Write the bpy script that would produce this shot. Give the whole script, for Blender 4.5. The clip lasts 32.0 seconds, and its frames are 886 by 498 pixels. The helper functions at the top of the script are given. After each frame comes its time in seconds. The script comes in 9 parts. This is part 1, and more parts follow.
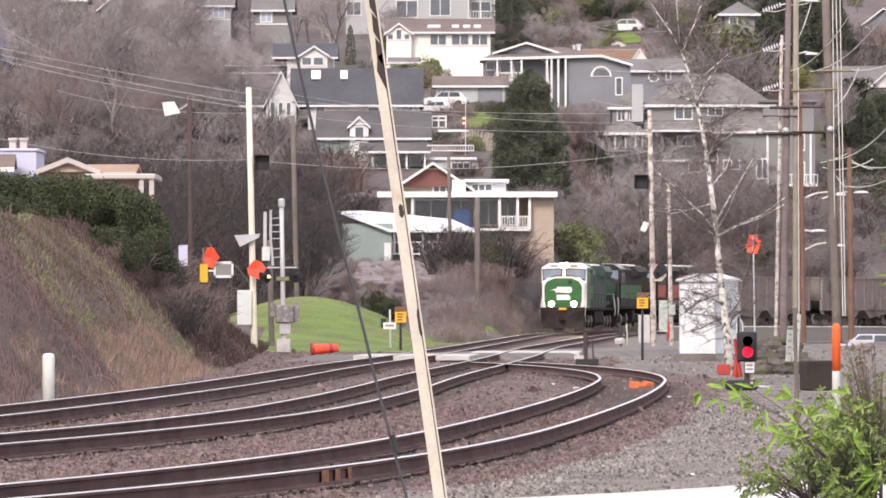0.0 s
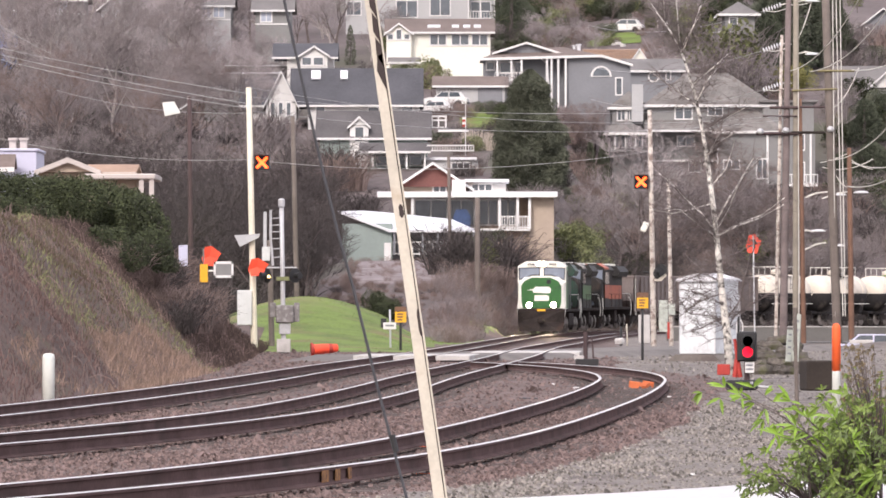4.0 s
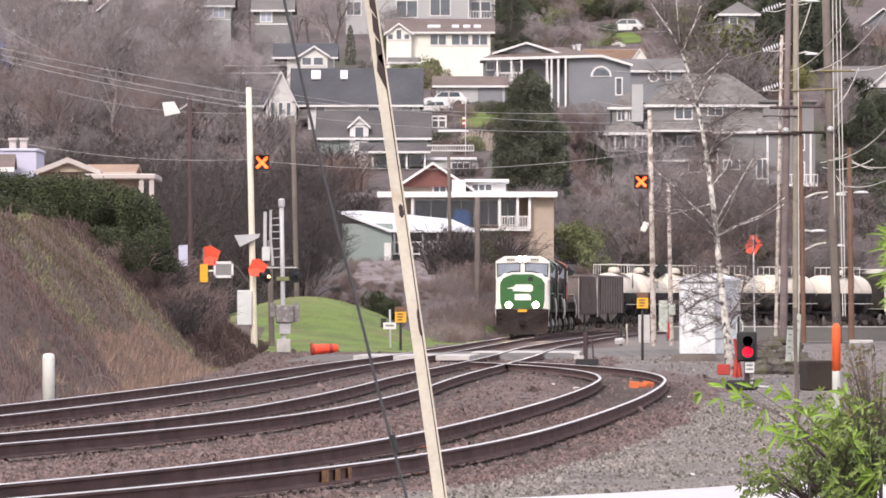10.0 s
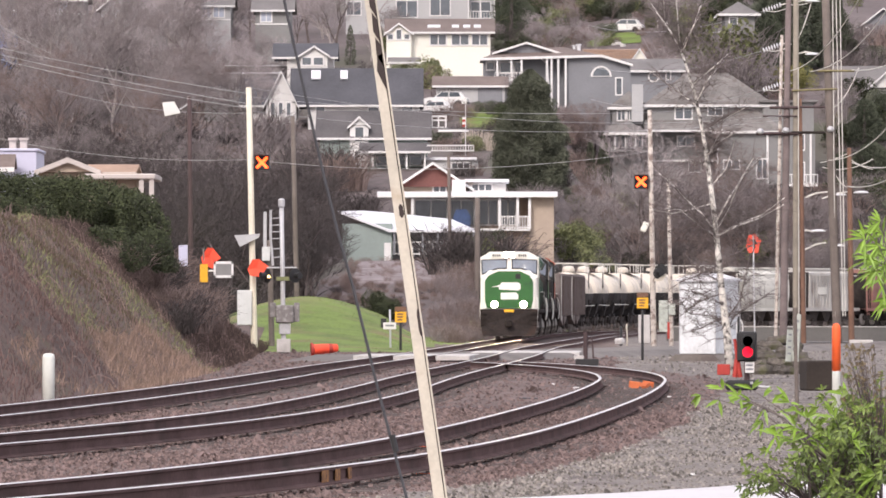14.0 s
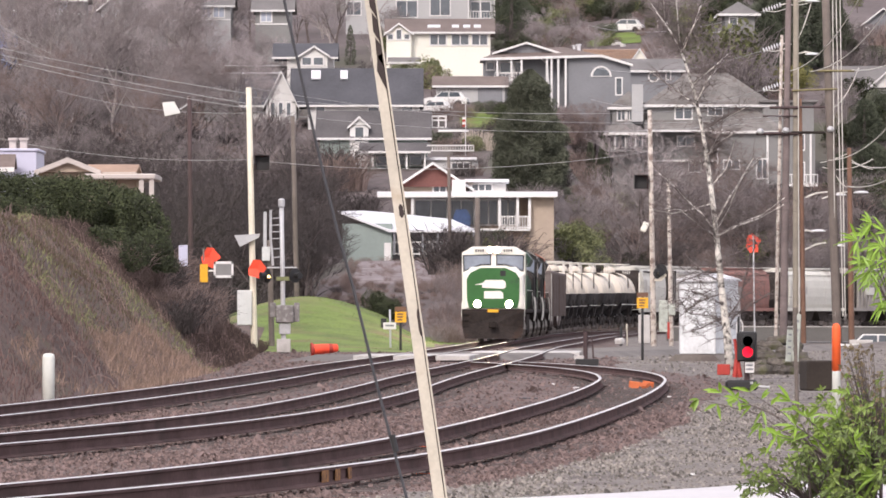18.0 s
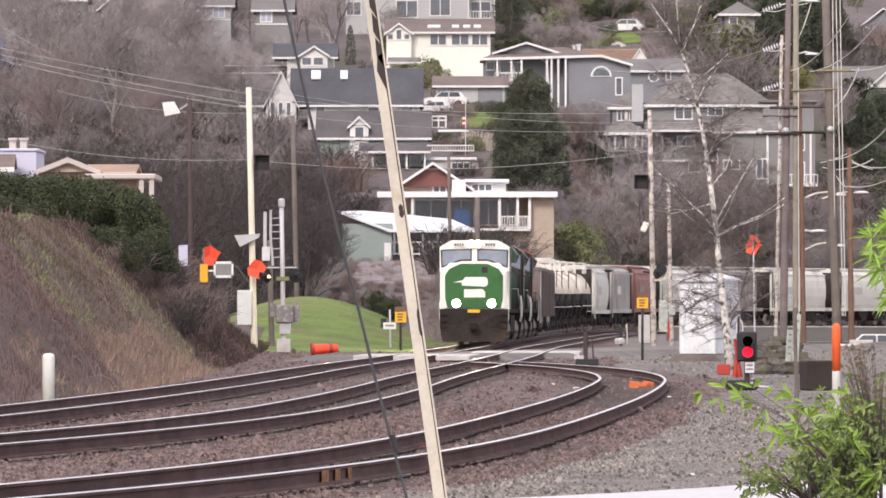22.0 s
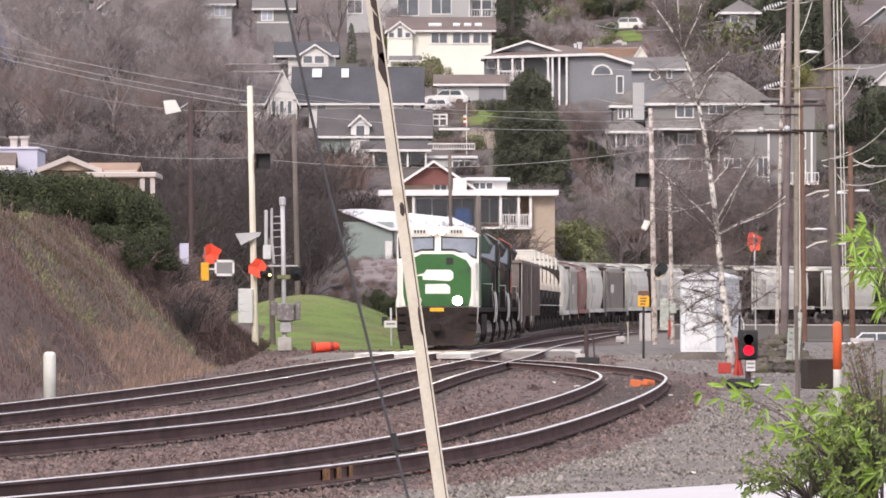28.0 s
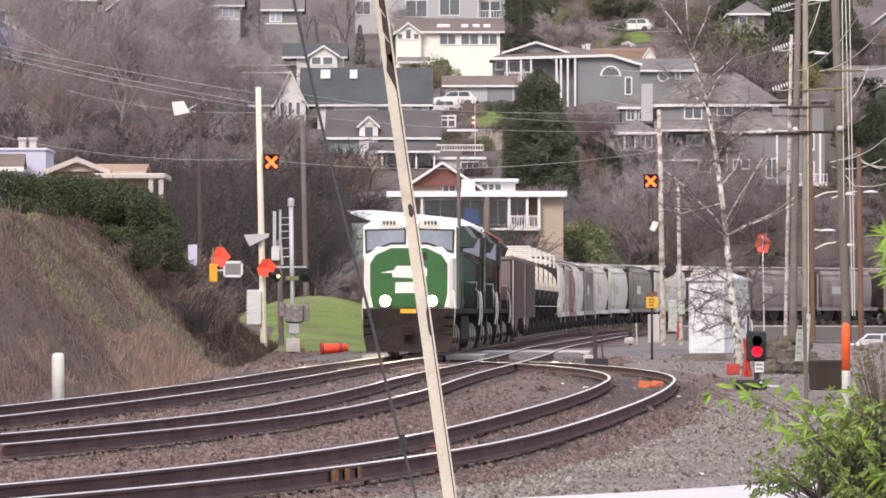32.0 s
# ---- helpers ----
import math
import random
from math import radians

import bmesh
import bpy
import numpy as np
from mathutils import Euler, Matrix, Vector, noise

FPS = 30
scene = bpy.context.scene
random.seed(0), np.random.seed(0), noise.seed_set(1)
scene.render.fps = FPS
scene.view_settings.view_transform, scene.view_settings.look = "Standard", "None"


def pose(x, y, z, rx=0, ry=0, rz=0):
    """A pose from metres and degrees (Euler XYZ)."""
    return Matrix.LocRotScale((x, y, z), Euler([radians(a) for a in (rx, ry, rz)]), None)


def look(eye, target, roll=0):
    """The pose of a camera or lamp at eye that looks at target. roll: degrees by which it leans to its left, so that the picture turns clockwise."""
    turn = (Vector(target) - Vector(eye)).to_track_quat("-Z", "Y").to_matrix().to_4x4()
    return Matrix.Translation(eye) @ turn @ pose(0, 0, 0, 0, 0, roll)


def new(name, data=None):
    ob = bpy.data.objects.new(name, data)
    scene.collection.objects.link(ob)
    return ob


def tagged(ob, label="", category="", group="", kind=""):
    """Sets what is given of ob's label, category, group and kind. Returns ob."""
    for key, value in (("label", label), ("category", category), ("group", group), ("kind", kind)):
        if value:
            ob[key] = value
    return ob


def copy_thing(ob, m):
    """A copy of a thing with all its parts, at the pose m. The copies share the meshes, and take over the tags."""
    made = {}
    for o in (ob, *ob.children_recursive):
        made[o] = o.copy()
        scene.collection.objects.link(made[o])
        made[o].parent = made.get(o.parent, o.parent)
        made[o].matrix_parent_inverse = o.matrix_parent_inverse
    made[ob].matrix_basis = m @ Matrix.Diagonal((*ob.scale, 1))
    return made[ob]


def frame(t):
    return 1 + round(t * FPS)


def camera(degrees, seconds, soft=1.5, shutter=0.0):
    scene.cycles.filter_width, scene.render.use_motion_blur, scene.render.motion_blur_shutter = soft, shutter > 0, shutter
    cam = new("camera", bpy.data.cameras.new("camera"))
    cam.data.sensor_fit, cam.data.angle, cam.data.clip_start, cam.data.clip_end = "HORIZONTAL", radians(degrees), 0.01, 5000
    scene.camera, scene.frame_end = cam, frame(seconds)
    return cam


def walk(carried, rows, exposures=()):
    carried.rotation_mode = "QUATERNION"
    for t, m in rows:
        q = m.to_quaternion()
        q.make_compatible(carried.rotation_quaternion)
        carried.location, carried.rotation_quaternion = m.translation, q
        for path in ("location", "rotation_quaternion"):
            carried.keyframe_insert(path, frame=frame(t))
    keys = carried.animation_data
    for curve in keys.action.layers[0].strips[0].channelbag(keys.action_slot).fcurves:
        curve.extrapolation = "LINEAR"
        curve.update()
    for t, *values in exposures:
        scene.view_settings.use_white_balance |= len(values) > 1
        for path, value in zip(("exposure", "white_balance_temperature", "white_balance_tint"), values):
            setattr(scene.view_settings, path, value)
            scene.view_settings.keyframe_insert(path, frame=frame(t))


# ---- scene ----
# ---------- camera ----------
LENS = 10500.0          # focal length in units of 1/1568 of the picture's width
EYE_Z = 1.6             # eye above the rail tops
cam = camera(8.541, 32.0, soft=1.7)


def gaze(right, down):
    """Camera pose, turned by a few hundredths of a degree from its rest."""
    return pose(0, 0, EYE_Z, 90 + math.degrees((107 + down) / LENS), 0, math.degrees(right / LENS))


walk(cam, [(0, gaze(0, 0)), (11, gaze(0, 0)), (22.5, gaze(0, 0)), (23, gaze(0, 0.4)), (23.5, gaze(-3, 8)), (24, gaze(0, 3)), (24.5, gaze(3, 4.6)),
           (25, gaze(3.3, 6.5)), (25.5, gaze(3.3, 3.4)), (26.5, gaze(8, 2.5)), (27.5, gaze(12.6, 1.6)), (28, gaze(1.8, -3)), (28.5, gaze(4.6, 1.9)),
           (29, gaze(1.1, 1.9)), (29.5, gaze(2.6, 1.7)), (30, gaze(7.2, -2.6)), (30.5, gaze(7.4, -3)), (31, gaze(4.4, -0.8)), (31.5, gaze(9, 0.4)),
           (32, gaze(16.8, -0.8))], exposures=[(0, 0.86, 6500, 17), (8, 0.80, 6500, 17), (17, 0.71, 6500, 17), (32, 0.68, 6500, 17)])

# ---------- light ----------
world = bpy.data.worlds.new("overcast_sky")
scene.world = world
world.use_nodes = True
wn = world.node_tree.nodes
sky = wn.new("ShaderNodeTexSky")
sky.sky_type = "NISHITA"
sky.sun_disc = False
sky.sun_elevation, sky.sun_rotation = radians(38), radians(200)
sky.air_density, sky.dust_density, sky.ozone_density = 1.0, 6.0, 1.0
grey = wn.new("ShaderNodeMixRGB")
grey.inputs[0].default_value = 0.75
grey.inputs[2].default_value = (6.0, 6.05, 6.45, 1)
world.node_tree.links.new(sky.outputs[0], grey.inputs[1])
world.node_tree.links.new(grey.outputs[0], wn["Background"].inputs[0])
wn["Background"].inputs[1].default_value = 0.13
sun_data = bpy.data.lights.new("sun", "SUN")
sun_data.energy, sun_data.angle, sun_data.color = 1.3, radians(14), (1.0, 0.96, 0.9)
sun = new("sun", sun_data)
sun.matrix_world = look((-60, -150, 130), (0, 0, 0))


# ---------- materials ----------
def material(name, color, rough=0.7, metal=0.0, vary=0.25, scale=3.0, fine=40.0, bump=0.0, spots=None, spot_scale=1.2, spot_amount=0.5, rand=0.0, island=0.0, spec=0.5):
    """A surface whose colour wanders at two scales, with optional stains, relief and a spread between copies."""
    m = bpy.data.materials.new(name)
    m.use_nodes = True
    nt = m.node_tree
    n, l = nt.nodes, nt.links
    bsdf = n["Principled BSDF"]
    bsdf.inputs["Roughness"].default_value = rough
    bsdf.inputs["Metallic"].default_value = metal
    bsdf.inputs["Specular IOR Level"].default_value = spec
    co = n.new("ShaderNodeTexCoord")
    big, small = n.new("ShaderNodeTexNoise"), n.new("ShaderNodeTexNoise")
    for t, sc, det in ((big, scale, 4), (small, fine, 3)):
        t.inputs["Scale"].default_value, t.inputs["Detail"].default_value = sc, det
        l.new(co.outputs["Object"], t.inputs["Vector"])
    add = n.new("ShaderNodeMath")
    add.operation = "MULTIPLY_ADD"
    add.inputs[1].default_value = 0.55
    l.new(small.outputs[0], add.inputs[0])
    half = n.new("ShaderNodeMath")
    half.operation = "MULTIPLY"
    half.inputs[1].default_value = 0.9
    l.new(big.outputs[0], half.inputs[0])
    l.new(half.outputs[0], add.inputs[2])
    ramp = n.new("ShaderNodeMapRange")
    ramp.inputs[1].default_value, ramp.inputs[2].default_value = 0.45, 1.0
    ramp.inputs[3].default_value, ramp.inputs[4].default_value = 1 - vary, 1 + vary
    l.new(add.outputs[0], ramp.inputs[0])
    value = ramp.outputs[0]
    for amount, source in ((rand, "object"), (island, "island")):
        if amount:
            node = n.new("ShaderNodeObjectInfo") if source == "object" else n.new("ShaderNodeNewGeometry")
            r = n.new("ShaderNodeMapRange")
            r.inputs[3].default_value, r.inputs[4].default_value = 1 - amount, 1 + amount
            l.new(node.outputs["Random" if source == "object" else "Random Per Island"], r.inputs[0])
            mul = n.new("ShaderNodeMath")
            mul.operation = "MULTIPLY"
            l.new(value, mul.inputs[0])
            l.new(r.outputs[0], mul.inputs[1])
            value = mul.outputs[0]
    tint = n.new("ShaderNodeVectorMath")
    tint.operation = "SCALE"
    tint.inputs[0].default_value = color
    l.new(value, tint.inputs["Scale"])
    out = tint.outputs[0]
    if spots:
        sp = n.new("ShaderNodeTexNoise")
        sp.inputs["Scale"].default_value, sp.inputs["Detail"].default_value = spot_scale, 6
        l.new(co.outputs["Object"], sp.inputs["Vector"])
        r = n.new("ShaderNodeMapRange")
        r.inputs[1].default_value, r.inputs[2].default_value = 0.62 - 0.24 * spot_amount, 0.78 - 0.24 * spot_amount
        l.new(sp.outputs[0], r.inputs[0])
        mix = n.new("ShaderNodeMixRGB")
        mix.inputs[2].default_value = (*spots, 1)
        l.new(r.outputs[0], mix.inputs[0])
        l.new(out, mix.inputs[1])
        out = mix.outputs[0]
    l.new(out, bsdf.inputs["Base Color"])
    if bump:
        b = n.new("ShaderNodeBump")
        b.inputs["Strength"].default_value = bump
        b.inputs["Distance"].default_value = 0.03
        l.new(small.outputs[0], b.inputs["Height"])
        l.new(b.outputs[0], bsdf.inputs["Normal"])
    return m


def glow(name, color, strength):
    m = bpy.data.materials.new(name)
    m.use_nodes = True
    b = m.node_tree.nodes["Principled BSDF"]
    b.inputs["Base Color"].default_value = (*color, 1)
    b.inputs["Emission Color"].default_value = (*color, 1)
    b.inputs["Emission Strength"].default_value = strength
    return m


def glass(name, color, rough=0.08):
    m = material(name, color, rough, 0.0, 0.15, 2.0, 9.0, spec=0.9)
    return m


MAT = {}
for key, args in dict(
    ballast=dict(color=(0.125, 0.087, 0.077), rough=0.95, vary=0.45, scale=0.35, fine=9.0, bump=0.8, spots=(0.07, 0.05, 0.05), spot_scale=0.22, spot_amount=0.45),
    hillside=dict(color=(0.125, 0.1, 0.096), rough=1.0, vary=0.5, scale=0.06, fine=1.2, bump=0.5, spots=(0.065, 0.07, 0.04), spot_scale=0.03, spot_amount=0.35),
    stones=dict(color=(0.15, 0.108, 0.1), rough=0.95, vary=0.2, scale=2.0, fine=30.0, island=0.5),
    yard_stones=dict(color=(0.205, 0.186, 0.166), rough=0.95, vary=0.2, scale=2.0, fine=30.0, island=0.65),
    yard=dict(color=(0.178, 0.157, 0.141), rough=0.95, vary=0.35, scale=0.35, fine=9.0, bump=0.8, spots=(0.105, 0.085, 0.08), spot_scale=0.5, spot_amount=0.5),
    rail_steel=dict(color=(0.74, 0.71, 0.68), rough=0.30, metal=0.5, vary=0.12, scale=1.5, fine=20.0),
    rail_rust=dict(color=(0.125, 0.082, 0.078), rough=0.95, vary=0.3, scale=1.5, fine=20.0, spots=(0.085, 0.062, 0.058), spot_scale=0.8, spot_amount=0.4, spec=0.08),
    tie=dict(color=(0.07, 0.055, 0.05), rough=0.95, vary=0.3, scale=3.0, fine=25.0, rand=0.35),
    drive_grey=dict(color=(0.24, 0.2, 0.2), rough=0.9, vary=0.3, scale=0.6, fine=10.0, spots=(0.15, 0.12, 0.11), spot_scale=0.8, spot_amount=0.4),
    mech_grey=dict(color=(0.2, 0.185, 0.18), rough=0.7, vary=0.35, scale=3.0, fine=14.0, spots=(0.34, 0.33, 0.32), spot_scale=6.0, spot_amount=0.35),
    cabinet_green=dict(color=(0.42, 0.45, 0.40), rough=0.55, vary=0.3, scale=3.0, fine=14.0, spots=(0.3, 0.3, 0.27), spot_scale=5.0, spot_amount=0.4),
    asphalt=dict(color=(0.15, 0.134, 0.123), rough=0.9, vary=0.35, scale=0.5, fine=15.0, bump=0.2),
    concrete=dict(color=(0.5, 0.48, 0.46), rough=0.85, vary=0.18, scale=0.9, fine=18.0, bump=0.2, spots=(0.3, 0.28, 0.26), spot_scale=0.7, spot_amount=0.3),
    pale_road=dict(color=(0.56, 0.54, 0.54), rough=0.6, vary=0.1, scale=0.4, fine=12.0),
    grass=dict(color=(0.122, 0.178, 0.03), rough=0.9, vary=0.5, scale=0.35, fine=6.0, bump=0.5, spots=(0.17, 0.145, 0.06), spot_scale=0.25, spot_amount=0.42),
    dry_grass=dict(color=(0.26, 0.185, 0.145), rough=0.95, vary=0.35, scale=0.8, fine=8.0, island=0.4),
    bramble=dict(color=(0.135, 0.088, 0.08), rough=0.95, vary=0.4, scale=0.6, fine=6.0, island=0.5),
    bramble_cane=dict(color=(0.19, 0.135, 0.12), rough=0.9, vary=0.3, scale=0.6, fine=6.0, island=0.5),
    bramble_dark=dict(color=(0.072, 0.050, 0.044), rough=0.95, vary=0.4, scale=0.6, fine=6.0, island=0.5),
    bank_olive=dict(color=(0.11, 0.094, 0.058), rough=0.95, vary=0.4, scale=0.6, fine=6.0, island=0.5),
    bank=dict(color=(0.105, 0.072, 0.062), rough=1.0, vary=0.45, scale=0.35, fine=5.0, bump=0.6, spots=(0.085, 0.08, 0.045), spot_scale=0.3, spot_amount=0.25),
    hedge_leaf=dict(color=(0.042, 0.052, 0.02), rough=0.85, vary=0.5, scale=0.45, fine=12.0, island=0.6),
    leaf_bright=dict(color=(0.20, 0.33, 0.04), rough=0.45, vary=0.2, scale=6.0, fine=30.0, island=0.35),
    leaf_dark=dict(color=(0.10, 0.145, 0.036), rough=0.45, vary=0.25, scale=6.0, fine=30.0, island=0.55),
    leaf_olive=dict(color=(0.15, 0.215, 0.042), rough=0.5, vary=0.25, scale=6.0, fine=30.0, island=0.5),
    leaf_red=dict(color=(0.14, 0.105, 0.052), rough=0.5, vary=0.3, scale=6.0, fine=30.0, island=0.5),
    conifer=dict(color=(0.105, 0.113, 0.082), rough=1.0, vary=0.4, scale=0.5, fine=4.0, island=0.3, spec=0.1),
    conifer_dark=dict(color=(0.078, 0.088, 0.062), rough=1.0, vary=0.4, scale=0.5, fine=4.0, island=0.3, spec=0.1),
    shrub=dict(color=(0.185, 0.2, 0.092), rough=0.8, vary=0.3, scale=0.5, fine=6.0, island=0.6),
    bark=dict(color=(0.13, 0.105, 0.098), rough=0.95, vary=0.3, scale=1.0, fine=12.0, island=0.25),
    twig=dict(color=(0.225, 0.194, 0.19), rough=0.95, vary=0.25, scale=0.4, fine=6.0, island=0.3),
    birch=dict(color=(0.70, 0.67, 0.61), rough=0.85, vary=0.35, scale=2.5, fine=16.0, spots=(0.05, 0.042, 0.038), spot_scale=7.0, spot_amount=0.55),
    birch_twig=dict(color=(0.14, 0.115, 0.108), rough=0.9, vary=0.2),
    birch_limb=dict(color=(0.68, 0.65, 0.60), rough=0.85, vary=0.35, scale=2.5, fine=16.0, spots=(0.16, 0.13, 0.12), spot_scale=6.0, spot_amount=0.4),
    mast_pale=dict(color=(0.50, 0.45, 0.40), rough=0.85, vary=0.3, scale=2.5, fine=14.0, spots=(0.2, 0.15, 0.13), spot_scale=4.0, spot_amount=0.55),
    pole_tan=dict(color=(0.27, 0.24, 0.195), rough=0.9, vary=0.3, scale=1.2, fine=18.0, bump=0.3),
    pole_pink=dict(color=(0.175, 0.14, 0.135), rough=0.9, vary=0.35, scale=1.2, fine=18.0, bump=0.3),
    pole_wood=dict(color=(0.15, 0.125, 0.11), rough=0.9, vary=0.3, scale=1.2, fine=18.0, bump=0.3),
    pole_brown=dict(color=(0.17, 0.095, 0.065), rough=0.9, vary=0.3, scale=1.2, fine=18.0, bump=0.3),
    pole_dark=dict(color=(0.075, 0.05, 0.05), rough=0.9, vary=0.3, scale=1.2, fine=18.0),
    mast_cream=dict(color=(0.72, 0.66, 0.53), rough=0.6, vary=0.15, scale=1.0, fine=10.0),
    arm_cream=dict(color=(0.53, 0.485, 0.40), rough=0.65, vary=0.16, scale=3.0, fine=60.0, spots=(0.42, 0.34, 0.25), spot_scale=5.0, spot_amount=0.2),
    arm_black=dict(color=(0.035, 0.022, 0.02), rough=0.7, vary=0.3, scale=8.0, fine=60.0),
    wire=dict(color=(0.05, 0.05, 0.055), rough=0.6),
    wire_pale=dict(color=(0.62, 0.6, 0.55), rough=0.6),
    galv=dict(color=(0.5, 0.5, 0.51), rough=0.5, metal=0.3, vary=0.15, scale=1.5, fine=12.0),
    cabin_white=dict(color=(0.66, 0.68, 0.69), rough=0.6, vary=0.2, scale=2.0, fine=10.0),
    cabinet=dict(color=(0.62, 0.63, 0.62), rough=0.5, vary=0.1, scale=2.0, fine=10.0),
    black=dict(color=(0.02, 0.02, 0.021), rough=0.6, vary=0.3),
    flag=dict(color=(0.9, 0.09, 0.04), rough=0.7, vary=0.12, scale=3.0),
    orange=dict(color=(0.85, 0.13, 0.03), rough=0.6, vary=0.12),
    yellow=dict(color=(0.8, 0.42, 0.02), rough=0.6, vary=0.12),
    red_paint=dict(color=(0.40, 0.042, 0.03), rough=0.6, vary=0.25, scale=4.0),
    white=dict(color=(0.7, 0.69, 0.675), rough=0.6, vary=0.08, scale=1.0, fine=8.0),
    post_white=dict(color=(0.74, 0.76, 0.7), rough=0.6, vary=0.1, scale=2.0, fine=10.0),
    rock=dict(color=(0.115, 0.1, 0.086), rough=0.95, vary=0.6, rand=0.3, scale=2.5, fine=9.0, bump=0.6, spots=(0.075, 0.078, 0.036), spot_scale=2.0, spot_amount=0.45),
    timber=dict(color=(0.034, 0.026, 0.021), rough=0.95, vary=0.35, scale=1.5, fine=14.0),
    wall_grey=dict(color=(0.13, 0.125, 0.118), rough=0.85, vary=0.15, scale=0.4, fine=5.0),
).items():
    MAT[key] = material(key, **args)
MAT["lamp_white"] = glow("headlight_glow", (1.0, 0.80, 0.48), 1000.0)
MAT["lamp_red"] = glow("signal_red_glow", (1.0, 0.015, 0.04), 1.7)
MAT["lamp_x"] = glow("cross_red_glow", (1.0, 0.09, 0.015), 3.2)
MAT["lamp_amber"] = glow("amber_glow", (1.0, 0.62, 0.2), 4.0)


# ---------- mesh building ----------
class Mesh:
    """Collects vertices and faces of one part."""

    def __init__(self):
        self.v, self.f = [], []

    def add(self, verts, faces, m=None):
        k = len(self.v)
        self.v += [tuple(m @ Vector(p)) for p in verts] if m is not None else [tuple(p) for p in verts]
        self.f += [tuple(i + k for i in f) for f in faces]
        return self

    def box(self, x0, x1, y0, y1, z0, z1, bevel=0.0, m=None):
        if bevel <= 0:
            vs = [(x, y, z) for x in (x0, x1) for y in (y0, y1) for z in (z0, z1)]
            return self.add(vs, [(0, 1, 3, 2), (4, 6, 7, 5), (0, 4, 5, 1), (2, 3, 7, 6), (0, 2, 6, 4), (1, 5, 7, 3)], m)
        b = bevel
        ring = [(x0 + b, y0), (x1 - b, y0), (x1, y0 + b), (x1, y1 - b), (x1 - b, y1), (x0 + b, y1), (x0, y1 - b), (x0, y0 + b)]
        cx, cy = (x0 + x1) / 2, (y0 + y1) / 2
        kx, ky = 1 - b / max(1e-6, (x1 - x0) / 2), 1 - b / max(1e-6, (y1 - y0) / 2)
        inner = [(cx + (x - cx) * kx, cy + (y - cy) * ky) for x, y in ring]
        vs = [(x, y, z0) for x, y in inner] + [(x, y, z0 + b) for x, y in ring] + [(x, y, z1 - b) for x, y in ring] + [(x, y, z1) for x, y in inner]
        fs = [tuple(range(7, -1, -1)), tuple(range(24, 32))]
        for r in range(3):
            fs += [(r * 8 + i, r * 8 + (i + 1) % 8, r * 8 + 8 + (i + 1) % 8, r * 8 + 8 + i) for i in range(8)]
        return self.add(vs, fs, m)

    def prism(self, outline, axis, a, b, m=None):
        """outline: points in the plane across the axis (x: y,z; y: x,z; z: x,y)."""
        n = len(outline)
        put = {"x": lambda p, t: (t, p[0], p[1]), "y": lambda p, t: (p[0], t, p[1]), "z": lambda p, t: (p[0], p[1], t)}[axis]
        vs = [put(p, a) for p in outline] + [put(p, b) for p in outline]
        fs = [tuple(range(n)), tuple(range(2 * n - 1, n - 1, -1))] + [(i, n + i, n + (i + 1) % n, (i + 1) % n) for i in range(n)]
        return self.add(vs, fs, m)

    def tube(self, points, radii, sides=8, caps=True, m=None):
        pts = [Vector(p) for p in points]
        if not hasattr(radii, "__len__"):
            radii = [radii] * len(pts)
        vs, fs = [], []
        for i, p in enumerate(pts):
            d = (pts[min(i + 1, len(pts) - 1)] - pts[max(i - 1, 0)])
            d = d.normalized() if d.length > 1e-9 else Vector((0, 0, 1))
            a = d.cross(Vector((0, 0, 1)) if abs(d.z) < 0.9 else Vector((1, 0, 0))).normalized()
            b = d.cross(a)
            for k in range(sides):
                t = 2 * math.pi * k / sides
                vs.append(p + (a * math.cos(t) + b * math.sin(t)) * radii[i])
        for i in range(len(pts) - 1):
            for k in range(sides):
                k2 = (k + 1) % sides
                fs.append((i * sides + k, i * sides + k2, (i + 1) * sides + k2, (i + 1) * sides + k))
        if caps:
            fs += [tuple(range(sides - 1, -1, -1)), tuple(range((len(pts) - 1) * sides, len(pts) * sides))]
        return self.add(vs, fs, m)

    def lathe(self, profile, sides=12, m=None):
        """profile: (radius, z) from bottom to top, round the z axis."""
        vs = [(r * math.cos(2 * math.pi * k / sides), r * math.sin(2 * math.pi * k / sides), z) for r, z in profile for k in range(sides)]
        fs = [(i * sides + k, i * sides + (k + 1) % sides, (i + 1) * sides + (k + 1) % sides, (i + 1) * sides + k) for i in range(len(profile) - 1) for k in range(sides)]
        fs += [tuple(range(sides - 1, -1, -1)), tuple(range((len(profile) - 1) * sides, len(profile) * sides))]
        return self.add(vs, fs, m)

    def data(self, name, mat, smooth=False):
        me = bpy.data.meshes.new(name)
        me.from_pydata(self.v, [], self.f)
        me.validate()
        me.materials.append(mat)
        if smooth:
            for p in me.polygons:
                p.use_smooth = True
        return me


def part(name, mesh, mat, parent=None, label="", smooth=False, m=None):
    ob = new(name, mesh if isinstance(mesh, bpy.types.Mesh) else mesh.data(name, MAT[mat] if isinstance(mat, str) else mat, smooth))
    if parent is not None:
        ob.parent = parent
    if m is not None:
        ob.matrix_basis = m
    return tagged(ob, label=label)


def thing(name, label, category, m=None, group="", kind=""):
    ob = new(name)
    ob.empty_display_size = 0.3
    if m is not None:
        ob.matrix_basis = m
    return tagged(ob, label, category, group, kind)


def solid(name, mesh, mat, label, category, m=None, group="", kind="", smooth=False):
    ob = part(name, mesh, mat, None, "", smooth, m)
    return tagged(ob, label, category, group, kind)


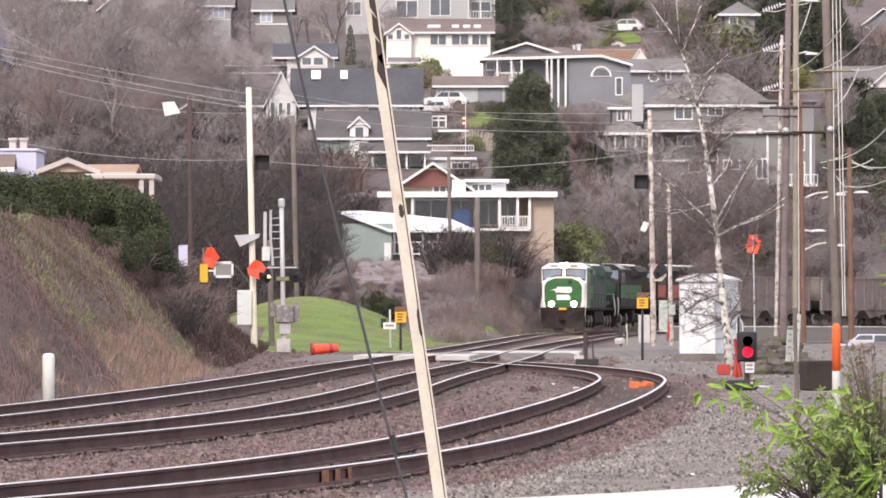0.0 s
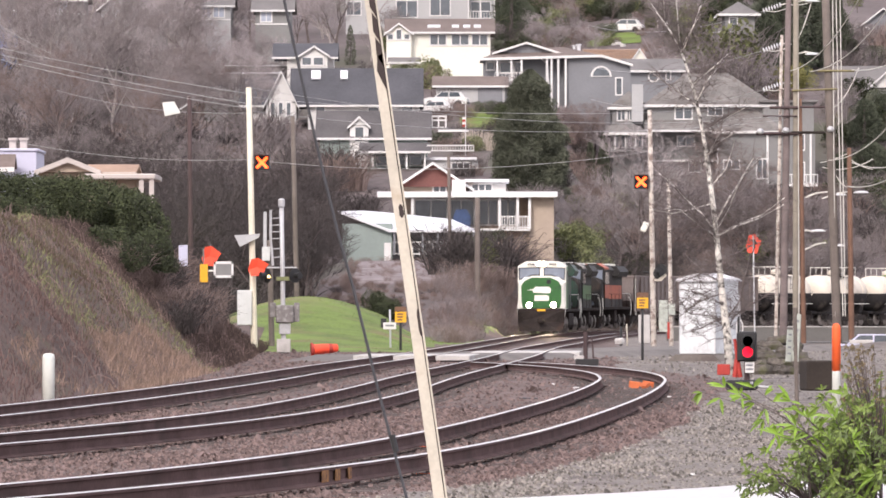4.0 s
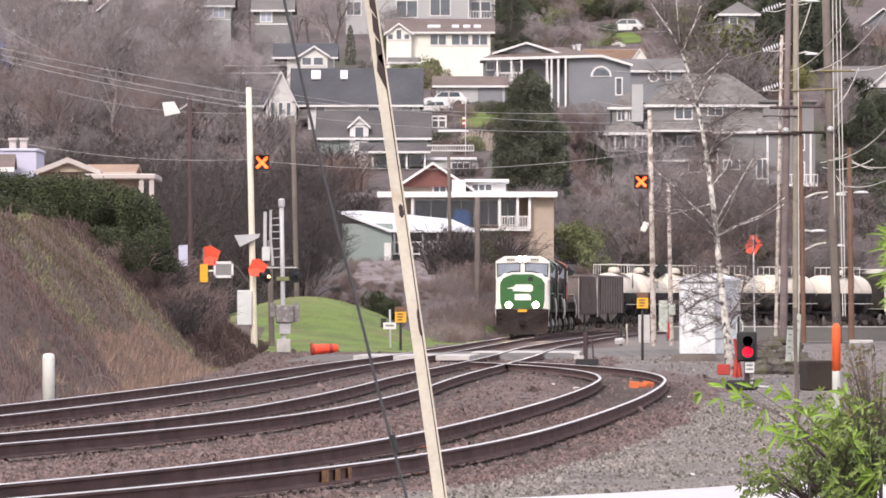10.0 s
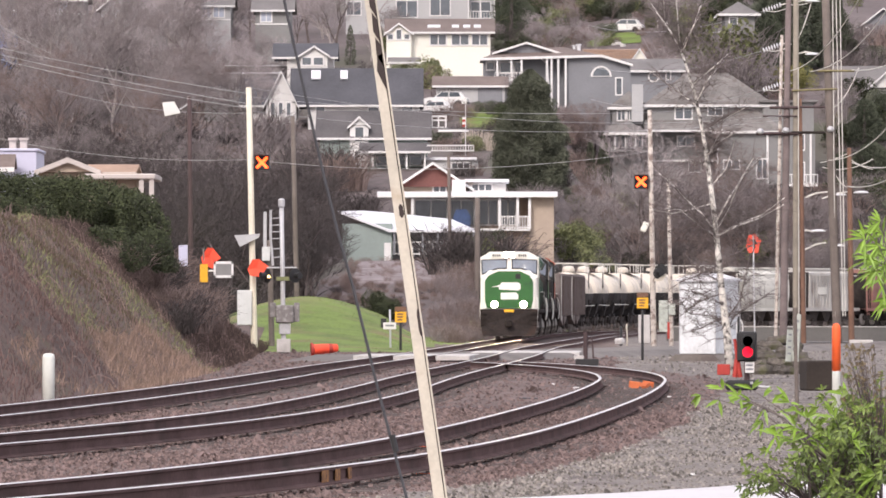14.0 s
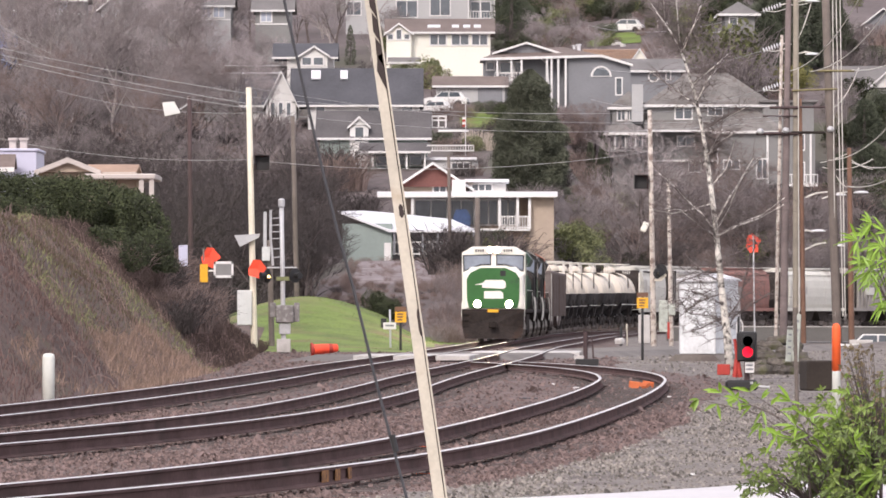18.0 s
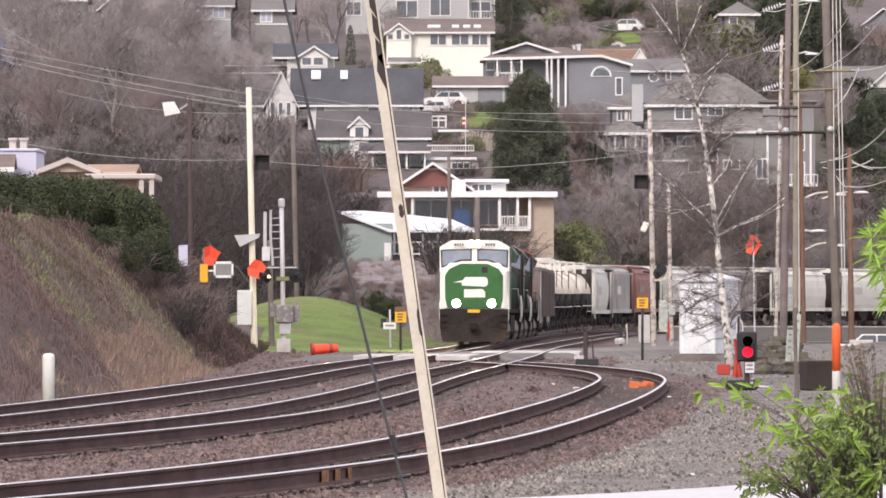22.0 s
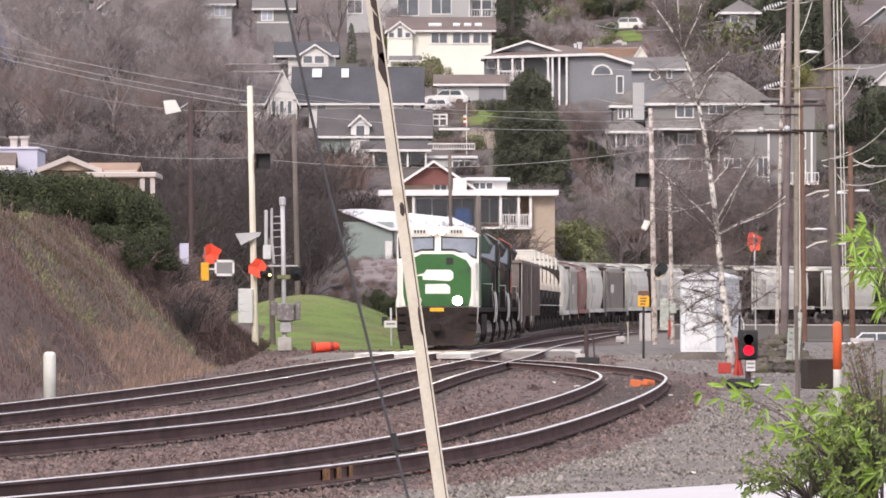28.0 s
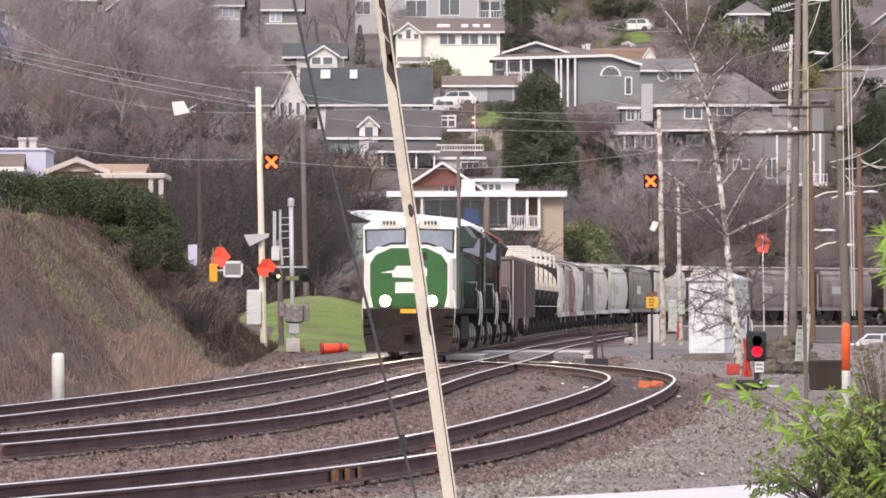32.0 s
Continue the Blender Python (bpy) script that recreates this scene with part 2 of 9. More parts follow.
def at(u, v, d):
    """View grid: column u and row v of the camera's view, in steps of 1/10500, at d metres north of the camera."""
    return Vector(((u - 784) / LENS * d, d, EYE_Z + (548 - v) / LENS * d))


# ---------- tracks ----------
def alignment(x, y, heading, arcs, step=1.0):
    """Centre line from its start, heading (radians from north to east) and (length, curvature) arcs: points, headings."""
    pts, hs = [Vector((x, y, 0))], [heading]
    for length, k in arcs:
        n = max(1, round(length / step))
        for _ in range(n):
            heading += k * length / n
            x += math.sin(heading) * length / n
            y += math.cos(heading) * length / n
            pts.append(Vector((x, y, 0)))
            hs.append(heading)
    return pts, hs


MAIN = alignment(-9.847, 67.669, 0.125, [(40, -0.00145), (40, -0.00076), (40, 0.00043), (40, -0.00029), (40, -0.00003), (60, -0.00001), (40, -0.00001), (40, 0.00102),
                                           (40, 0.0029), (15, 0.0089), (15, 0.0135), (290, 0.0)])
SECOND = alignment(-6.095, 70.573, 0.20064, [(30, -0.00464), (30, -0.00093), (30, 0.00048), (30, -0.00013), (40, -0.00028), (40, 0.0005), (60, 0.0), (70, 0.0002), (40, 0.0022), (40, 0.003), (40, 0.0027)])
SIDING = alignment(-5.055, 48.470, 0.32652, [(8, -0.01093), (8, -0.00907), (8, -0.00574), (8, -0.00371), (10, -0.00124), (10, -0.00054), (10, -0.00079), (12, -0.00082), (12, -0.00097),
                                               (12, -0.00313), (12, -0.00432), (12, -0.0052), (12, -0.00549)])


def on_track(track, s):
    pts, hs = track
    i = max(0, min(len(pts) - 2, int(s)))
    t = s - i
    return pts[i].lerp(pts[i + 1], t), hs[i] + (hs[i + 1] - hs[i]) * t


def sweep(track, offset, outline, s0=0, s1=None):
    """A rail: an outline (sideways, up) carried along a track at a sideways offset to the right."""
    pts, hs = track
    s1 = len(pts) - 1 if s1 is None else s1
    me, n = Mesh(), len(outline)
    vs, fs = [], []
    rows = list(range(s0, s1 + 1))
    for s in rows:
        side = Vector((math.cos(hs[s]), -math.sin(hs[s]), 0))
        vs += [pts[s] + side * (offset + a) + Vector((0, 0, b)) for a, b in outline]
    for r in range(len(rows) - 1):
        fs += [(r * n + i, r * n + (i + 1) % n, (r + 1) * n + (i + 1) % n, (r + 1) * n + i) for i in range(n)]
    fs += [tuple(range(n)), tuple(range(len(vs) - 1, len(vs) - n - 1, -1))]
    return me.add(vs, fs)


HEAD = [(-0.034, -0.007), (-0.028, 0), (0.028, 0), (0.034, -0.007)]
WEB = [(-0.075, -0.18), (-0.075, -0.165), (-0.012, -0.14), (-0.012, -0.045), (-0.037, -0.035), (-0.036, -0.008), (0.036, -0.008), (0.037, -0.035), (0.012, -0.045), (0.012, -0.14), (0.075, -0.165), (0.075, -0.18)]
BASE_Z = -0.24


def build_track(name, track, label):
    t = thing(name, label, "railway track", kind="structure")
    for off in (-0.753, 0.753):
        rail = part("rail", sweep(track, off, WEB), "rail_rust", t, "rusty steel rail")
        # Worn steel; its sky reflection is partly put into the pale colour.
        part("rail_head", sweep(track, off, HEAD), "rail_steel", rail, "worn running surface, sky sheen put into its colour")
    return t


tie_mesh = Mesh().box(-1.3, 1.3, -0.115, 0.115, -0.16, 0, 0.015).data("tie", MAT["tie"])


def lay_ties(t, track, s0, s1, every=0.55):
    s = s0
    while s < s1:
        p, hd = on_track(track, s)
        ob = new("tie", tie_mesh)
        ob.parent = t
        ob.matrix_basis = Matrix.Translation(p + Vector((0, 0, -0.228))) @ pose(0, 0, 0, 0, 0, -math.degrees(hd) + random.uniform(-1, 1))
        s += every


main_track = build_track("main_track", MAIN, "curving main line with rusty rails on brown ballast")
second_track = build_track("second_track", SECOND, "second main line with bright worn rail tops")
siding = build_track("siding_track", SIDING, "siding that swings out and joins the second line")


for laid, line, a, b in ((siding, SIDING, 0, 118), (second_track, SECOND, 0, 110), (main_track, MAIN, 0, 110)):
    lay_ties(laid, line, a, b)


# ---------- ground ----------
def ramp(v, table):
    xs, ys = zip(*table)
    return float(np.interp(v, xs, ys))


HILL = [(330, 0), (400, 1.5), (450, 6), (520, 14), (560, 19), (640, 26.5), (720, 35), (800, 44), (1000, 72), (1400, 130), (2500, 220)]


def toe(y):
    return min(-7.0 - 0.008 * (y - 110), on_track(MAIN, max(0, y - 68))[0].x - 2.3 if y < 135 else 0) + 0.35 * swell(y)


def swell(y):
    """Where the bank's foot bulges towards the line."""
    return max(0.0, min(1.0, (y - 135) / 35)) * max(0.0, min(1.0, (245 - y) / 30))


def bank_height(x, y):
    """The cutting's bank west of the line."""
    w = max(0.0, min(1.0, (y - 60) / 40)) * max(0.0, min(1.0, (285 - y) / 35))
    return max(0.0, min(1.78 + 0.0150 * min(y, 178), (toe(y) - x) * (1.12 - 0.12 * swell(y)))) * w


def in_yard(x, y):
    """The greyer gravel lot east of the siding."""
    i = max(0, min(len(SIDING[0]) - 1, int(y - 48)))
    edge = SIDING[0][i].x + 1.9 + 0.5 * noise.noise((y * 0.1, 0, 5))
    return x > edge + max(0.0, (y - 120) * 0.03)


_line = sorted((p.x, p.y) for p in MAIN[0][200:640])
_lx, _ly = zip(*_line)


def hill_z(x, y):
    """The hill rises behind the main line, which skirts its foot."""
    gap = y - float(np.interp(x, _lx, _ly, left=300)) - 7
    t = max(0.0, min(1.0, gap / 45))
    if y < _yy[-1]:
        t *= max(0.0, min(1.0, (float(np.interp(y, _yy, _xx)) - x - 2.8) / 5)) ** 0.5
    back = y - 75 * max(0.0, min(1.0, (x - 9) / 7)) * max(0.0, min(1.0, (730 - y) / 150))
    return ramp(back, HILL) * t * t * (3 - 2 * t)


def knoll(x, y):
    return math.exp(-((x + 6.9) / 5.6) ** 2 - ((y - 298) / 20) ** 2)


def dip(x, y):
    """The road drops away east of the crossing, shaped so that cars fit the camera's view."""
    return 0.75 * max(0.0, min(1.0, (x - 17) / 3)) * max(0.0, min(1.0, (y - 271) / 5)) * max(0.0, min(1.0, (316 - y) / 8))


def ground_z(x, y):
    z = BASE_Z - dip(x, y)
    b = bank_height(x, y)
    if b > 0:
        z += b + 0.35 * min(1, b) * noise.noise((x * 0.5, y * 0.12, 3))
    # grass knoll by the crossing
    z += 2.5 * knoll(x, y) * max(0.0, min(1.0, (1.0 - x) / 4))
    # the hill behind the line
    hz = hill_z(x, y)
    if hz > 0:
        z += hz + min(1.0, hz / 8) * 1.2 * noise.noise((x * 0.05, y * 0.03, 7))
    # the garage's terrace and its drive
    if 355 < y < 460:
        side = max(0.0, min(1.0, (x + 10) / 2.5)) * max(0.0, min(1.0, (4.2 - x) / 3))
        lift = float(np.interp(y, (355, 384, 423, 434, 460), (0.2, 3.0, 5.05, 5.1, 5.2))) - z
        z += max(0.0, lift) * side * side * (3 - 2 * side)
    return z


_sx = sorted((p.y, p.x) for p in MAIN[0])
_yy, _xx = zip(*_sx)


def beside_line(x, y, room):
    """True where a plant of that radius keeps clear of the main line on its hill side."""
    return y > _yy[-1] or x < float(np.interp(y, _yy, _xx)) - 2.2 - room


def rest(u, v, d):
    """The distance, from about d on, at which the sight line of bearing u and elevation v meets the ground."""
    t = d * 0.9
    while t < 1400:
        p = at(u, v, t)
        if p.z <= ground_z(p.x, p.y):
            return t
        t += 2.0
    return d


def sheet(name, xs, ys, zf, mat, label, category, kind="structure"):
    vs = [(x, y, zf(x, y)) for y in ys for x in xs]
    n = len(xs)
    fs = [(r * n + c, r * n + c + 1, (r + 1) * n + c + 1, (r + 1) * n + c) for r in range(len(ys) - 1) for c in range(n - 1)]
    return solid(name, Mesh().add(vs, fs), mat, label, category, kind=kind, smooth=True)


def spread(stops):
    out = []
    for a, b, n in stops:
        out += list(np.linspace(a, b, n, endpoint=False))
    return out + [stops[-1][1]]


ground_xs = spread([(-3000, -120, 8), (-120, -40, 12), (-40, -16, 14), (-16, 12, 70), (12, 60, 40), (60, 140, 12), (140, 3000, 8)])
ground_ys = spread([(-3000, -50, 6), (-50, 40, 8), (40, 120, 40), (120, 340, 80), (340, 900, 90), (900, 3000, 16)])
ground = sheet("ground", ground_xs, ground_ys, ground_z, "ballast", "brown-grey gravel ground rising to a wooded hillside", "ground")
ground.data.materials.append(MAT["hillside"])
ground.data.materials.append(MAT["bank"])
ground.data.materials.append(MAT["grass"])
ground.data.materials.append(MAT["yard"])
for poly in ground.data.polygons:
    c = poly.center
    if hill_z(c.x, c.y) > 0.25:
        poly.material_index = 1
    elif bank_height(c.x, c.y) > 0.05:
        poly.material_index = 2
    elif c.y > 255 and c.x < on_track(MAIN, c.y - 68)[0].x - 2.4:
        poly.material_index = 3
    elif in_yard(c.x, c.y):
        poly.material_index = 4
# ---------- train ----------
def front_at(t):
    """Distance of the train's nose along the main line: a steady 6.66 m/s."""
    return 345.7 - 6.66 * t


def grade(s):
    """A slight rise given to the cars beyond the far curve, to fit the camera's view."""
    u = max(0.0, min(1.0, (s - 300) / 110))
    return 0.32 * u * u * (3 - 2 * u)


def ride(back, base, t):
    """Pose of a vehicle whose front is `back` metres behind the train's front, on bogies `base` apart. Local +y points backwards along the train."""
    s0 = front_at(t) + back
    a = on_track(MAIN, s0 + base[0])[0] + Vector((0, 0, grade(s0 + base[0])))
    b = on_track(MAIN, s0 + base[1])[0] + Vector((0, 0, grade(s0 + base[1])))
    d = b - a
    hd = math.atan2(d.x, d.y)
    o = a - d.normalized() * base[0]
    return Matrix.Translation(o) @ pose(0, 0, 0, 0, 0, -math.degrees(hd))


VEHICLES = []


def couple(ob, back, length, inset):
    VEHICLES.append((ob, back, (inset, length - inset)))
    return ob


for key, args in dict(
    bn_green=dict(color=(0.028, 0.125, 0.03), rough=0.4, vary=0.15, scale=0.8, fine=8.0, spots=(0.03, 0.06, 0.035), spot_scale=0.9, spot_amount=0.25),
    dark_green=dict(color=(0.016, 0.05, 0.032), rough=0.5, vary=0.25, scale=0.8, fine=8.0, spots=(0.03, 0.03, 0.03), spot_scale=0.9, spot_amount=0.35),
    loco_orange=dict(color=(0.40, 0.09, 0.04), rough=0.5, vary=0.2, scale=0.8, fine=8.0, spots=(0.18, 0.05, 0.03), spot_scale=0.9, spot_amount=0.3),
    loco_white=dict(color=(0.82, 0.80, 0.74), rough=0.5, vary=0.08, scale=0.8, fine=8.0),
    underframe=dict(color=(0.034, 0.028, 0.026), rough=0.9, vary=0.4, scale=1.2, fine=9.0, spots=(0.05, 0.034, 0.028), spot_scale=1.5, spot_amount=0.3, spec=0.1),
    hood_black=dict(color=(0.022, 0.021, 0.02), rough=0.6, vary=0.4, scale=0.8, fine=8.0, spots=(0.06, 0.04, 0.032), spot_scale=0.9, spot_amount=0.35, spec=0.25),
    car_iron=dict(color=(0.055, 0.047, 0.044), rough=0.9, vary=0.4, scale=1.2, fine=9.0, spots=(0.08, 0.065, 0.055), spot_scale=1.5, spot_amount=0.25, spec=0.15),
    pale_trim=dict(color=(0.30, 0.275, 0.25), rough=0.6, vary=0.25),
    truck_iron=dict(color=(0.10, 0.09, 0.085), rough=0.8, vary=0.4, scale=1.2, fine=9.0, spots=(0.2, 0.17, 0.15), spot_scale=1.5, spot_amount=0.3),
    wheel_steel=dict(color=(0.34, 0.31, 0.29), rough=0.6, metal=0.3, vary=0.3),
    handrail=dict(color=(0.72, 0.70, 0.64), rough=0.5, vary=0.1),
    cab_glass=dict(color=(0.22, 0.25, 0.30), rough=0.08, vary=0.2, scale=1.0, fine=5.0, spec=0.8),
    side_glass=dict(color=(0.05, 0.05, 0.055), rough=0.15, vary=0.2, scale=1.0, fine=5.0, spec=0.6),
    coal_car=dict(color=(0.2, 0.165, 0.152), rough=0.8, vary=0.25, scale=0.5, fine=6.0, spots=(0.09, 0.06, 0.05), spot_scale=0.5, spot_amount=0.35),
    tank_white=dict(color=(0.68, 0.61, 0.51), rough=0.45, vary=0.12, scale=0.6, fine=6.0, spots=(0.45, 0.38, 0.31), spot_scale=0.7, spot_amount=0.25),
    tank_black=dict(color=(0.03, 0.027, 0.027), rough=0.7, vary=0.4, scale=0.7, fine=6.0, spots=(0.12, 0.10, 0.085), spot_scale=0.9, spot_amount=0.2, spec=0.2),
    hopper_white=dict(color=(0.66, 0.645, 0.58), rough=0.6, vary=0.12, scale=0.4, fine=5.0, spots=(0.40, 0.36, 0.32), spot_scale=0.5, spot_amount=0.3),
    hopper_grey=dict(color=(0.34, 0.315, 0.29), rough=0.6, vary=0.12, scale=0.4, fine=5.0, spots=(0.22, 0.2, 0.18), spot_scale=0.5, spot_amount=0.3),
    hopper_pale=dict(color=(0.48, 0.46, 0.43), rough=0.6, vary=0.12, scale=0.4, fine=5.0, spots=(0.3, 0.27, 0.24), spot_scale=0.5, spot_amount=0.3),
    hopper_olive=dict(color=(0.25, 0.24, 0.205), rough=0.65, vary=0.15, scale=0.4, fine=5.0, spots=(0.16, 0.15, 0.13), spot_scale=0.5, spot_amount=0.35),
    hopper_rust=dict(color=(0.30, 0.15, 0.125), rough=0.7, vary=0.15, scale=0.4, fine=5.0, spots=(0.2, 0.1, 0.08), spot_scale=0.5, spot_amount=0.3),
    hopper_brown=dict(color=(0.27, 0.235, 0.22), rough=0.75, vary=0.2, scale=0.4, fine=5.0, spots=(0.2, 0.15, 0.135), spot_scale=0.5, spot_amount=0.35),
).items():
    MAT[key] = material(key, **args)

WHEELS = []


def wheelset(parent, y, r, spin=None):
    w = Mesh()
    for sx in (-1, 1):
        w.lathe([(r * 0.3, -0.02), (r * 0.72, 0.0), (r * 0.9, 0.03), (r, 0.05), (r, 0.12), (r + 0.03, 0.14), (r + 0.03, 0.17), (r * 0.4, 0.17)], 18,
                Matrix.Translation((sx * 0.83, 0, 0)) @ pose(0, 0, 0, 0, -90 * sx, 0))
    w.tube([(-0.8, 0, 0), (0.8, 0, 0)], 0.08, 8)
    ob = part("wheelset", w, "wheel_steel", parent, "worn steel wheels", True, Matrix.Translation((0, y, r)))
    if spin:
        WHEELS.append((ob, y, r))
    return ob


def truck(v, y, wheels, r, width=1.05, spin=False, iron="truck_iron", wheel_arcs=False):
    a, b = y + min(wheels), y + max(wheels)
    for sx in (-1, 1):
        fr = Mesh()
        fr.prism([(a - 0.55, 0.62), (a - 0.3, 0.85), (b + 0.3, 0.85), (b + 0.55, 0.62), (b + 0.35, 0.42), (a - 0.35, 0.42)], "x", sx * width, sx * (width + 0.14))
        for w in wheels:
            fr.box(min(sx * (width + 0.14), sx * (width + 0.24)), max(sx * (width + 0.14), sx * (width + 0.24)), y + w - 0.17, y + w + 0.17, r - 0.16, r + 0.2, 0.03)
            fr.tube([(sx * (width + 0.1), y + w + 0.45, 0.6), (sx * (width + 0.1), y + w + 0.45, 0.98)], 0.11, 8)
        part("truck_frame", fr, iron, v, "dark cast truck frame")
        # Pale arcs added for unidentified bright shapes beside the wheels.
        for w in wheels if wheel_arcs else ():
            x, c = sx * (width + 0.36), y + w - 0.45
            part("sand_pipe", Mesh().tube([(x - sx * 0.1, c + 0.35, 1.05), (x, c + 0.12, 0.9), (x + sx * 0.04, c, 0.62), (x, c + 0.05, 0.36), (x - sx * 0.14, c + 0.25, 0.14)], 0.045, 6), "pale_trim", v, "pale curved arc added beside the wheel")
    for w in wheels:
        wheelset(v, y + w, r, spin)


def bars(v, name, items, mat, label=""):
    m = Mesh()
    for b in items:
        m.box(*b)
    return part(name, m, mat, v, label)


def lamp_hood(x, y, z, r0, r1, deep):
    """An open round hood that faces forwards, added to keep lamp light off the nose."""
    n = 16
    vs = [(x + rad * math.cos(2 * math.pi * k / n), yy, z + rad * math.sin(2 * math.pi * k / n)) for rad, yy in ((r1, y + deep), (r1, y), (r0, y), (r0, y + deep)) for k in range(n)]
    return Mesh().add(vs, [(j * n + k, j * n + (k + 1) % n, (j + 1) % 4 * n + (k + 1) % n, (j + 1) % 4 * n + k) for j in range(4) for k in range(n)])


def lamp_lens(x, y, z, rad):
    return Mesh().prism([(x + rad * math.cos(2 * math.pi * k / 16), z + rad * math.sin(2 * math.pi * k / 16)) for k in range(16)], "y", y, y + 0.01)


def locomotive(label, cab, nose_face, hood, white_front, spin, lights, L=21.8):
    v = thing("locomotive", label, "locomotive", group="locomotives of the freight train")
    E = L - 21.8
    # underframe, plow, tank
    part("deck", Mesh().box(-1.5, 1.5, 0.9, L - 0.8, 1.42, 1.62, 0.03), "underframe", v)
    part("fuel_tank", Mesh().prism([(-1.45, 0.55), (-1.15, 0.32), (1.15, 0.32), (1.45, 0.55), (1.45, 1.35), (-1.45, 1.35)], "y", 7.8, 13.8 + E), "underframe", v, "black fuel tank")
    for y, sg in ((0.35, -1), (L - 0.35, 1)):
        pl = Mesh()
        pl.add([(-1.55, y, 1.62), (1.55, y, 1.62), (1.52, y + sg * 0.05, 0.75), (1.4, y + sg * 0.3, 0.16), (0, y + sg * 0.6, 0.16), (-1.4, y + sg * 0.3, 0.16), (-1.52, y + sg * 0.05, 0.75), (0, y + sg * 0.2, 0.8),
                (-1.4, y - sg * 0.3, 0.2), (1.4, y - sg * 0.3, 0.2), (1.55, y - sg * 0.3, 1.62), (-1.55, y - sg * 0.3, 1.62)],
               [(0, 1, 2, 7, 6), (6, 7, 4, 5), (7, 2, 3, 4), (0, 11, 10, 1), (8, 9, 10, 11), (0, 6, 5, 8, 11), (1, 10, 9, 3, 2), (3, 9, 8, 5, 4)])
        part("plow", pl, "underframe", v, "black snow plow pilot")
        part("coupler", Mesh().box(-0.14, 0.14, min(y, y + sg * 0.75), max(y, y + sg * 0.75), 0.72, 1.0, 0.04).box(-0.2, 0.2, min(y + sg * 0.5, y + sg * 0.8), max(y + sg * 0.5, y + sg * 0.8), 0.68, 1.04, 0.05), "underframe", v)
        for sx in (-1, 1):
            for k in range(4):
                part("step", Mesh().box(min(sx * 1.2, sx * 1.52), max(sx * 1.2, sx * 1.52), y - sg * 0.05 - 0.18, y - sg * 0.05 + 0.18, 0.45 + 0.3 * k, 0.48 + 0.3 * k), "underframe", v)
        for sx in (-1, 1):
            hr = Mesh().tube([(sx * 1.5, y - sg * 0.3, 1.0), (sx * 1.55, y - sg * 0.3, 1.35), (sx * 1.55, y - sg * 0.32, 1.85), (sx * 1.5, y - sg * 0.4, 2.2), (sx * 1.4, y - sg * 0.6, 2.36)], 0.038, 6)
            if y > 5:
                hr.tube([(sx * 0.55, y + 0.05, 1.6), (sx * 0.55, y + 0.05, 2.6), (sx * 1.4, y + 0.05, 2.6), (sx * 1.45, y + 0.05, 1.6)], 0.025, 6)
            part("grab_rail", hr, "handrail", v, "pale bent grab rail")
    # nose
    nose = Mesh()
    prof = [(-1.5, 1.55), (1.5, 1.55), (1.5, 3.35), (1.12, 3.72), (-1.12, 3.72), (-1.5, 3.35)]
    front = [(-1.36, 1.66), (1.36, 1.66), (1.36, 3.24), (0.92, 3.7), (-0.92, 3.7), (-1.36, 3.24)]
    vs = [(x, 1.55, z) for x, z in prof] + [(x * 0.985, 0.72, z - 0.02) for x, z in prof] + [(x, 0.6, z) for x, z in front]
    fs = [(r * 6 + i, r * 6 + (i + 1) % 6, r * 6 + 6 + (i + 1) % 6, r * 6 + 6 + i) for r in range(2) for i in range(6)]
    fs += [(0, 5, 4, 3, 2, 1), (12, 13, 14, 15, 16, 17)]
    part("nose", Mesh().add(vs, fs), white_front, v, "wide safety cab nose")
    part("nose_panel", Mesh().prism([(-1.2, 1.66), (1.2, 1.66), (1.3, 2.1), (1.31, 3.12), (1.12, 3.42), (0.6, 3.66), (-0.6, 3.66), (-1.12, 3.42), (-1.31, 3.12), (-1.3, 2.1)], "y", 0.57, 0.61), nose_face, v, "green nose panel")
    if lights:
        em = Mesh()
        em.prism([(-0.55, 2.68), (0.5, 2.62), (0.62, 2.72), (0.62, 2.95), (0.5, 3.06), (-0.4, 3.06), (-0.5, 2.92), (-0.95, 2.82), (-0.55, 2.82)], "y", 0.555, 0.573)
        em.prism([(-0.45, 2.14), (0.5, 2.14), (0.5, 2.4), (0.36, 2.52), (-0.45, 2.5)], "y", 0.555, 0.573)
        part("emblem", em, "loco_white", v, "plain white emblem shapes")
        part("plate", Mesh().box(-0.27, 0.27, 0.33, 0.36, 1.46, 1.6), "yellow", v, "small yellow plate")
        part("front_hatch", Mesh().box(0.35, 0.62, 0.56, 0.575, 3.25, 3.52, 0.0), "black", v)
    # cab
    cabm = Mesh()
    roof = [(-1.57, 3.3), (1.57, 3.3), (1.57, 4.42), (1.05, 4.72), (-1.05, 4.72), (-1.57, 4.42)]
    cabm.prism(roof, "y", 1.2, 3.6)
    cabm.box(-1.57, 1.57, 1.5, 3.6, 1.62, 3.4)
    part("cab", cabm, white_front, v, "locomotive cab")
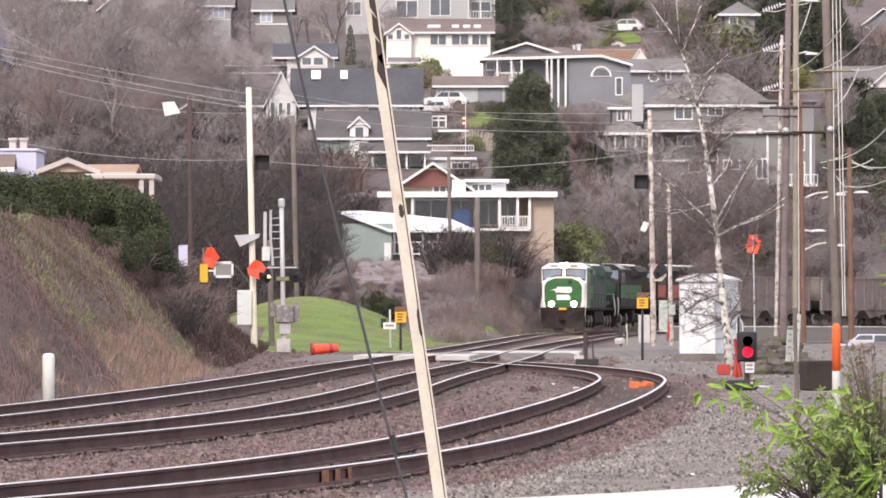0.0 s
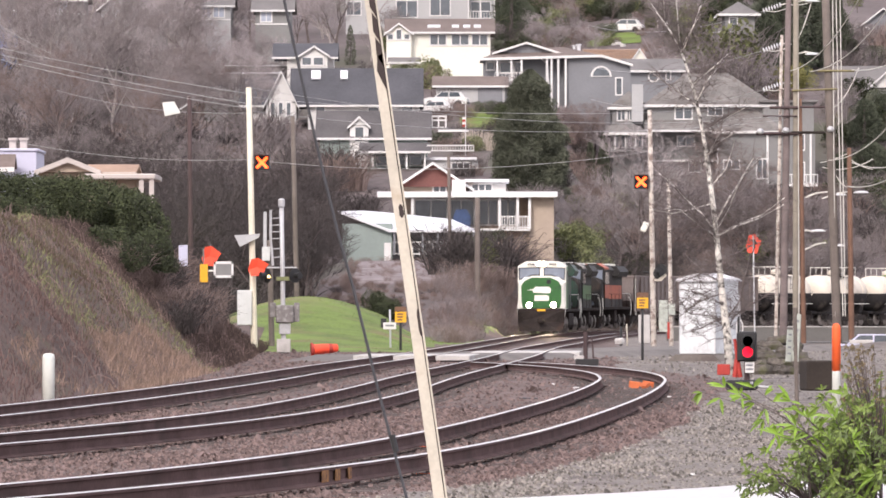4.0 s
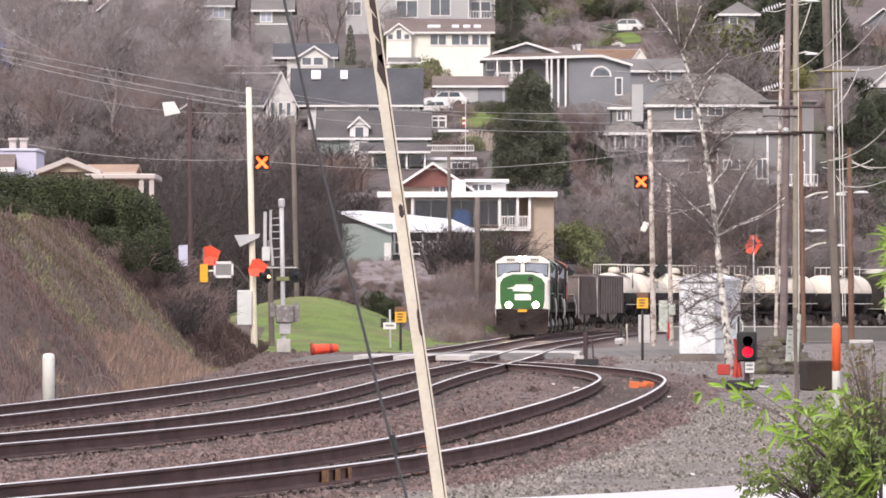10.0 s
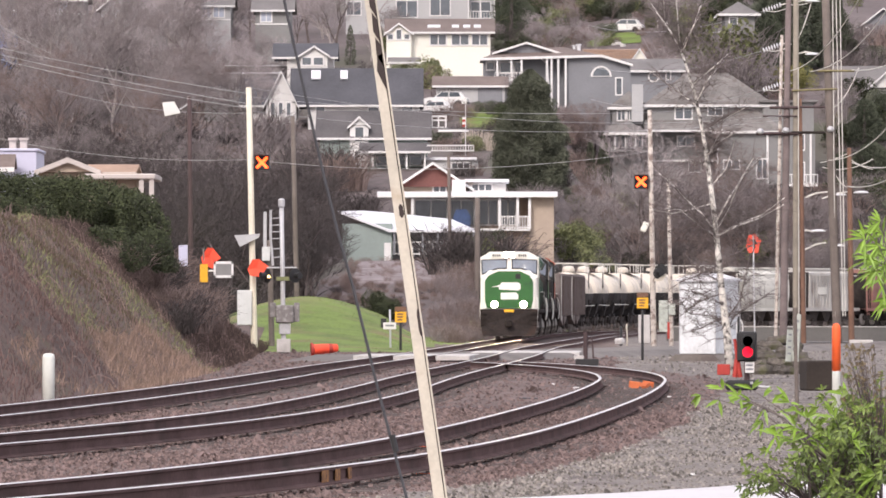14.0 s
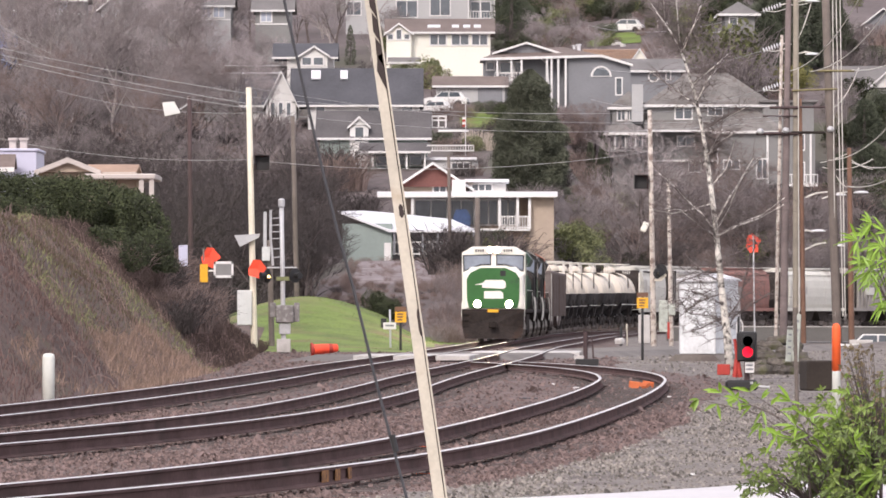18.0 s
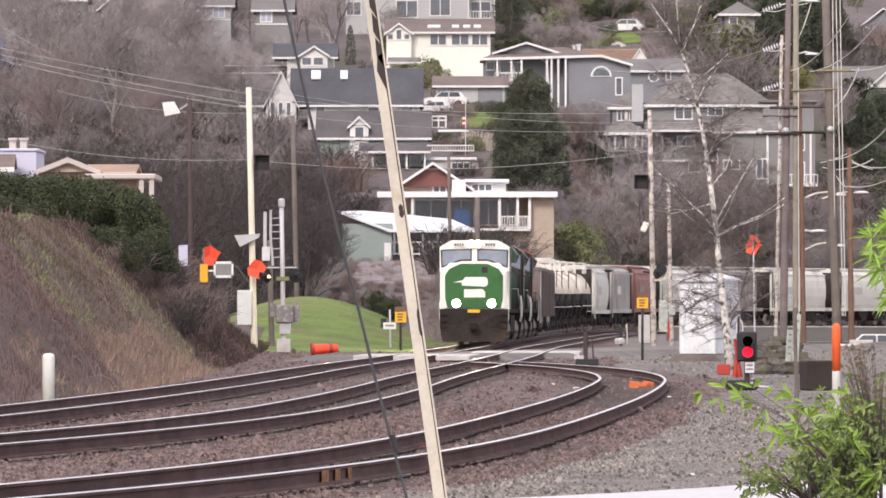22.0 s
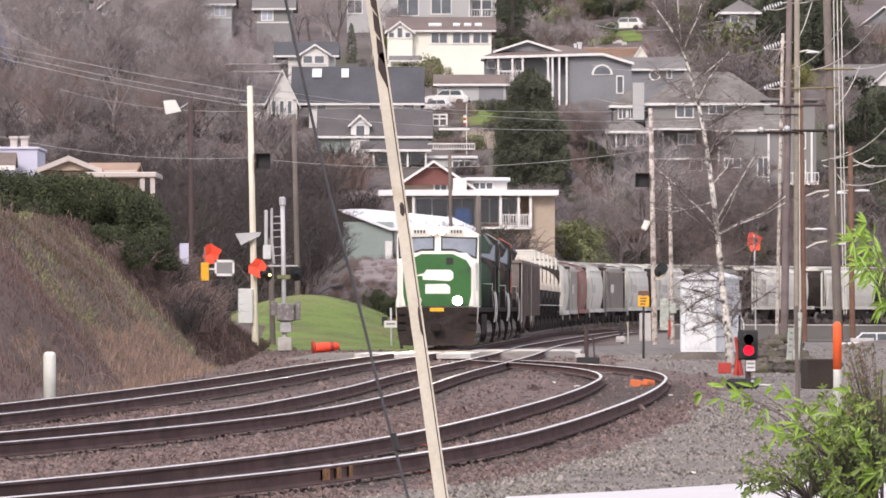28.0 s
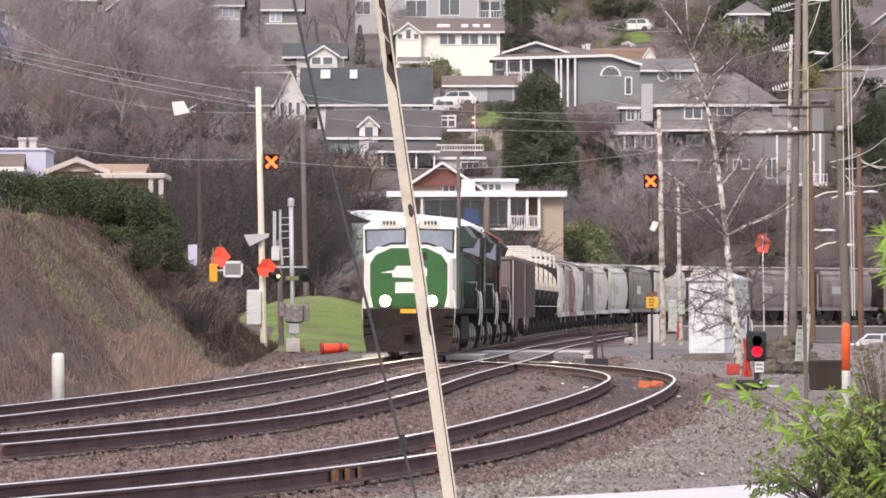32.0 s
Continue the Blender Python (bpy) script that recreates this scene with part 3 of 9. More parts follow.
    for sx in (-1, 1):
        part("cab_side", Mesh().box(min(sx * 1.573, sx * 1.585), max(sx * 1.573, sx * 1.585), 1.62, 3.58, 1.65 if lights else 2.25, 4.38 if lights else 3.2), cab, v, "cab side panel")
        if not lights:
            part("cab_roof_edge", Mesh().prism([(sx * 1.58, 4.3), (sx * 1.6, 4.42), (sx * 1.08, 4.745), (sx * 1.0, 4.73), (sx * 1.5, 4.42)], "y", 1.2, 3.6), "loco_orange" if cab == "loco_orange" else "pale_trim", v, "painted cab roof edge")
            part("cab_skirt", Mesh().box(min(sx * 1.573, sx * 1.585), max(sx * 1.573, sx * 1.585), 1.5, 3.6, 1.62, 2.24), "hood_black", v, "black lower cab side")
    for sx in (-1, 1):
        part("windshield", Mesh().prism([(sx * 0.18, 3.86), (sx * 0.62, 3.86), (sx * 1.44, 3.56), (sx * 1.46, 4.24), (sx * 0.18, 4.28)], "y", 1.165, 1.19), "cab_glass", v, "windshield pane")
        part("windshield_frame", Mesh().prism([(sx * 0.12, 3.78), (sx * 0.62, 3.78), (sx * 1.5, 3.47), (sx * 1.53, 4.3), (sx * 0.12, 4.34)], "y", 1.18, 1.2), "black", v, "black window gasket")
        part("cab_window", Mesh().box(min(sx * 1.586, sx * 1.6), max(sx * 1.586, sx * 1.6), 2.1 if lights else 1.6, 3.2 if lights else 3.5, 3.3, 4.1), "cab_glass" if lights else "side_glass", v, "cab side window")
        nb = part("number_board", Mesh().box(min(sx * 0.42, sx * 0.98), max(sx * 0.42, sx * 0.98), 1.14, 1.19, 4.42, 4.62), "handrail" if lights else "black", v, "number board")
        for k in range(4):
            x = sx * 0.7 - 0.2 + k * 0.115
            part("number_bar", Mesh().box(x, x + 0.07, 1.13, 1.139, 4.46, 4.58), "black", nb, "plain bar")
    part("headlight_housing", Mesh().box(-0.34, 0.34, 1.08, 1.2, 4.4, 4.7, 0.03), white_front if lights else cab, v)
    # Lit unit: white rings and oversized lenses stand in for lamp bloom.
    for x in (-0.16, 0.16):
        bezel = part("headlight", lamp_hood(x, 0.98, 4.56, 0.135, 0.155, 0.1), "loco_white" if lights else "underframe", v, "headlight bezel, hood added to keep spill off the nose")
        part("lens", lamp_lens(x, 1.03, 4.56, 0.134), "lamp_white" if lights else "cab_glass", bezel, "lit headlight lens" if lights else "unlit lens")
    for x in (-0.79, 0.79):
        bezel = part("ditch_light", lamp_hood(x, 0.42, 1.87, 0.165, 0.2, 0.15), "loco_white" if lights else "underframe", v, "ditch light bezel, hood added to keep spill off the nose")
        part("lens", lamp_lens(x, 0.5, 1.87, 0.164), "lamp_white" if lights else "cab_glass", bezel, "lit ditch light lens" if lights else "unlit lens")
    # hood with doors, grilles and fans
    part("hood", Mesh().prism([(-0.95, 1.62), (0.95, 1.62), (0.95, 4.0), (0.7, 4.35), (-0.7, 4.35), (-0.95, 4.0)], "y", 3.6, 20.6 + E), hood, v, "long engine hood")
    part("hood_stripe", Mesh().box(-0.985, 0.985, 7.5, (11.0 if lights else 20.0) + E, 2.2, 3.2), cab, v, "painted hood band")
    part("radiator", Mesh().prism([(-1.35, 3.85), (1.35, 3.85), (1.5, 4.2), (1.2, 4.62), (-1.2, 4.62), (-1.5, 4.2)], "y", 15.2 + E, 20.2 + E), hood, v, "flared radiator")
    part("dynamic_brake", Mesh().prism([(-1.2, 4.0), (1.2, 4.0), (1.3, 4.3), (1.0, 4.66), (-1.0, 4.66), (-1.3, 4.3)], "y", 5.0, 8.6), hood, v, "brake grid housing")
    for y in (16.4 + E, 17.9 + E, 19.3 + E, 6.0, 7.4):
        part("roof_fan", Mesh().lathe([(0.62, 4.6), (0.62, 4.74), (0.5, 4.78)], 14, Matrix.Translation((0, y, 0))), "handrail", v, "roof fan")
    part("exhaust_stack", Mesh().box(-0.3, 0.3, 9.6, 10.3, 4.3, 4.62, 0.04), "underframe", v)
    for k in range(10 if E == 0 else 6):
        for sx in (-1, 1):
            y = 4.4 + k * 1.12
            part("hood_door", Mesh().box(min(sx * 0.95, sx * 0.975), max(sx * 0.95, sx * 0.975), y, y + 1.02, 1.75, 3.75), hood, v)
    for sx in (-1, 1):
        hr = Mesh().tube([(sx * 1.46, 3.8, 2.55), (sx * 1.46, 20.9 + E, 2.55)], 0.014, 5)
        part("handrail", hr, "car_iron", v, "walkway handrail")
        for k in range(9 if E == 0 else 7):
            y = 3.9 + k * 2.1
            part("stanchion", Mesh().tube([(sx * 1.46, y, 1.5), (sx * 1.46, y, 2.56)], 0.016, 5), "car_iron", v)
    for y in (4.4, 17.4 + E):
        truck(v, y, (-2.0, 0, 2.0) if E == 0 else (-1.35, 1.35), 0.53, 1.05, spin, "car_iron", True)
    return v


def car_base(v, L, r=0.45):
    for y in (2.2, L - 2.2):
        truck(v, y, (-0.9, 0.9), r, 0.98, iron="car_iron")
    for y, sg in ((0.0, -1), (L, 1)):
        part("coupler", Mesh().box(-0.12, 0.12, min(y, y - sg * 0.9), max(y, y - sg * 0.9), 0.75, 1.0, 0.03), "underframe", v)
    hose = Mesh().tube([(0.3, 0.15, 0.95), (0.34, 0.1, 0.6), (0.3, 0.15, 0.4)], 0.03, 5)
    part("air_hose", hose, "black", v)


def ladder(v, x, y, z0, z1, mat="handrail"):
    m = Mesh()
    for dy in (0, 0.42):
        m.tube([(x, y + dy, z0), (x, y + dy, z1)], 0.022, 4)
    z = z0 + 0.15
    while z < z1:
        m.tube([(x, y, z), (x, y + 0.42, z)], 0.016, 4)
        z += 0.32
    part("ladder", m, mat, v, "side ladder")


def coal_hopper(label):
    v = thing("coal_hopper", label, "hopper car", group="brown coal hoppers")
    L = 17.2
    body = Mesh()
    for sx in (-1, 1):
        body.prism([(sx * 1.5, 1.2), (sx * 1.58, 1.2), (sx * 1.58, 3.75), (sx * 1.5, 3.75)], "y", 0.7, L - 0.7)
    for y in (0.7, L - 0.8):
        body.box(-1.58, 1.58, y, y + 0.1, 2.0 if y < 5 else 2.0, 3.75)
    body.prism([(0.8, 2.1), (3.4, 1.0), (7.2, 0.55), (8.6, 1.5), (10.0, 0.55), (13.8, 1.0), (L - 0.8, 2.1), (L - 0.8, 2.4), (0.8, 2.4)], "x", -1.45, 1.45)
    part("body", body, "coal_car", v, "open hopper body")
    part("top_rim", Mesh().box(-1.64, -1.5, 0.65, L - 0.65, 3.75, 3.9, 0.02).box(1.5, 1.64, 0.65, L - 0.65, 3.75, 3.9, 0.02).box(-1.6, 1.6, 0.62, 0.8, 3.75, 3.9).box(-1.6, 1.6, L - 0.8, L - 0.62, 3.75, 3.9), "coal_car", v)
    part("coal", Mesh().prism([(0.8, 3.3), (3, 3.75), (5, 3.6), (8, 3.85), (11, 3.6), (14, 3.8), (L - 0.8, 3.3), (L - 0.8, 2.6), (0.8, 2.6)], "x", -1.48, 1.48), "black", v, "dark load")
    for k in range(11):
        y = 1.0 + k * (L - 2.1) / 10
        for sx in (-1, 1):
            part("rib", Mesh().box(min(sx * 1.58, sx * 1.69), max(sx * 1.58, sx * 1.69), y, y + 0.1, 1.2, 3.75), "coal_car", v)
    part("end_sheet", Mesh().prism([(0.72, 2.0), (2.4, 1.15), (2.5, 1.25), (0.82, 2.1)], "x", -1.45, 1.45), "coal_car", v, "sloped end sheet")
    for sx in (-1, 1):
        ladder(v, sx * 1.62, 0.75, 0.9, 3.8)
    part("sill", Mesh().box(-0.3, 0.3, 0.3, L - 0.3, 0.95, 1.25), "underframe", v)
    car_base(v, L)
    return v


def tank_car(label):
    v = thing("tank_car", label, "tank car", group="white tank cars")
    L = 9.8
    prof = [(0.2, 0.9), (0.85, 0.98), (1.25, 1.15), (1.45, 1.42), (1.47, 1.5), (1.47, L - 1.5), (1.45, L - 1.42), (1.25, L - 1.15), (0.85, L - 0.98), (0.2, L - 0.9)]
    part("tank", Mesh().lathe(prof, 28, Matrix.Translation((0, 0, 2.6)) @ pose(0, 0, 0, -90, 0, 0)), "tank_white", v, "white tank shell", True)
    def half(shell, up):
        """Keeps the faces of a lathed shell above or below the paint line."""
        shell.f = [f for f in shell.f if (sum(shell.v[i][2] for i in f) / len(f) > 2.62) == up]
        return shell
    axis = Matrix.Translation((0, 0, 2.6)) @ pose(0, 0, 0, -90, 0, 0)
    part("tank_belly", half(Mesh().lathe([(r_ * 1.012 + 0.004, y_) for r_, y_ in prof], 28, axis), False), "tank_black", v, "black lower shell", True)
    for y in (2.3, 4.0, 6.0, 7.6):
        part("band", Mesh().tube([(1.475 * math.cos(math.pi * k / 16), y, 2.6 + 1.475 * math.sin(math.pi * k / 16)) for k in range(17)], 0.035, 5), "tank_white", v, "shell band")
    part("sill", Mesh().box(-0.35, 0.35, 0.3, L - 0.3, 0.85, 1.15).box(-1.5, 1.5, 0.6, 1.4, 0.95, 1.1).box(-1.5, 1.5, L - 1.4, L - 0.6, 0.95, 1.1), "tank_black", v)
    c = L / 2
    part("dome", Mesh().lathe([(0.45, 3.9), (0.45, 4.3), (0.36, 4.48), (0.1, 4.55)], 16, Matrix.Translation((0, c, 0))), "tank_white", v, "valve dome", True)
    part("platform", Mesh().box(-1.0, 1.0, c - 1.3, c + 1.3, 4.08, 4.11), "car_iron", v, "walkway platform")
    rails = Mesh()
    for sx in (-1, 1):
        rails.tube([(sx * 1.28, c - 1.58, 4.72), (sx * 1.28, c + 1.58, 4.72)], 0.034, 6)
        for dy in (-1.55, -0.52, 0.52, 1.55):
            rails.tube([(sx * 1.28, c + dy, 4.0), (sx * 1.28, c + dy, 4.72)], 0.026, 6)
    for dy in (-1.58, 1.58):
        rails.tube([(-1.28, c + dy, 4.72), (1.28, c + dy, 4.72)], 0.03, 6)
    part("railing", rails, "handrail", v, "white platform railing")
    for sx in (-1, 1):
        ladder(v, sx * 1.42, c - 0.2, 0.9, 4.0, "car_iron")
        part("side_rail", Mesh().tube([(sx * 1.52, 1.3, 1.75), (sx * 1.52, L - 1.3, 1.75)], 0.025, 5), "handrail", v)
    for y in (2.2, L - 2.2):
        part("saddle", Mesh().prism([(-1.2, 1.0), (1.2, 1.0), (1.4, 1.9), (-1.4, 1.9)], "y", y - 0.3, y + 0.3), "tank_black", v)
    # Dark block added so that the underside reads as one dark band.
    part("brake_rigging", Mesh().box(-0.9, 0.9, 3.6, L - 3.6, 0.35, 0.9, 0.05), "car_iron", v, "added dark block that shuts out daylight below")
    car_base(v, L)
    return v


def covered_hopper(label, mat, ribs, group, L=11.8):
    v = thing("covered_hopper", label, "hopper car", group=group)
    half = [(1.3, 1.3), (1.48, 1.7), (1.58, 2.3), (1.6, 3.0), (1.54, 3.6), (1.4, 4.08), (1.15, 4.38), (0.75, 4.54)]
    w0, w1 = (1.45, 1.5) if ribs else (1.4, 1.2)
    side = half + [(-x, z) for x, z in reversed(half)] if not ribs else \
        [(-1.5, 1.3), (1.5, 1.3), (1.5, 4.25), (0.9, 4.5), (-0.9, 4.5), (-1.5, 4.25)]
    part("body", Mesh().prism(side, "y", 1.6, L - 1.6), mat, v, "hopper body", False)
    for y0, y1, s in ((0.9, 1.5, 1), (L - 1.5, L - 0.9, -1)):
        ya, yb = (1.6, 1.0) if s > 0 else (L - 1.6, L - 1.0)
        # Shade under the overhanging ends is painted in with the dark iron colour.
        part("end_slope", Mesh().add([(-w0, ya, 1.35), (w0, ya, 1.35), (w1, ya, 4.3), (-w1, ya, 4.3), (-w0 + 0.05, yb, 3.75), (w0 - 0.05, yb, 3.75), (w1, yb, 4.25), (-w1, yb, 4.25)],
                                      [(0, 1, 5, 4), (4, 5, 6, 7), (7, 6, 2, 3), (0, 4, 7, 3), (1, 2, 6, 5)]), "car_iron", v, "sloped hopper end, its shade painted dark")
        for sx in (-1.39, 1.39):
            part("end_post", Mesh().box(sx - 0.06, sx + 0.06, y0 - 0.15, y0, 1.1, 4.1), mat, v)
    for sx in (-1, 1):
        part("side_sill", Mesh().box(min(sx * 1.6, sx * 1.46), max(sx * 1.6, sx * 1.46), 0.5, L - 0.5, 1.15, 1.42), mat, v, "side sill")
        part("roof_edge", Mesh().box(min(sx * (w1 + 0.26), sx * (w1 + 0.12)), max(sx * (w1 + 0.26), sx * (w1 + 0.12)), 1.4, L - 1.4, 4.0, 4.1), mat, v, "roof edge rail")
        part("roof_walk", Mesh().box(min(sx * 1.2, sx * 0.8), max(sx * 1.2, sx * 0.8), 0.4, L - 0.4, 4.6, 4.65), "handrail", v, "pale running board")
    part("roof_hatch", Mesh().box(-0.35, 0.35, 1.8, L - 1.8, 4.5, 4.62, 0.02), mat, v, "long roof hatch")
    for k in range(3):
        step = (L - 4.6) / 3
        y = 2.3 + k * step
        part("discharge_bay", Mesh().prism([(y, 1.35), (y + step - 0.1, 1.35), (y + step * 0.65, 0.35), (y + step * 0.35, 0.35)], "x", -1.1, 1.1), "car_iron", v, "dark discharge chute")
    if ribs:
        for k in range(14):
            y = 1.7 + k * (L - 3.5) / 13
            for sx in (-1, 1):
                part("rib", Mesh().box(min(sx * 1.5, sx * 1.6), max(sx * 1.5, sx * 1.6), y, y + 0.1, 1.4, 4.1), mat, v)
    else:
        for y in (L * 0.33, L * 0.66):
            part("seam", Mesh().prism([(a * 1.006, b) for a, b in side], "y", y, y + 0.06), mat, v)
    for sx in (-1, 1):
        ladder(v, sx * 1.55, 0.55, 0.8, 4.2, mat)
    for sx in (-1, 1):
        part("marking_panel", Mesh().box(min(sx * 1.615, sx * 1.595), max(sx * 1.615, sx * 1.595), 3.0, 4.6, 2.5, 3.1), {"hopper_white": "hopper_pale", "hopper_rust": "hopper_brown", "hopper_brown": "hopper_pale"}.get(mat, "hopper_white"), v, "plain faded marking")
    part("sill", Mesh().box(-0.35, 0.35, 0.3, L - 0.3, 0.8, 1.2), "underframe", v)
    car_base(v, L)
    return v


back = 0.0
loco = locomotive("leading green and white diesel locomotive with lit headlights", "bn_green", "bn_green", "dark_green", "loco_white", True, True)
couple(loco, back, 21.8, 4.4)
back += 22.2
unit = locomotive("second dark green and black diesel locomotive", "bn_green", "dark_green", "hood_black", "hood_black", False, False, 17.0)
couple(unit, back, 17.0, 4.4)
back += 17.4
unit = locomotive("third diesel locomotive with orange-red cab and black hood", "loco_orange", "hood_black", "hood_black", "hood_black", False, False, 17.0)
couple(unit, back, 17.0, 4.4)
back += 17.4
used = set()
hopper_car = coal_hopper("brown-grey open coal hopper with ribbed sides")
tank = tank_car("white tank car with black belly and platform railing")
short_white = covered_hopper("short white covered hopper with rounded sides", "hopper_white", False, "covered hoppers", 11.2)
short_grey = covered_hopper("short grey covered hopper with ribbed sides", "hopper_pale", True, "covered hoppers", 11.2)
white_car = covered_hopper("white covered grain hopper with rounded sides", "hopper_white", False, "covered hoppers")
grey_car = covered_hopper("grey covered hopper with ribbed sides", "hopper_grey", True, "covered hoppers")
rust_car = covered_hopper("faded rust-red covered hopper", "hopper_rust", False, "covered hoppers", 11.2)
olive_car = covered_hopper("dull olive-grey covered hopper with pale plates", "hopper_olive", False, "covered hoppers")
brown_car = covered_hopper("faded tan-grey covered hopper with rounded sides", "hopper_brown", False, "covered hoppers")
consist = [(hopper_car, 17.2)] * 2 + [(tank, 9.8)] * 6 + [(c, 11.2) for c in (short_white, short_grey, rust_car)] + [(c, 11.8) for c in (white_car, grey_car, white_car, white_car, olive_car, white_car, white_car) + (brown_car,) * 6]
for model, length in consist:
    couple(copy_thing(model, Matrix()) if model in used else model, back, length, 2.2)
    used.add(model)
    back += length + 0.4


def motions():
    times = [0.5 * k for k in range(65)]
    for ob, gap, base in VEHICLES:
        walk(ob, [(t, ride(gap, base, t)) for t in times])
    for ob, y, r in WHEELS:
        rows = []
        for k in range(321):
            t = k * 0.1
            turn = (front_at(0) - front_at(t)) / r
            rows.append((t, Matrix.Translation((0, y, r)) @ Matrix.Rotation(turn, 4, "X")))
        walk(ob, rows)
    for rows, ob in SWAYS:
        walk(ob, rows)
    for ob, rows in BLINKS:
        walk(ob, rows)
SWAYS, BLINKS = [], []


# ---------- houses ----------
for key, args in dict(
    siding_white=dict(color=(0.62, 0.61, 0.59), rough=0.7, vary=0.06, scale=0.3, fine=4.0),
    siding_cream=dict(color=(0.78, 0.765, 0.68), rough=0.7, vary=0.06, scale=0.3, fine=4.0),
    cream_dull=dict(color=(0.50, 0.45, 0.42), rough=0.75, vary=0.12, scale=0.6, fine=5.0),
    siding_grey=dict(color=(0.21, 0.215, 0.23), rough=0.75, vary=0.1, scale=0.3, fine=4.0),
    siding_lightgrey=dict(color=(0.42, 0.42, 0.42), rough=0.75, vary=0.08, scale=0.3, fine=4.0),
    siding_stone=dict(color=(0.228, 0.226, 0.222), rough=0.8, vary=0.12, scale=0.3, fine=4.0),
    siding_beige=dict(color=(0.42, 0.34, 0.27), rough=0.8, vary=0.1, scale=0.3, fine=4.0),
    siding_green=dict(color=(0.26, 0.31, 0.29), rough=0.75, vary=0.1, scale=0.3, fine=4.0),
    siding_lilac=dict(color=(0.55, 0.55, 0.68), rough=0.75, vary=0.06, scale=0.3, fine=4.0),
    roof_dark=dict(color=(0.075, 0.075, 0.085), rough=0.85, vary=0.25, scale=0.4, fine=5.0),
    roof_slate=dict(color=(0.10, 0.092, 0.093), rough=0.9, vary=0.3, scale=0.4, fine=5.0, bump=0.3),
    siding_blue=dict(color=(0.2, 0.24, 0.42), rough=0.75, vary=0.1, scale=0.3, fine=4.0),
    cover_blue=dict(color=(0.035, 0.065, 0.15), rough=0.6, vary=0.3, scale=1.5, fine=6.0),
    pane_sky=dict(color=(0.42, 0.46, 0.55), rough=0.1, vary=0.3, scale=0.4, fine=2.0, spec=0.8),
    roof_grey=dict(color=(0.17, 0.16, 0.155), rough=0.85, vary=0.25, scale=0.4, fine=5.0),
    roof_brown=dict(color=(0.16, 0.125, 0.11), rough=0.85, vary=0.25, scale=0.4, fine=5.0),
    roof_tile=dict(color=(0.25, 0.185, 0.155), rough=0.85, vary=0.35, scale=0.6, fine=5.0),
    roof_tan=dict(color=(0.36, 0.24, 0.17), rough=0.85, vary=0.25, scale=0.4, fine=5.0),
    roof_red=dict(color=(0.17, 0.07, 0.06), rough=0.85, vary=0.25, scale=0.4, fine=5.0),
    roof_white=dict(color=(0.68, 0.68, 0.70), rough=0.6, vary=0.06, scale=0.4, fine=5.0),
    roof_shingle=dict(color=(0.18, 0.168, 0.157), rough=0.95, vary=0.4, scale=0.5, fine=5.0, bump=0.6, spots=(0.14, 0.12, 0.11), spot_scale=1.5, spot_amount=0.45),
    pane=dict(color=(0.10, 0.115, 0.13), rough=0.1, vary=0.3, scale=0.4, fine=2.0, spec=0.8),
).items():
    MAT[key] = material(key, **args)


def window(h, x, z, w, ht, y=0.0, bars_x=1, mat="pane", frame_mat="white", axis="y", sill=True):
    """A framed window on a front wall (axis y, facing south) or an east or west wall (axis x)."""
    fr = Mesh()
    t = 0.13

    def bx(a, b, d0, d1, z0, z1):
        if axis == "y":
            fr.box(a, b, y + d0, y + d1, z0, z1)
        else:
            s = 1 if axis == "x" else -1
            fr.box(min(y + s * -d0, y + s * -d1), max(y + s * -d0, y + s * -d1), a, b, z0, z1)
    bx(x - w / 2 - t, x + w / 2 + t, -0.09, 0.03, z + ht, z + ht + t)
    bx(x - w / 2 - t, x + w / 2 + t, -0.09, 0.03, z - t, z)
    bx(x - w / 2 - t, x - w / 2, -0.09, 0.03, z, z + ht)
    bx(x + w / 2, x + w / 2 + t, -0.09, 0.03, z, z + ht)
    for k in range(1, bars_x + 1):
        c = x - w / 2 + w * k / (bars_x + 1)
        bx(c - 0.05, c + 0.05, -0.07, 0.02, z, z + ht)
    wo = part("window", fr, frame_mat, h, "white framed window")
    pm = Mesh()
    if axis == "y":
        pm.box(x - w / 2, x + w / 2, y - 0.03, y + 0.01, z, z + ht)
    else:
        s = 1 if axis == "x" else -1
        pm.box(min(y, y + s * 0.03), max(y, y + s * 0.03), x - w / 2, x + w / 2, z, z + ht)
    part("pane", pm, mat, wo)
    return wo


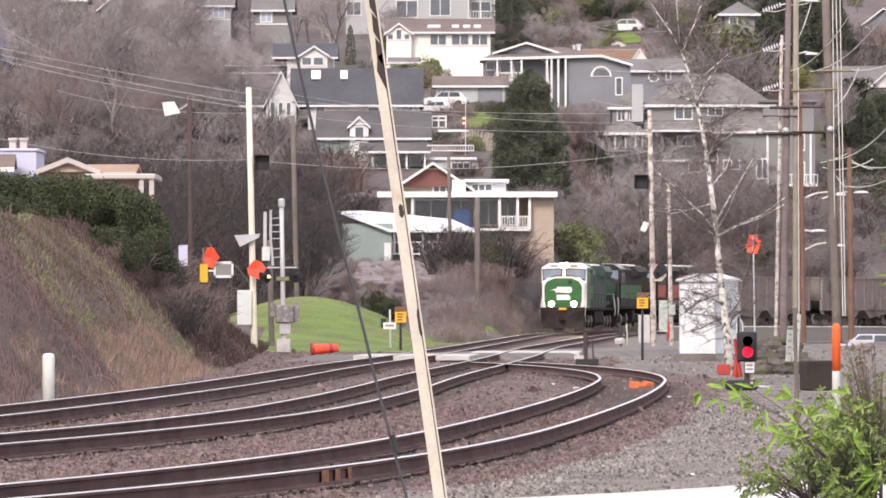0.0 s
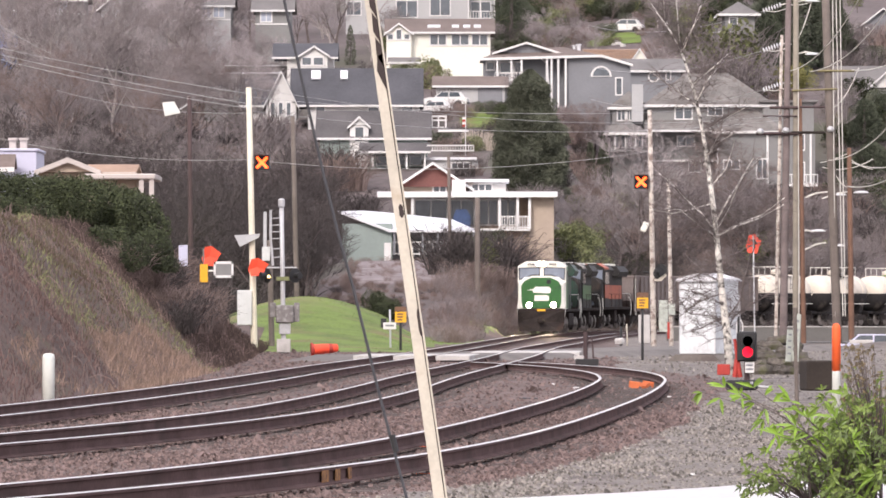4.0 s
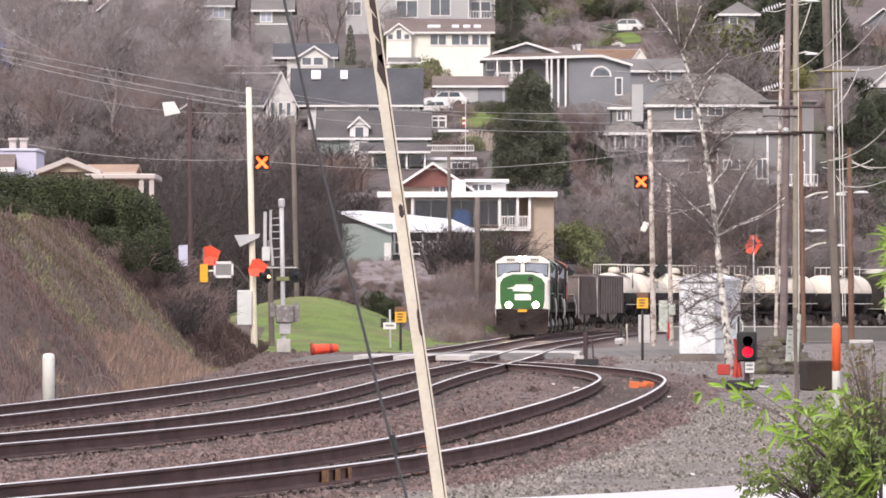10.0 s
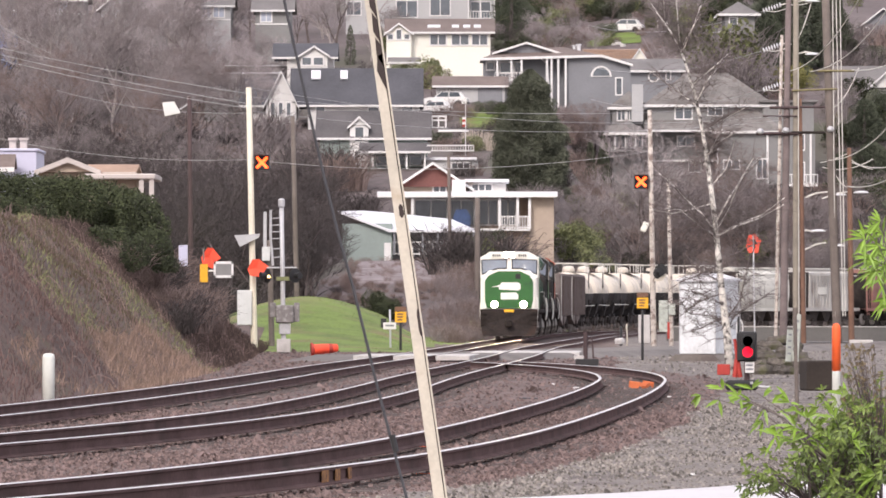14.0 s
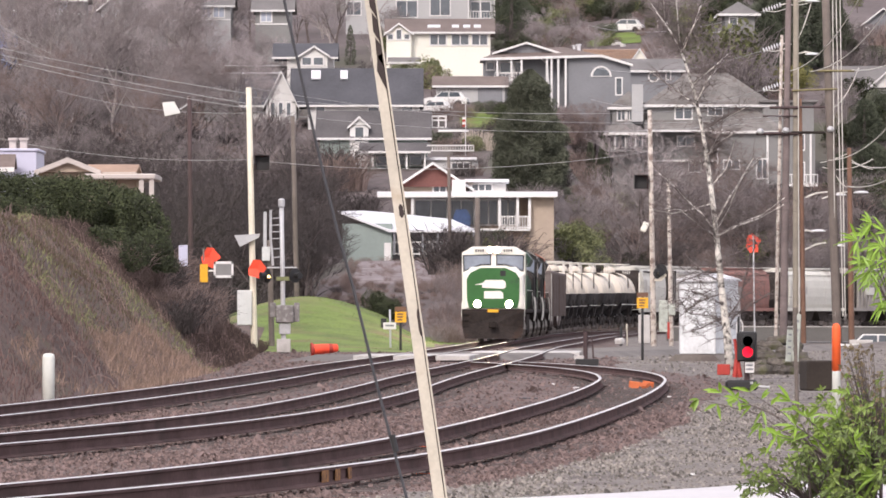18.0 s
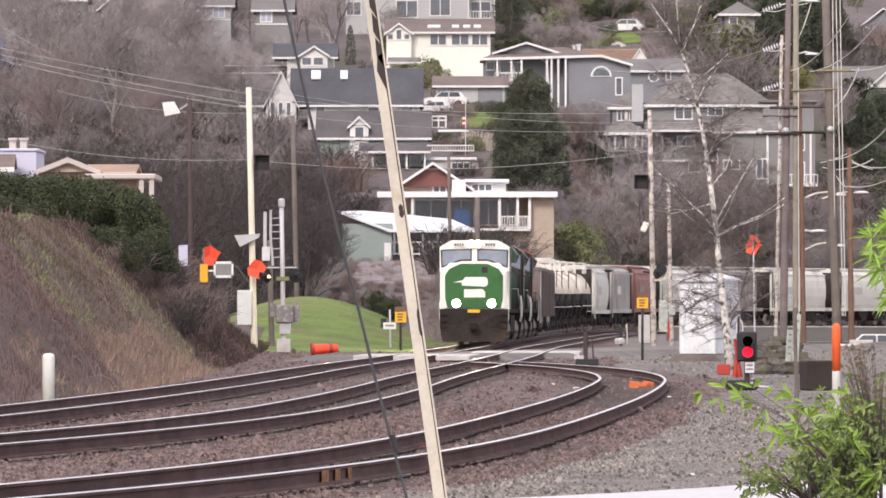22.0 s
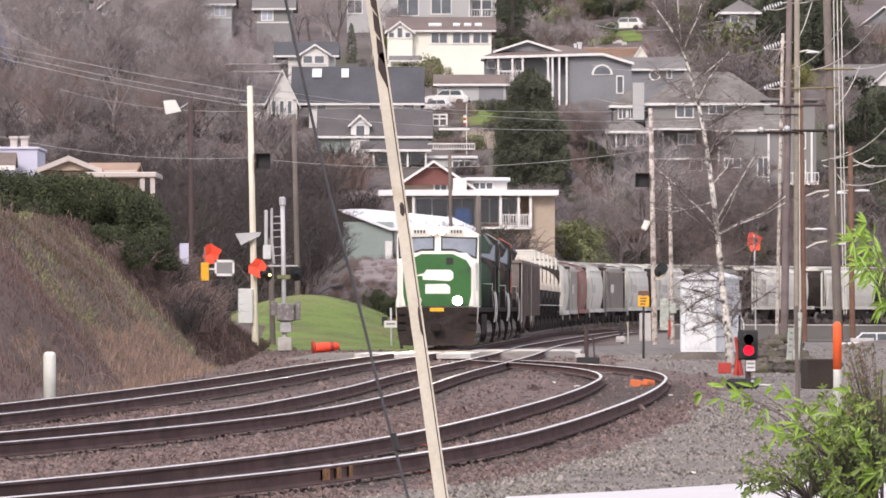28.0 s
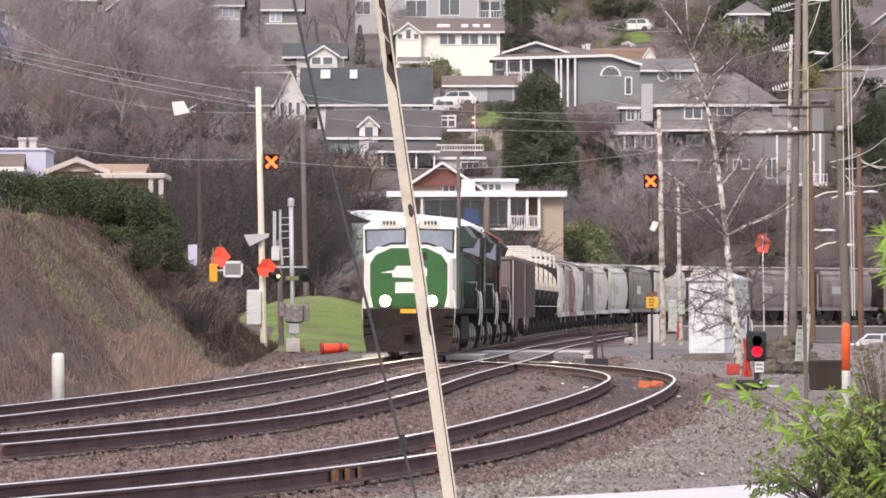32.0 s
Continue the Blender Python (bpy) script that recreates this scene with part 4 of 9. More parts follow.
def gable_roof(h, x0, x1, y0, y1, z, rise, along="x", over=0.4, mat="roof_dark", thick=0.12, trim="white", gable=None):
    """A pitched roof; along: the ridge's direction."""
    r = Mesh()
    if along == "x":
        c = (y0 + y1) / 2
        dz = rise * over / (c - y0)
        r.prism([(y0 - over, z - dz), (c, z + rise), (y1 + over, z - dz), (y1 + over, z - dz + thick), (c, z + rise + thick), (y0 - over, z - dz + thick)], "x", x0 - over, x1 + over)
        ro = part("roof", r, mat, h, "pitched shingle roof")
        part("fascia", Mesh().box(x0 - over, x1 + over, y0 - over - 0.06, y0 - over, z - dz - 0.08, z - dz + thick), trim, ro, "white fascia board")
        if gable:
            part("gable_wall", Mesh().prism([(y0, z), (c, z + rise), (y1, z)], "x", x0, x0 + 0.2), gable, h)
            part("gable_wall", Mesh().prism([(y0, z), (c, z + rise), (y1, z)], "x", x1 - 0.2, x1), gable, h)
    else:
        c = (x0 + x1) / 2
        dz = rise * over / (c - x0)
        r.prism([(x0 - over, z - dz), (c, z + rise), (x1 + over, z - dz), (x1 + over, z - dz + thick), (c, z + rise + thick), (x0 - over, z - dz + thick)], "y", y0 - over, y1 + over)
        ro = part("roof", r, mat, h, "pitched shingle roof")
        tr = Mesh()
        tr.prism([(x0 - over, z - dz - 0.06), (c, z + rise - 0.06), (c, z + rise + thick + 0.03), (x0 - over, z - dz + thick + 0.03)], "y", y0 - over - 0.06, y0 - over)
        tr.prism([(c, z + rise - 0.06), (x1 + over, z - dz - 0.06), (x1 + over, z - dz + thick + 0.03), (c, z + rise + thick + 0.03)], "y", y0 - over - 0.06, y0 - over)
        part("bargeboard", tr, trim, ro, "white bargeboard")
        if gable:
            part("gable_wall", Mesh().prism([(x0, z), (c, z + rise), (x1, z)], "y", y0, y0 + 0.2), gable, h)
            part("gable_wall", Mesh().prism([(x0, z), (c, z + rise), (x1, z)], "y", y1 - 0.2, y1), gable, h)
    return ro


def hip_roof(h, x0, x1, y0, y1, z, rise, over=0.6, mat="roof_grey", trim="white"):
    x0, x1, y0, y1 = x0 - over, x1 + over, y0 - over, y1 + over
    k = min(x1 - x0, y1 - y0) / 2
    vs = [(x0, y0, z), (x1, y0, z), (x1, y1, z), (x0, y1, z), (x0 + k, y0 + k, z + rise), (x1 - k, y0 + k, z + rise), (x1 - k, y1 - k, z + rise), (x0 + k, y1 - k, z + rise)]
    ro = part("roof", Mesh().add(vs, [(0, 3, 2, 1), (0, 1, 5, 4), (1, 2, 6, 5), (2, 3, 7, 6), (3, 0, 4, 7), (4, 5, 6, 7)]), mat, h, "hipped shingle roof")
    part("gutter", Mesh().box(x0, x1, y0 - 0.08, y0, z - 0.22, z + 0.03).box(x0 - 0.08, x0, y0, y1, z - 0.22, z + 0.03).box(x1, x1 + 0.08, y0, y1, z - 0.22, z + 0.03), trim, ro, "white gutter")
    return ro


def flat_roof(h, x0, x1, y0, y1, z, over=0.5, mat="roof_white", thick=0.25):
    return part("roof", Mesh().box(x0 - over, x1 + over, y0 - over, y1 + over, z, z + thick, 0.03), mat, h, "flat roof slab with pale edge")


def walls(h, x0, x1, y0, y1, z0, z1, mat):
    o = h.matrix_basis.translation
    low = min(ground_z(o.x + x, o.y + y) for x in (x0, x1) for y in (y0, y1)) - o.z - 0.3
    if z0 - low < 5.5:
        z0 = min(z0, low)
    return part("wall", Mesh().box(x0, x1, y0, y1, z0, z1), mat, h)


def railing(h, x0, x1, y, z, ht=1.0, n=8, mat="white"):
    ra = part("railing", Mesh().box(x0, x1, y, y + 0.07, z + ht - 0.09, z + ht), mat, h, "white deck railing")
    part("bottom_rail", Mesh().box(x0, x1, y, y + 0.06, z + 0.06, z + 0.14), mat, ra)
    for k in range(n + 1):
        x = x0 + (x1 - x0) * k / n
        part("baluster", Mesh().box(x - 0.03, x + 0.03, y + 0.005, y + 0.055, z, z + ht - 0.091), mat, ra)
    return ra


def house(label, u, v, d):
    """An empty at the house's front, placed by its position in the camera's view; local x east, y north, z up from that
    point.
    """
    return thing("house", label, "house", Matrix.Translation(at(u, v, d)), group="hillside houses")


class Site:
    """A house's local frame: x and z of view columns and rows at its distance."""

    def __init__(self, label, u, v, d):
        self.u, self.v, self.k = u, v, d / LENS
        self.h = house(label, u, v, d)

    def x(self, u):
        return (u - self.u) * self.k

    def z(self, v):
        return (self.v - v) * self.k


def win(s, u0, u1, v0, v1, y=0.0, n=1, mat="pane"):
    window(s.h, s.x((u0 + u1) / 2), s.z(v1), (u1 - u0) * s.k, (v1 - v0) * s.k, y, n, mat)


def post(s, u, v0, v1, y=0.0, w=0.16, mat="white", name="post"):
    part(name, Mesh().box(s.x(u) - w / 2, s.x(u) + w / 2, y - w / 2, y + w / 2, s.z(v1), s.z(v0)), mat, s.h, "white post" if mat == "white" else "")


def skylight(s, u, v, w, ht, y, tilt):
    part("skylight", Mesh().box(-w / 2, w / 2, -ht / 2, ht / 2, -0.05, 0.1, 0.02), "roof_white", s.h, "bright skylight", m=pose(s.x(u), y, s.z(v), tilt, 0, 0))


# white house with skylights
s = Site("white two-storey house with brown roof and skylights", 680, 150, 640)
walls(s.h, s.x(688), s.x(868), 0, 9, s.z(175), s.z(56), "siding_cream")
gable_roof(s.h, s.x(688), s.x(868), 0, 9, s.z(56), 1.5, "x", 0.5, "roof_brown", gable="siding_cream")
gable_roof(s.h, s.x(684), s.x(728), -1.0, 5, s.z(60), 1.0, "y", 0.3, "roof_brown", gable="siding_cream")
walls(s.h, s.x(684), s.x(728), -1.0, 3, s.z(170), s.z(60), "siding_cream")
for u in (768, 806, 826, 845):
    skylight(s, u, 46, 0.75 if u > 790 else 1.4, 0.9, 1.4, 18)
for a, b in ((762, 789), (800, 829), (836, 862)):
    win(s, a, b, 62, 79, n=1)
for u in (691, 706, 720):
    win(s, u - 4, u + 4, 54 if u == 706 else 62, 70, -1.0, 0)
gable_roof(s.h, s.x(690), s.x(742), -3.2, 0, s.z(113), 0.5, "x", 0.2, "roof_grey")
walls(s.h, s.x(690), s.x(742), -3.0, 0, s.z(170), s.z(113), "siding_cream")

# pale house above it
s = Site("pale grey hilltop house with balcony", 610, 45, 720)
walls(s.h, s.x(612), s.x(830), 0, 9, s.z(75), s.z(-45), "siding_lightgrey")
walls(s.h, s.x(830), s.x(874), 2.5, 9, s.z(75), s.z(-45), "siding_lightgrey")
hip_roof(s.h, s.x(612), s.x(874), 0, 9, s.z(-45), 2.4, mat="roof_dark")
for a, b, c, e in ((614, 638, 4, 26), (702, 738, 2, 30), (762, 796, -4, 27)):
    win(s, a, b, c, e)
part("balcony", Mesh().box(s.x(828), s.x(876), -0.4, 2.5, s.z(37), s.z(34)), "white", s.h, "white balcony floor")
railing(s.h, s.x(828), s.x(876), -0.4, s.z(34), 1.0, 10)
for u in (829, 850, 875):
    post(s, u, -45, 36, -0.3)
win(s, 834, 868, 2, 30, 2.5, 1)

# grey craftsman house
s = Site("dark grey house with white trim, porch posts and half-round window", 850, 190, 600)
walls(s.h, s.x(856), s.x(1004), 1.5, 10, s.z(225), s.z(104), "siding_grey")
part("wall", Mesh().prism([(s.x(1001), s.z(240)), (s.x(1116), s.z(240)), (s.x(1116), s.z(114.5)), (s.x(1065), s.z(100)), (s.x(1001), s.z(101.5))], "y", 0, 9), "siding_grey", s.h)
ro = part("roof", Mesh().add([(s.x(850), -0.5, s.z(104.5)), (s.x(1065), -0.5, s.z(98.5)), (s.x(1119), -0.5, s.z(115)), (s.x(1119), 9.4, s.z(115)), (s.x(850), 10.2, s.z(104.5)), (s.x(893), 4.6, s.z(84.5)), (s.x(998), 4.6, s.z(79.5))],
                             [(0, 1, 6, 5), (1, 2, 3, 6), (6, 3, 4, 5), (5, 4, 0), (0, 4, 1), (4, 3, 1), (3, 2, 1)]), "roof_brown", s.h, "low hipped brown shingle roof")
for (a, b), (c, e) in (((850, 104.5), (1065, 98.5)), ((1065, 98.5), (1120, 115.2))):
    part("fascia", Mesh().prism([(s.x(a), s.z(b + 3.2)), (s.x(c), s.z(e + 3.2)), (s.x(c), s.z(e - 1.4)), (s.x(a), s.z(b - 1.4))], "y", -0.6, -0.503), "white", ro, "white fascia board")
part("chimney_pot", Mesh().lathe([(0.16, 0), (0.16, 0.5), (0.22, 0.52), (0.22, 0.62)], 10, Matrix.Translation((s.x(1018), 4.2, s.z(88)))).lathe([(0.2, 0), (0.2, 0.7), (0.3, 0.72), (0.3, 0.85)], 10, Matrix.Translation((s.x(1026), 4.0, s.z(90)))), "roof_white", ro, "pale roof vents")
gable_roof(s.h, s.x(880), s.x(985), 2, 9, s.z(92), 0.95, "y", 0.5, "roof_brown", gable="siding_grey")
# half-round window
arc = [(math.cos(math.pi * k / 10), math.sin(math.pi * k / 10)) for k in range(11)]
wo = part("window", Mesh().prism([(s.x(1064) + a * 1.08, s.z(136) + b * 1.1) for a, b in arc], "y", -0.08, 0.0), "white", s.h, "half-round white framed window")
part("pane", Mesh().prism([(s.x(1064) + a * 0.85, s.z(134.5) + b * 0.85) for a, b in arc], "y", -0.11, -0.081), "pane", wo)
win(s, 1091, 1100, 139, 167, 0, 0)
for a, b, c, e in ((862, 874, 110, 122), (886, 908, 110, 128), (912, 922, 110, 140)):
    win(s, a, b, c, e, 1.5, 0)
part("balcony", Mesh().box(s.x(876), s.x(926), -0.6, 1.5, s.z(147), s.z(144)), "white", s.h)
railing(s.h, s.x(876), s.x(926), -0.6, s.z(144), 0.9, 8)
for u in (880, 905, 923, 968, 976, 988, 1001):
    post(s, u, 104, 190 if u > 930 else 146, -0.4, 0.2)
part("downspout", Mesh().tube([(s.x(958), 0.3, s.z(104)), (s.x(968), -0.3, s.z(112)), (s.x(971), -0.3, s.z(150))], 0.07, 6), "white", s.h)
gable_roof(s.h, s.x(772), s.x(892), -7, -2, s.z(156), 0.9, "x", 0.4, "roof_brown", gable="siding_grey")
walls(s.h, s.x(772), s.x(892), -7, -2, s.z(215), s.z(156), "siding_lightgrey")
part("garage_door", Mesh().box(s.x(845), s.x(888), -7.06, -7.0, s.z(186), s.z(160)), "siding_grey", s.h, "grey garage door")

# low house right of it
s = Site("low grey house with round window and tan roof behind", 1105, 150, 630)
walls(s.h, s.x(1108), s.x(1205), 0, 7, s.z(190), s.z(124), "siding_grey")
gable_roof(s.h, s.x(1108), s.x(1205), 0, 7, s.z(124), 1.2, "x", 0.5, "roof_grey")
wo = part("window", Mesh().lathe([(0.62, 0), (0.62, 0.08)], 16, Matrix.Translation((s.x(1157), 0, s.z(136))) @ pose(0, 0, 0, 90, 0, 0)), "white", s.h, "round white framed window")
part("pane", Mesh().lathe([(0.45, 0), (0.45, 0.02)], 16, Matrix.Translation((s.x(1157), -0.081, s.z(136))) @ pose(0, 0, 0, 90, 0, 0)), "pane", wo)
win(s, 1180, 1186, 128, 140, 0, 0)
ro = gable_roof(s.h, s.x(1044), s.x(1140), 10, 18, s.z(100), 1.3, "x", 0.5, "roof_tile", gable="siding_cream", trim="roof_tan")
walls(s.h, s.x(1044), s.x(1140), 10, 18, s.z(160), s.z(100), "siding_cream")
for k in range(7):
    part("tile_course", Mesh().box(s.x(1038), s.x(1146), 9.7 + 0.58 * k, 9.86 + 0.58 * k, s.z(100) + 0.068 + 0.1885 * k, s.z(100) + 0.155 + 0.1885 * k), "roof_tan", ro)
gable_roof(s.h, s.x(1126), s.x(1147), 8.4, 12, s.z(97), 0.95, "y", 0.2, "roof_tile", gable="siding_cream")
walls(s.h, s.x(1126), s.x(1147), 8.4, 12, s.z(120), s.z(97), "siding_cream")

# steep dark-roofed white house
s = Site("white gabled house with steep dark roof and skylights", 467, 225, 560)
walls(s.h, s.x(545), s.x(742), 0, 8, s.z(250), s.z(182), "siding_white")
gable_roof(s.h, s.x(520), s.x(742), 0, 8, s.z(182), 3.3, "x", 0.4, "roof_dark", gable="siding_white")
walls(s.h, s.x(472), s.x(525), -2.5, 6, s.z(265), s.z(182), "siding_white")
gable_roof(s.h, s.x(472), s.x(525), -2.5, 6, s.z(184), 2.9, "y", 0.3, "roof_dark", gable="siding_white")
for u in (484, 498, 512):
    win(s, u - 3, u + 3, 184, 206, -2.5, 0)
gable_roof(s.h, s.x(428), s.x(490), 0.5, 7, s.z(184), 2.5, "x", 0.3, "roof_dark", gable="siding_white")
skylight(s, 558, 131, 0.9, 1.3, 2.9, 40)
skylight(s, 608, 131, 0.7, 1.3, 2.9, 40)
for a, b in ((560, 574), (652, 670), (712, 730)):
    win(s, a, b, 184, 196, 0, 0)
walls(s.h, s.x(438), s.x(474), -1, 5, s.z(250), s.z(197), "siding_white")
flat_roof(s.h, s.x(438), s.x(474), -1, 5, s.z(197), 0.4, "roof_grey")

# small house behind with dark blue roof
s = Site("small white house with dark blue roof among trees", 505, 122, 620)
walls(s.h, s.x(508), s.x(590), 0, 7, s.z(160), s.z(100), "siding_white")
gable_roof(s.h, s.x(490), s.x(590), 0, 7, s.z(100), 1.4, "x", 0.5, "roof_dark", gable="siding_white")
walls(s.h, s.x(533), s.x(580), -2, 1, s.z(140), s.z(100), "siding_white")
gable_roof(s.h, s.x(533), s.x(580), -2, 2, s.z(100), 0.9, "y", 0.3, "roof_dark", gable="siding_white")
win(s, 536, 551, 104, 116, -2, 0)
win(s, 556, 572, 104, 116, -2, 0)
walls(s.h, s.x(402), s.x(516), 2, 8, s.z(170), s.z(116), "siding_stone")
flat_roof(s.h, s.x(398), s.x(520), 2, 8, s.z(116), 0.3, "roof_white", 0.12)

# dormer house
s = Site("grey-green cottage with white dormer and slate roof", 560, 295, 520)
walls(s.h, s.x(566), s.x(756), 0, 8, s.z(330), s.z(242), "siding_green")
gable_roof(s.h, s.x(566), s.x(756), 0, 8, s.z(242), 2.3, "x", 0.4, "roof_slate", gable="siding_green")
walls(s.h, s.x(619), s.x(652), -0.2, 3, s.z(252), s.z(222), "white")
gable_roof(s.h, s.x(619), s.x(652), -0.2, 3.5, s.z(224), 0.75, "y", 0.2, "roof_slate", gable="white")
win(s, 629, 643, 226, 250, -0.2, 0)
gable_roof(s.h, s.x(640), s.x(758), -3.0, 0.4, s.z(270), 0.7, "x", 0.2, "roof_slate")
for u in (660, 690, 720, 752):
    post(s, u, 270, 300, -2.8)
for a, b in ((668, 684), (696, 714), (726, 746)):
    win(s, a, b, 276, 292, 0, 0)
walls(s.h, s.x(756), s.x(846), -2, 6, s.z(330), s.z(285), "siding_lightgrey")
flat_roof(s.h, s.x(756), s.x(838), -2, 6, s.z(285), 0.3)
railing(s.h, s.x(756), s.x(838), -2.2, s.z(270), 0.6, 18)
win(s, 800, 830, 290, 304, -2, 2)

# beige house with decks
s = Site("beige hillside house with flat white roofs, glazed porch and deck", 668, 450, 450)
walls(s.h, s.x(880), s.x(980), 0, 9, s.z(500), s.z(404), "siding_beige")
walls(s.h, s.x(936), s.x(980), -0.2, 9, s.z(500), s.z(348), "siding_beige")
walls(s.h, s.x(700), s.x(936), 3.2, 9, s.z(480), s.z(350), "siding_beige")
flat_roof(s.h, s.x(672), s.x(982), -0.8, 9, s.z(349), 0.2, "roof_white", 0.4)
part("gutter", Mesh().box(s.x(668), s.x(984), -1.1, -0.95, s.z(350), s.z(347)), "white", s.h)
part("deck", Mesh().box(s.x(690), s.x(938), -0.8, 3.2, s.z(409), s.z(405)), "white", s.h, "white deck edge")
railing(s.h, s.x(884), s.x(938), -0.8, s.z(405), 0.95, 12)
for u in (703, 730, 845, 884, 916, 937):
    post(s, u, 350, 406, -0.75, 0.2)
for a, b, c, e in ((735, 790, 354, 400), (795, 838, 354, 400), (850, 880, 354, 396), (888, 912, 354, 396)):
    win(s, a, b, c, e, 3.2, 1)
gable_roof(s.h, s.x(704), s.x(828), 2, 9, s.z(330), 1.75, "y", 0.5, "roof_tan", gable="roof_red")
part("wall", Mesh().box(s.x(704), s.x(828), 2.5, 9, s.z(346), s.z(330)), "siding_beige", s.h)
win(s, 768, 788, 326, 340, 2.5, 1)
part("chimney", Mesh().box(s.x(800), s.x(824), 0.5, 1.5, s.z(348), s.z(318)), "white", s.h, "white chimney")
part("wall", Mesh().box(s.x(828), s.x(896), 2.5, 8, s.z(346), s.z(322)), "siding_white", s.h)
flat_roof(s.h, s.x(828), s.x(896), 2.2, 8, s.z(322), 0.25, "roof_white", 0.25)
win(s, 836, 870, 326, 336, 2.5, 2)
part("patio_cover", Mesh().prism([(s.x(800), s.z(404)), (s.x(832), s.z(404)), (s.x(833), s.z(384)), (s.x(826), s.z(371)), (s.x(808), s.z(371)), (s.x(803), s.z(380))], "y", -0.3, 0.8), "cover_blue", s.h, "blue covered furniture")
for u in (700, 716):
    post(s, u, 409, 470, -0.5, 0.15, "siding_beige", "pier")

# carport with white roof
s = Site("pale green garage with white carport roof", 600, 462, 425)
walls(s.h, s.x(606), s.x(694), 0, 8, s.z(490), s.z(396), "siding_green")
part("roof", Mesh().add([(s.x(598), -0.4, s.z(374)), (s.x(690), -0.4, s.z(408)), (s.x(842), -0.4, s.z(408)), (s.x(842), 3.0, s.z(406)), (s.x(800), 5.5, s.z(386)), (s.x(668), 7, s.z(372)), (s.x(640), 7, s.z(370)),
                         (s.x(598), -0.4, s.z(377)), (s.x(690), -0.4, s.z(411.5)), (s.x(842), -0.4, s.z(411.5)), (s.x(842), 3.0, s.z(411))],
                        [(0, 1, 5, 6), (1, 2, 3, 4, 5), (0, 7, 8, 1), (1, 8, 9, 2), (2, 9, 10, 3)]), "roof_white", s.h, "white metal roof")
part("door", Mesh().box(s.x(680), s.x(692), -0.08, 0.0, s.z(462), s.z(430)), "white", s.h, "white door")
walls(s.h, s.x(694), s.x(800), 4.5, 5, s.z(480), s.z(410), "siding_lightgrey")
for u in (698, 748, 775, 838):
    post(s, u, 410, 452, -0.2, 0.14, "siding_grey")
railing(s.h, s.x(694), s.x(790), 0.4, s.z(452), 1.0, 8)

# large grey house
s = Site("large grey shingled house with hipped roofs and white windows", 1080, 345, 590)
walls(s.h, s.x(1146), s.x(1360), 0, 8, s.z(400), s.z(186), "siding_stone")
hip_roof(s.h, s.x(1146), s.x(1364), 0, 8, s.z(186), 3.3, 0.5, "roof_shingle")
walls(s.h, s.x(1084), s.x(1145.8), 0.6, 7.6, s.z(400), s.z(190), "siding_stone")
hip_roof(s.h, s.x(1084), s.x(1145), 0.6, 7.4, s.z(190), 1.7, 0.4, "roof_shingle")
walls(s.h, s.x(1266), s.x(1440), -2.5, 9, s.z(400), s.z(234), "siding_stone")
hip_roof(s.h, s.x(1266), s.x(1385), -2.5, 3, s.z(234), 2.3, 0.4, "roof_shingle")
part("skirt_roof", Mesh().prism([(-2.9, s.z(233)), (0.1, s.z(212)), (0.1, s.z(233))], "x", s.x(1140), s.x(1258)), "roof_shingle", s.h, "low shingled lean-to roof")
part("gutter", Mesh().box(s.x(1140), s.x(1258), -3.0, -2.9, s.z(235), s.z(231.5)), "white", s.h, "white gutter")
part("trim_board", Mesh().box(s.x(1100), s.x(1265), -0.9, -0.02, s.z(286.5), s.z(283.5)), "white", s.h, "white balcony edge")
walls(s.h, s.x(1350), s.x(1440), -0.5, 9, s.z(240), s.z(182), "siding_stone")
flat_roof(s.h, s.x(1350), s.x(1440), -0.5, 9, s.z(182), 0.4, "roof_grey")
part("chimney", Mesh().box(s.x(1118), s.x(1138), -0.9, 0.2, s.z(216), s.z(150)), "siding_lightgrey", s.h, "pale brick chimney")
part("porch_roof", Mesh().prism([(-2.6, s.z(240)), (0.1, s.z(222)), (0.1, s.z(240))], "x", s.x(1074), s.x(1136)), "roof_shingle", s.h)
part("gutter", Mesh().box(s.x(1074), s.x(1136), -2.7, -2.6, s.z(243), s.z(239)), "white", s.h)
for u in (1082, 1098, 1106, 1118, 1132):
    post(s, u, 242, 268, -2.4, 0.18)
for a, b, c, e, y in ((1094, 1106, 196, 212, 0.6), (1111, 1118, 196, 212, 0.6), (1196, 1224, 192, 210, 0), (1254, 1278, 188, 204, 0), (1200, 1228, 242, 258, 0),
                      (1280, 1306, 286, 300, -2.5), (1338, 1356, 284, 316, -2.5), (1220, 1240, 290, 304, 0)):
    win(s, a, b, c, e, y, 1)
for u in (1268, 1356, 1388, 1432):
    post(s, u, 234, 340, -2.6, 0.2)
part("deck", Mesh().box(s.x(1390), s.x(1442), -4.5, -2.4, s.z(332), s.z(328)), "white", s.h)
railing(s.h, s.x(1390), s.x(1442), -4.5, s.z(328), 1.0, 8)
win(s, 1404, 1420, 240, 266, -2.5, 1)
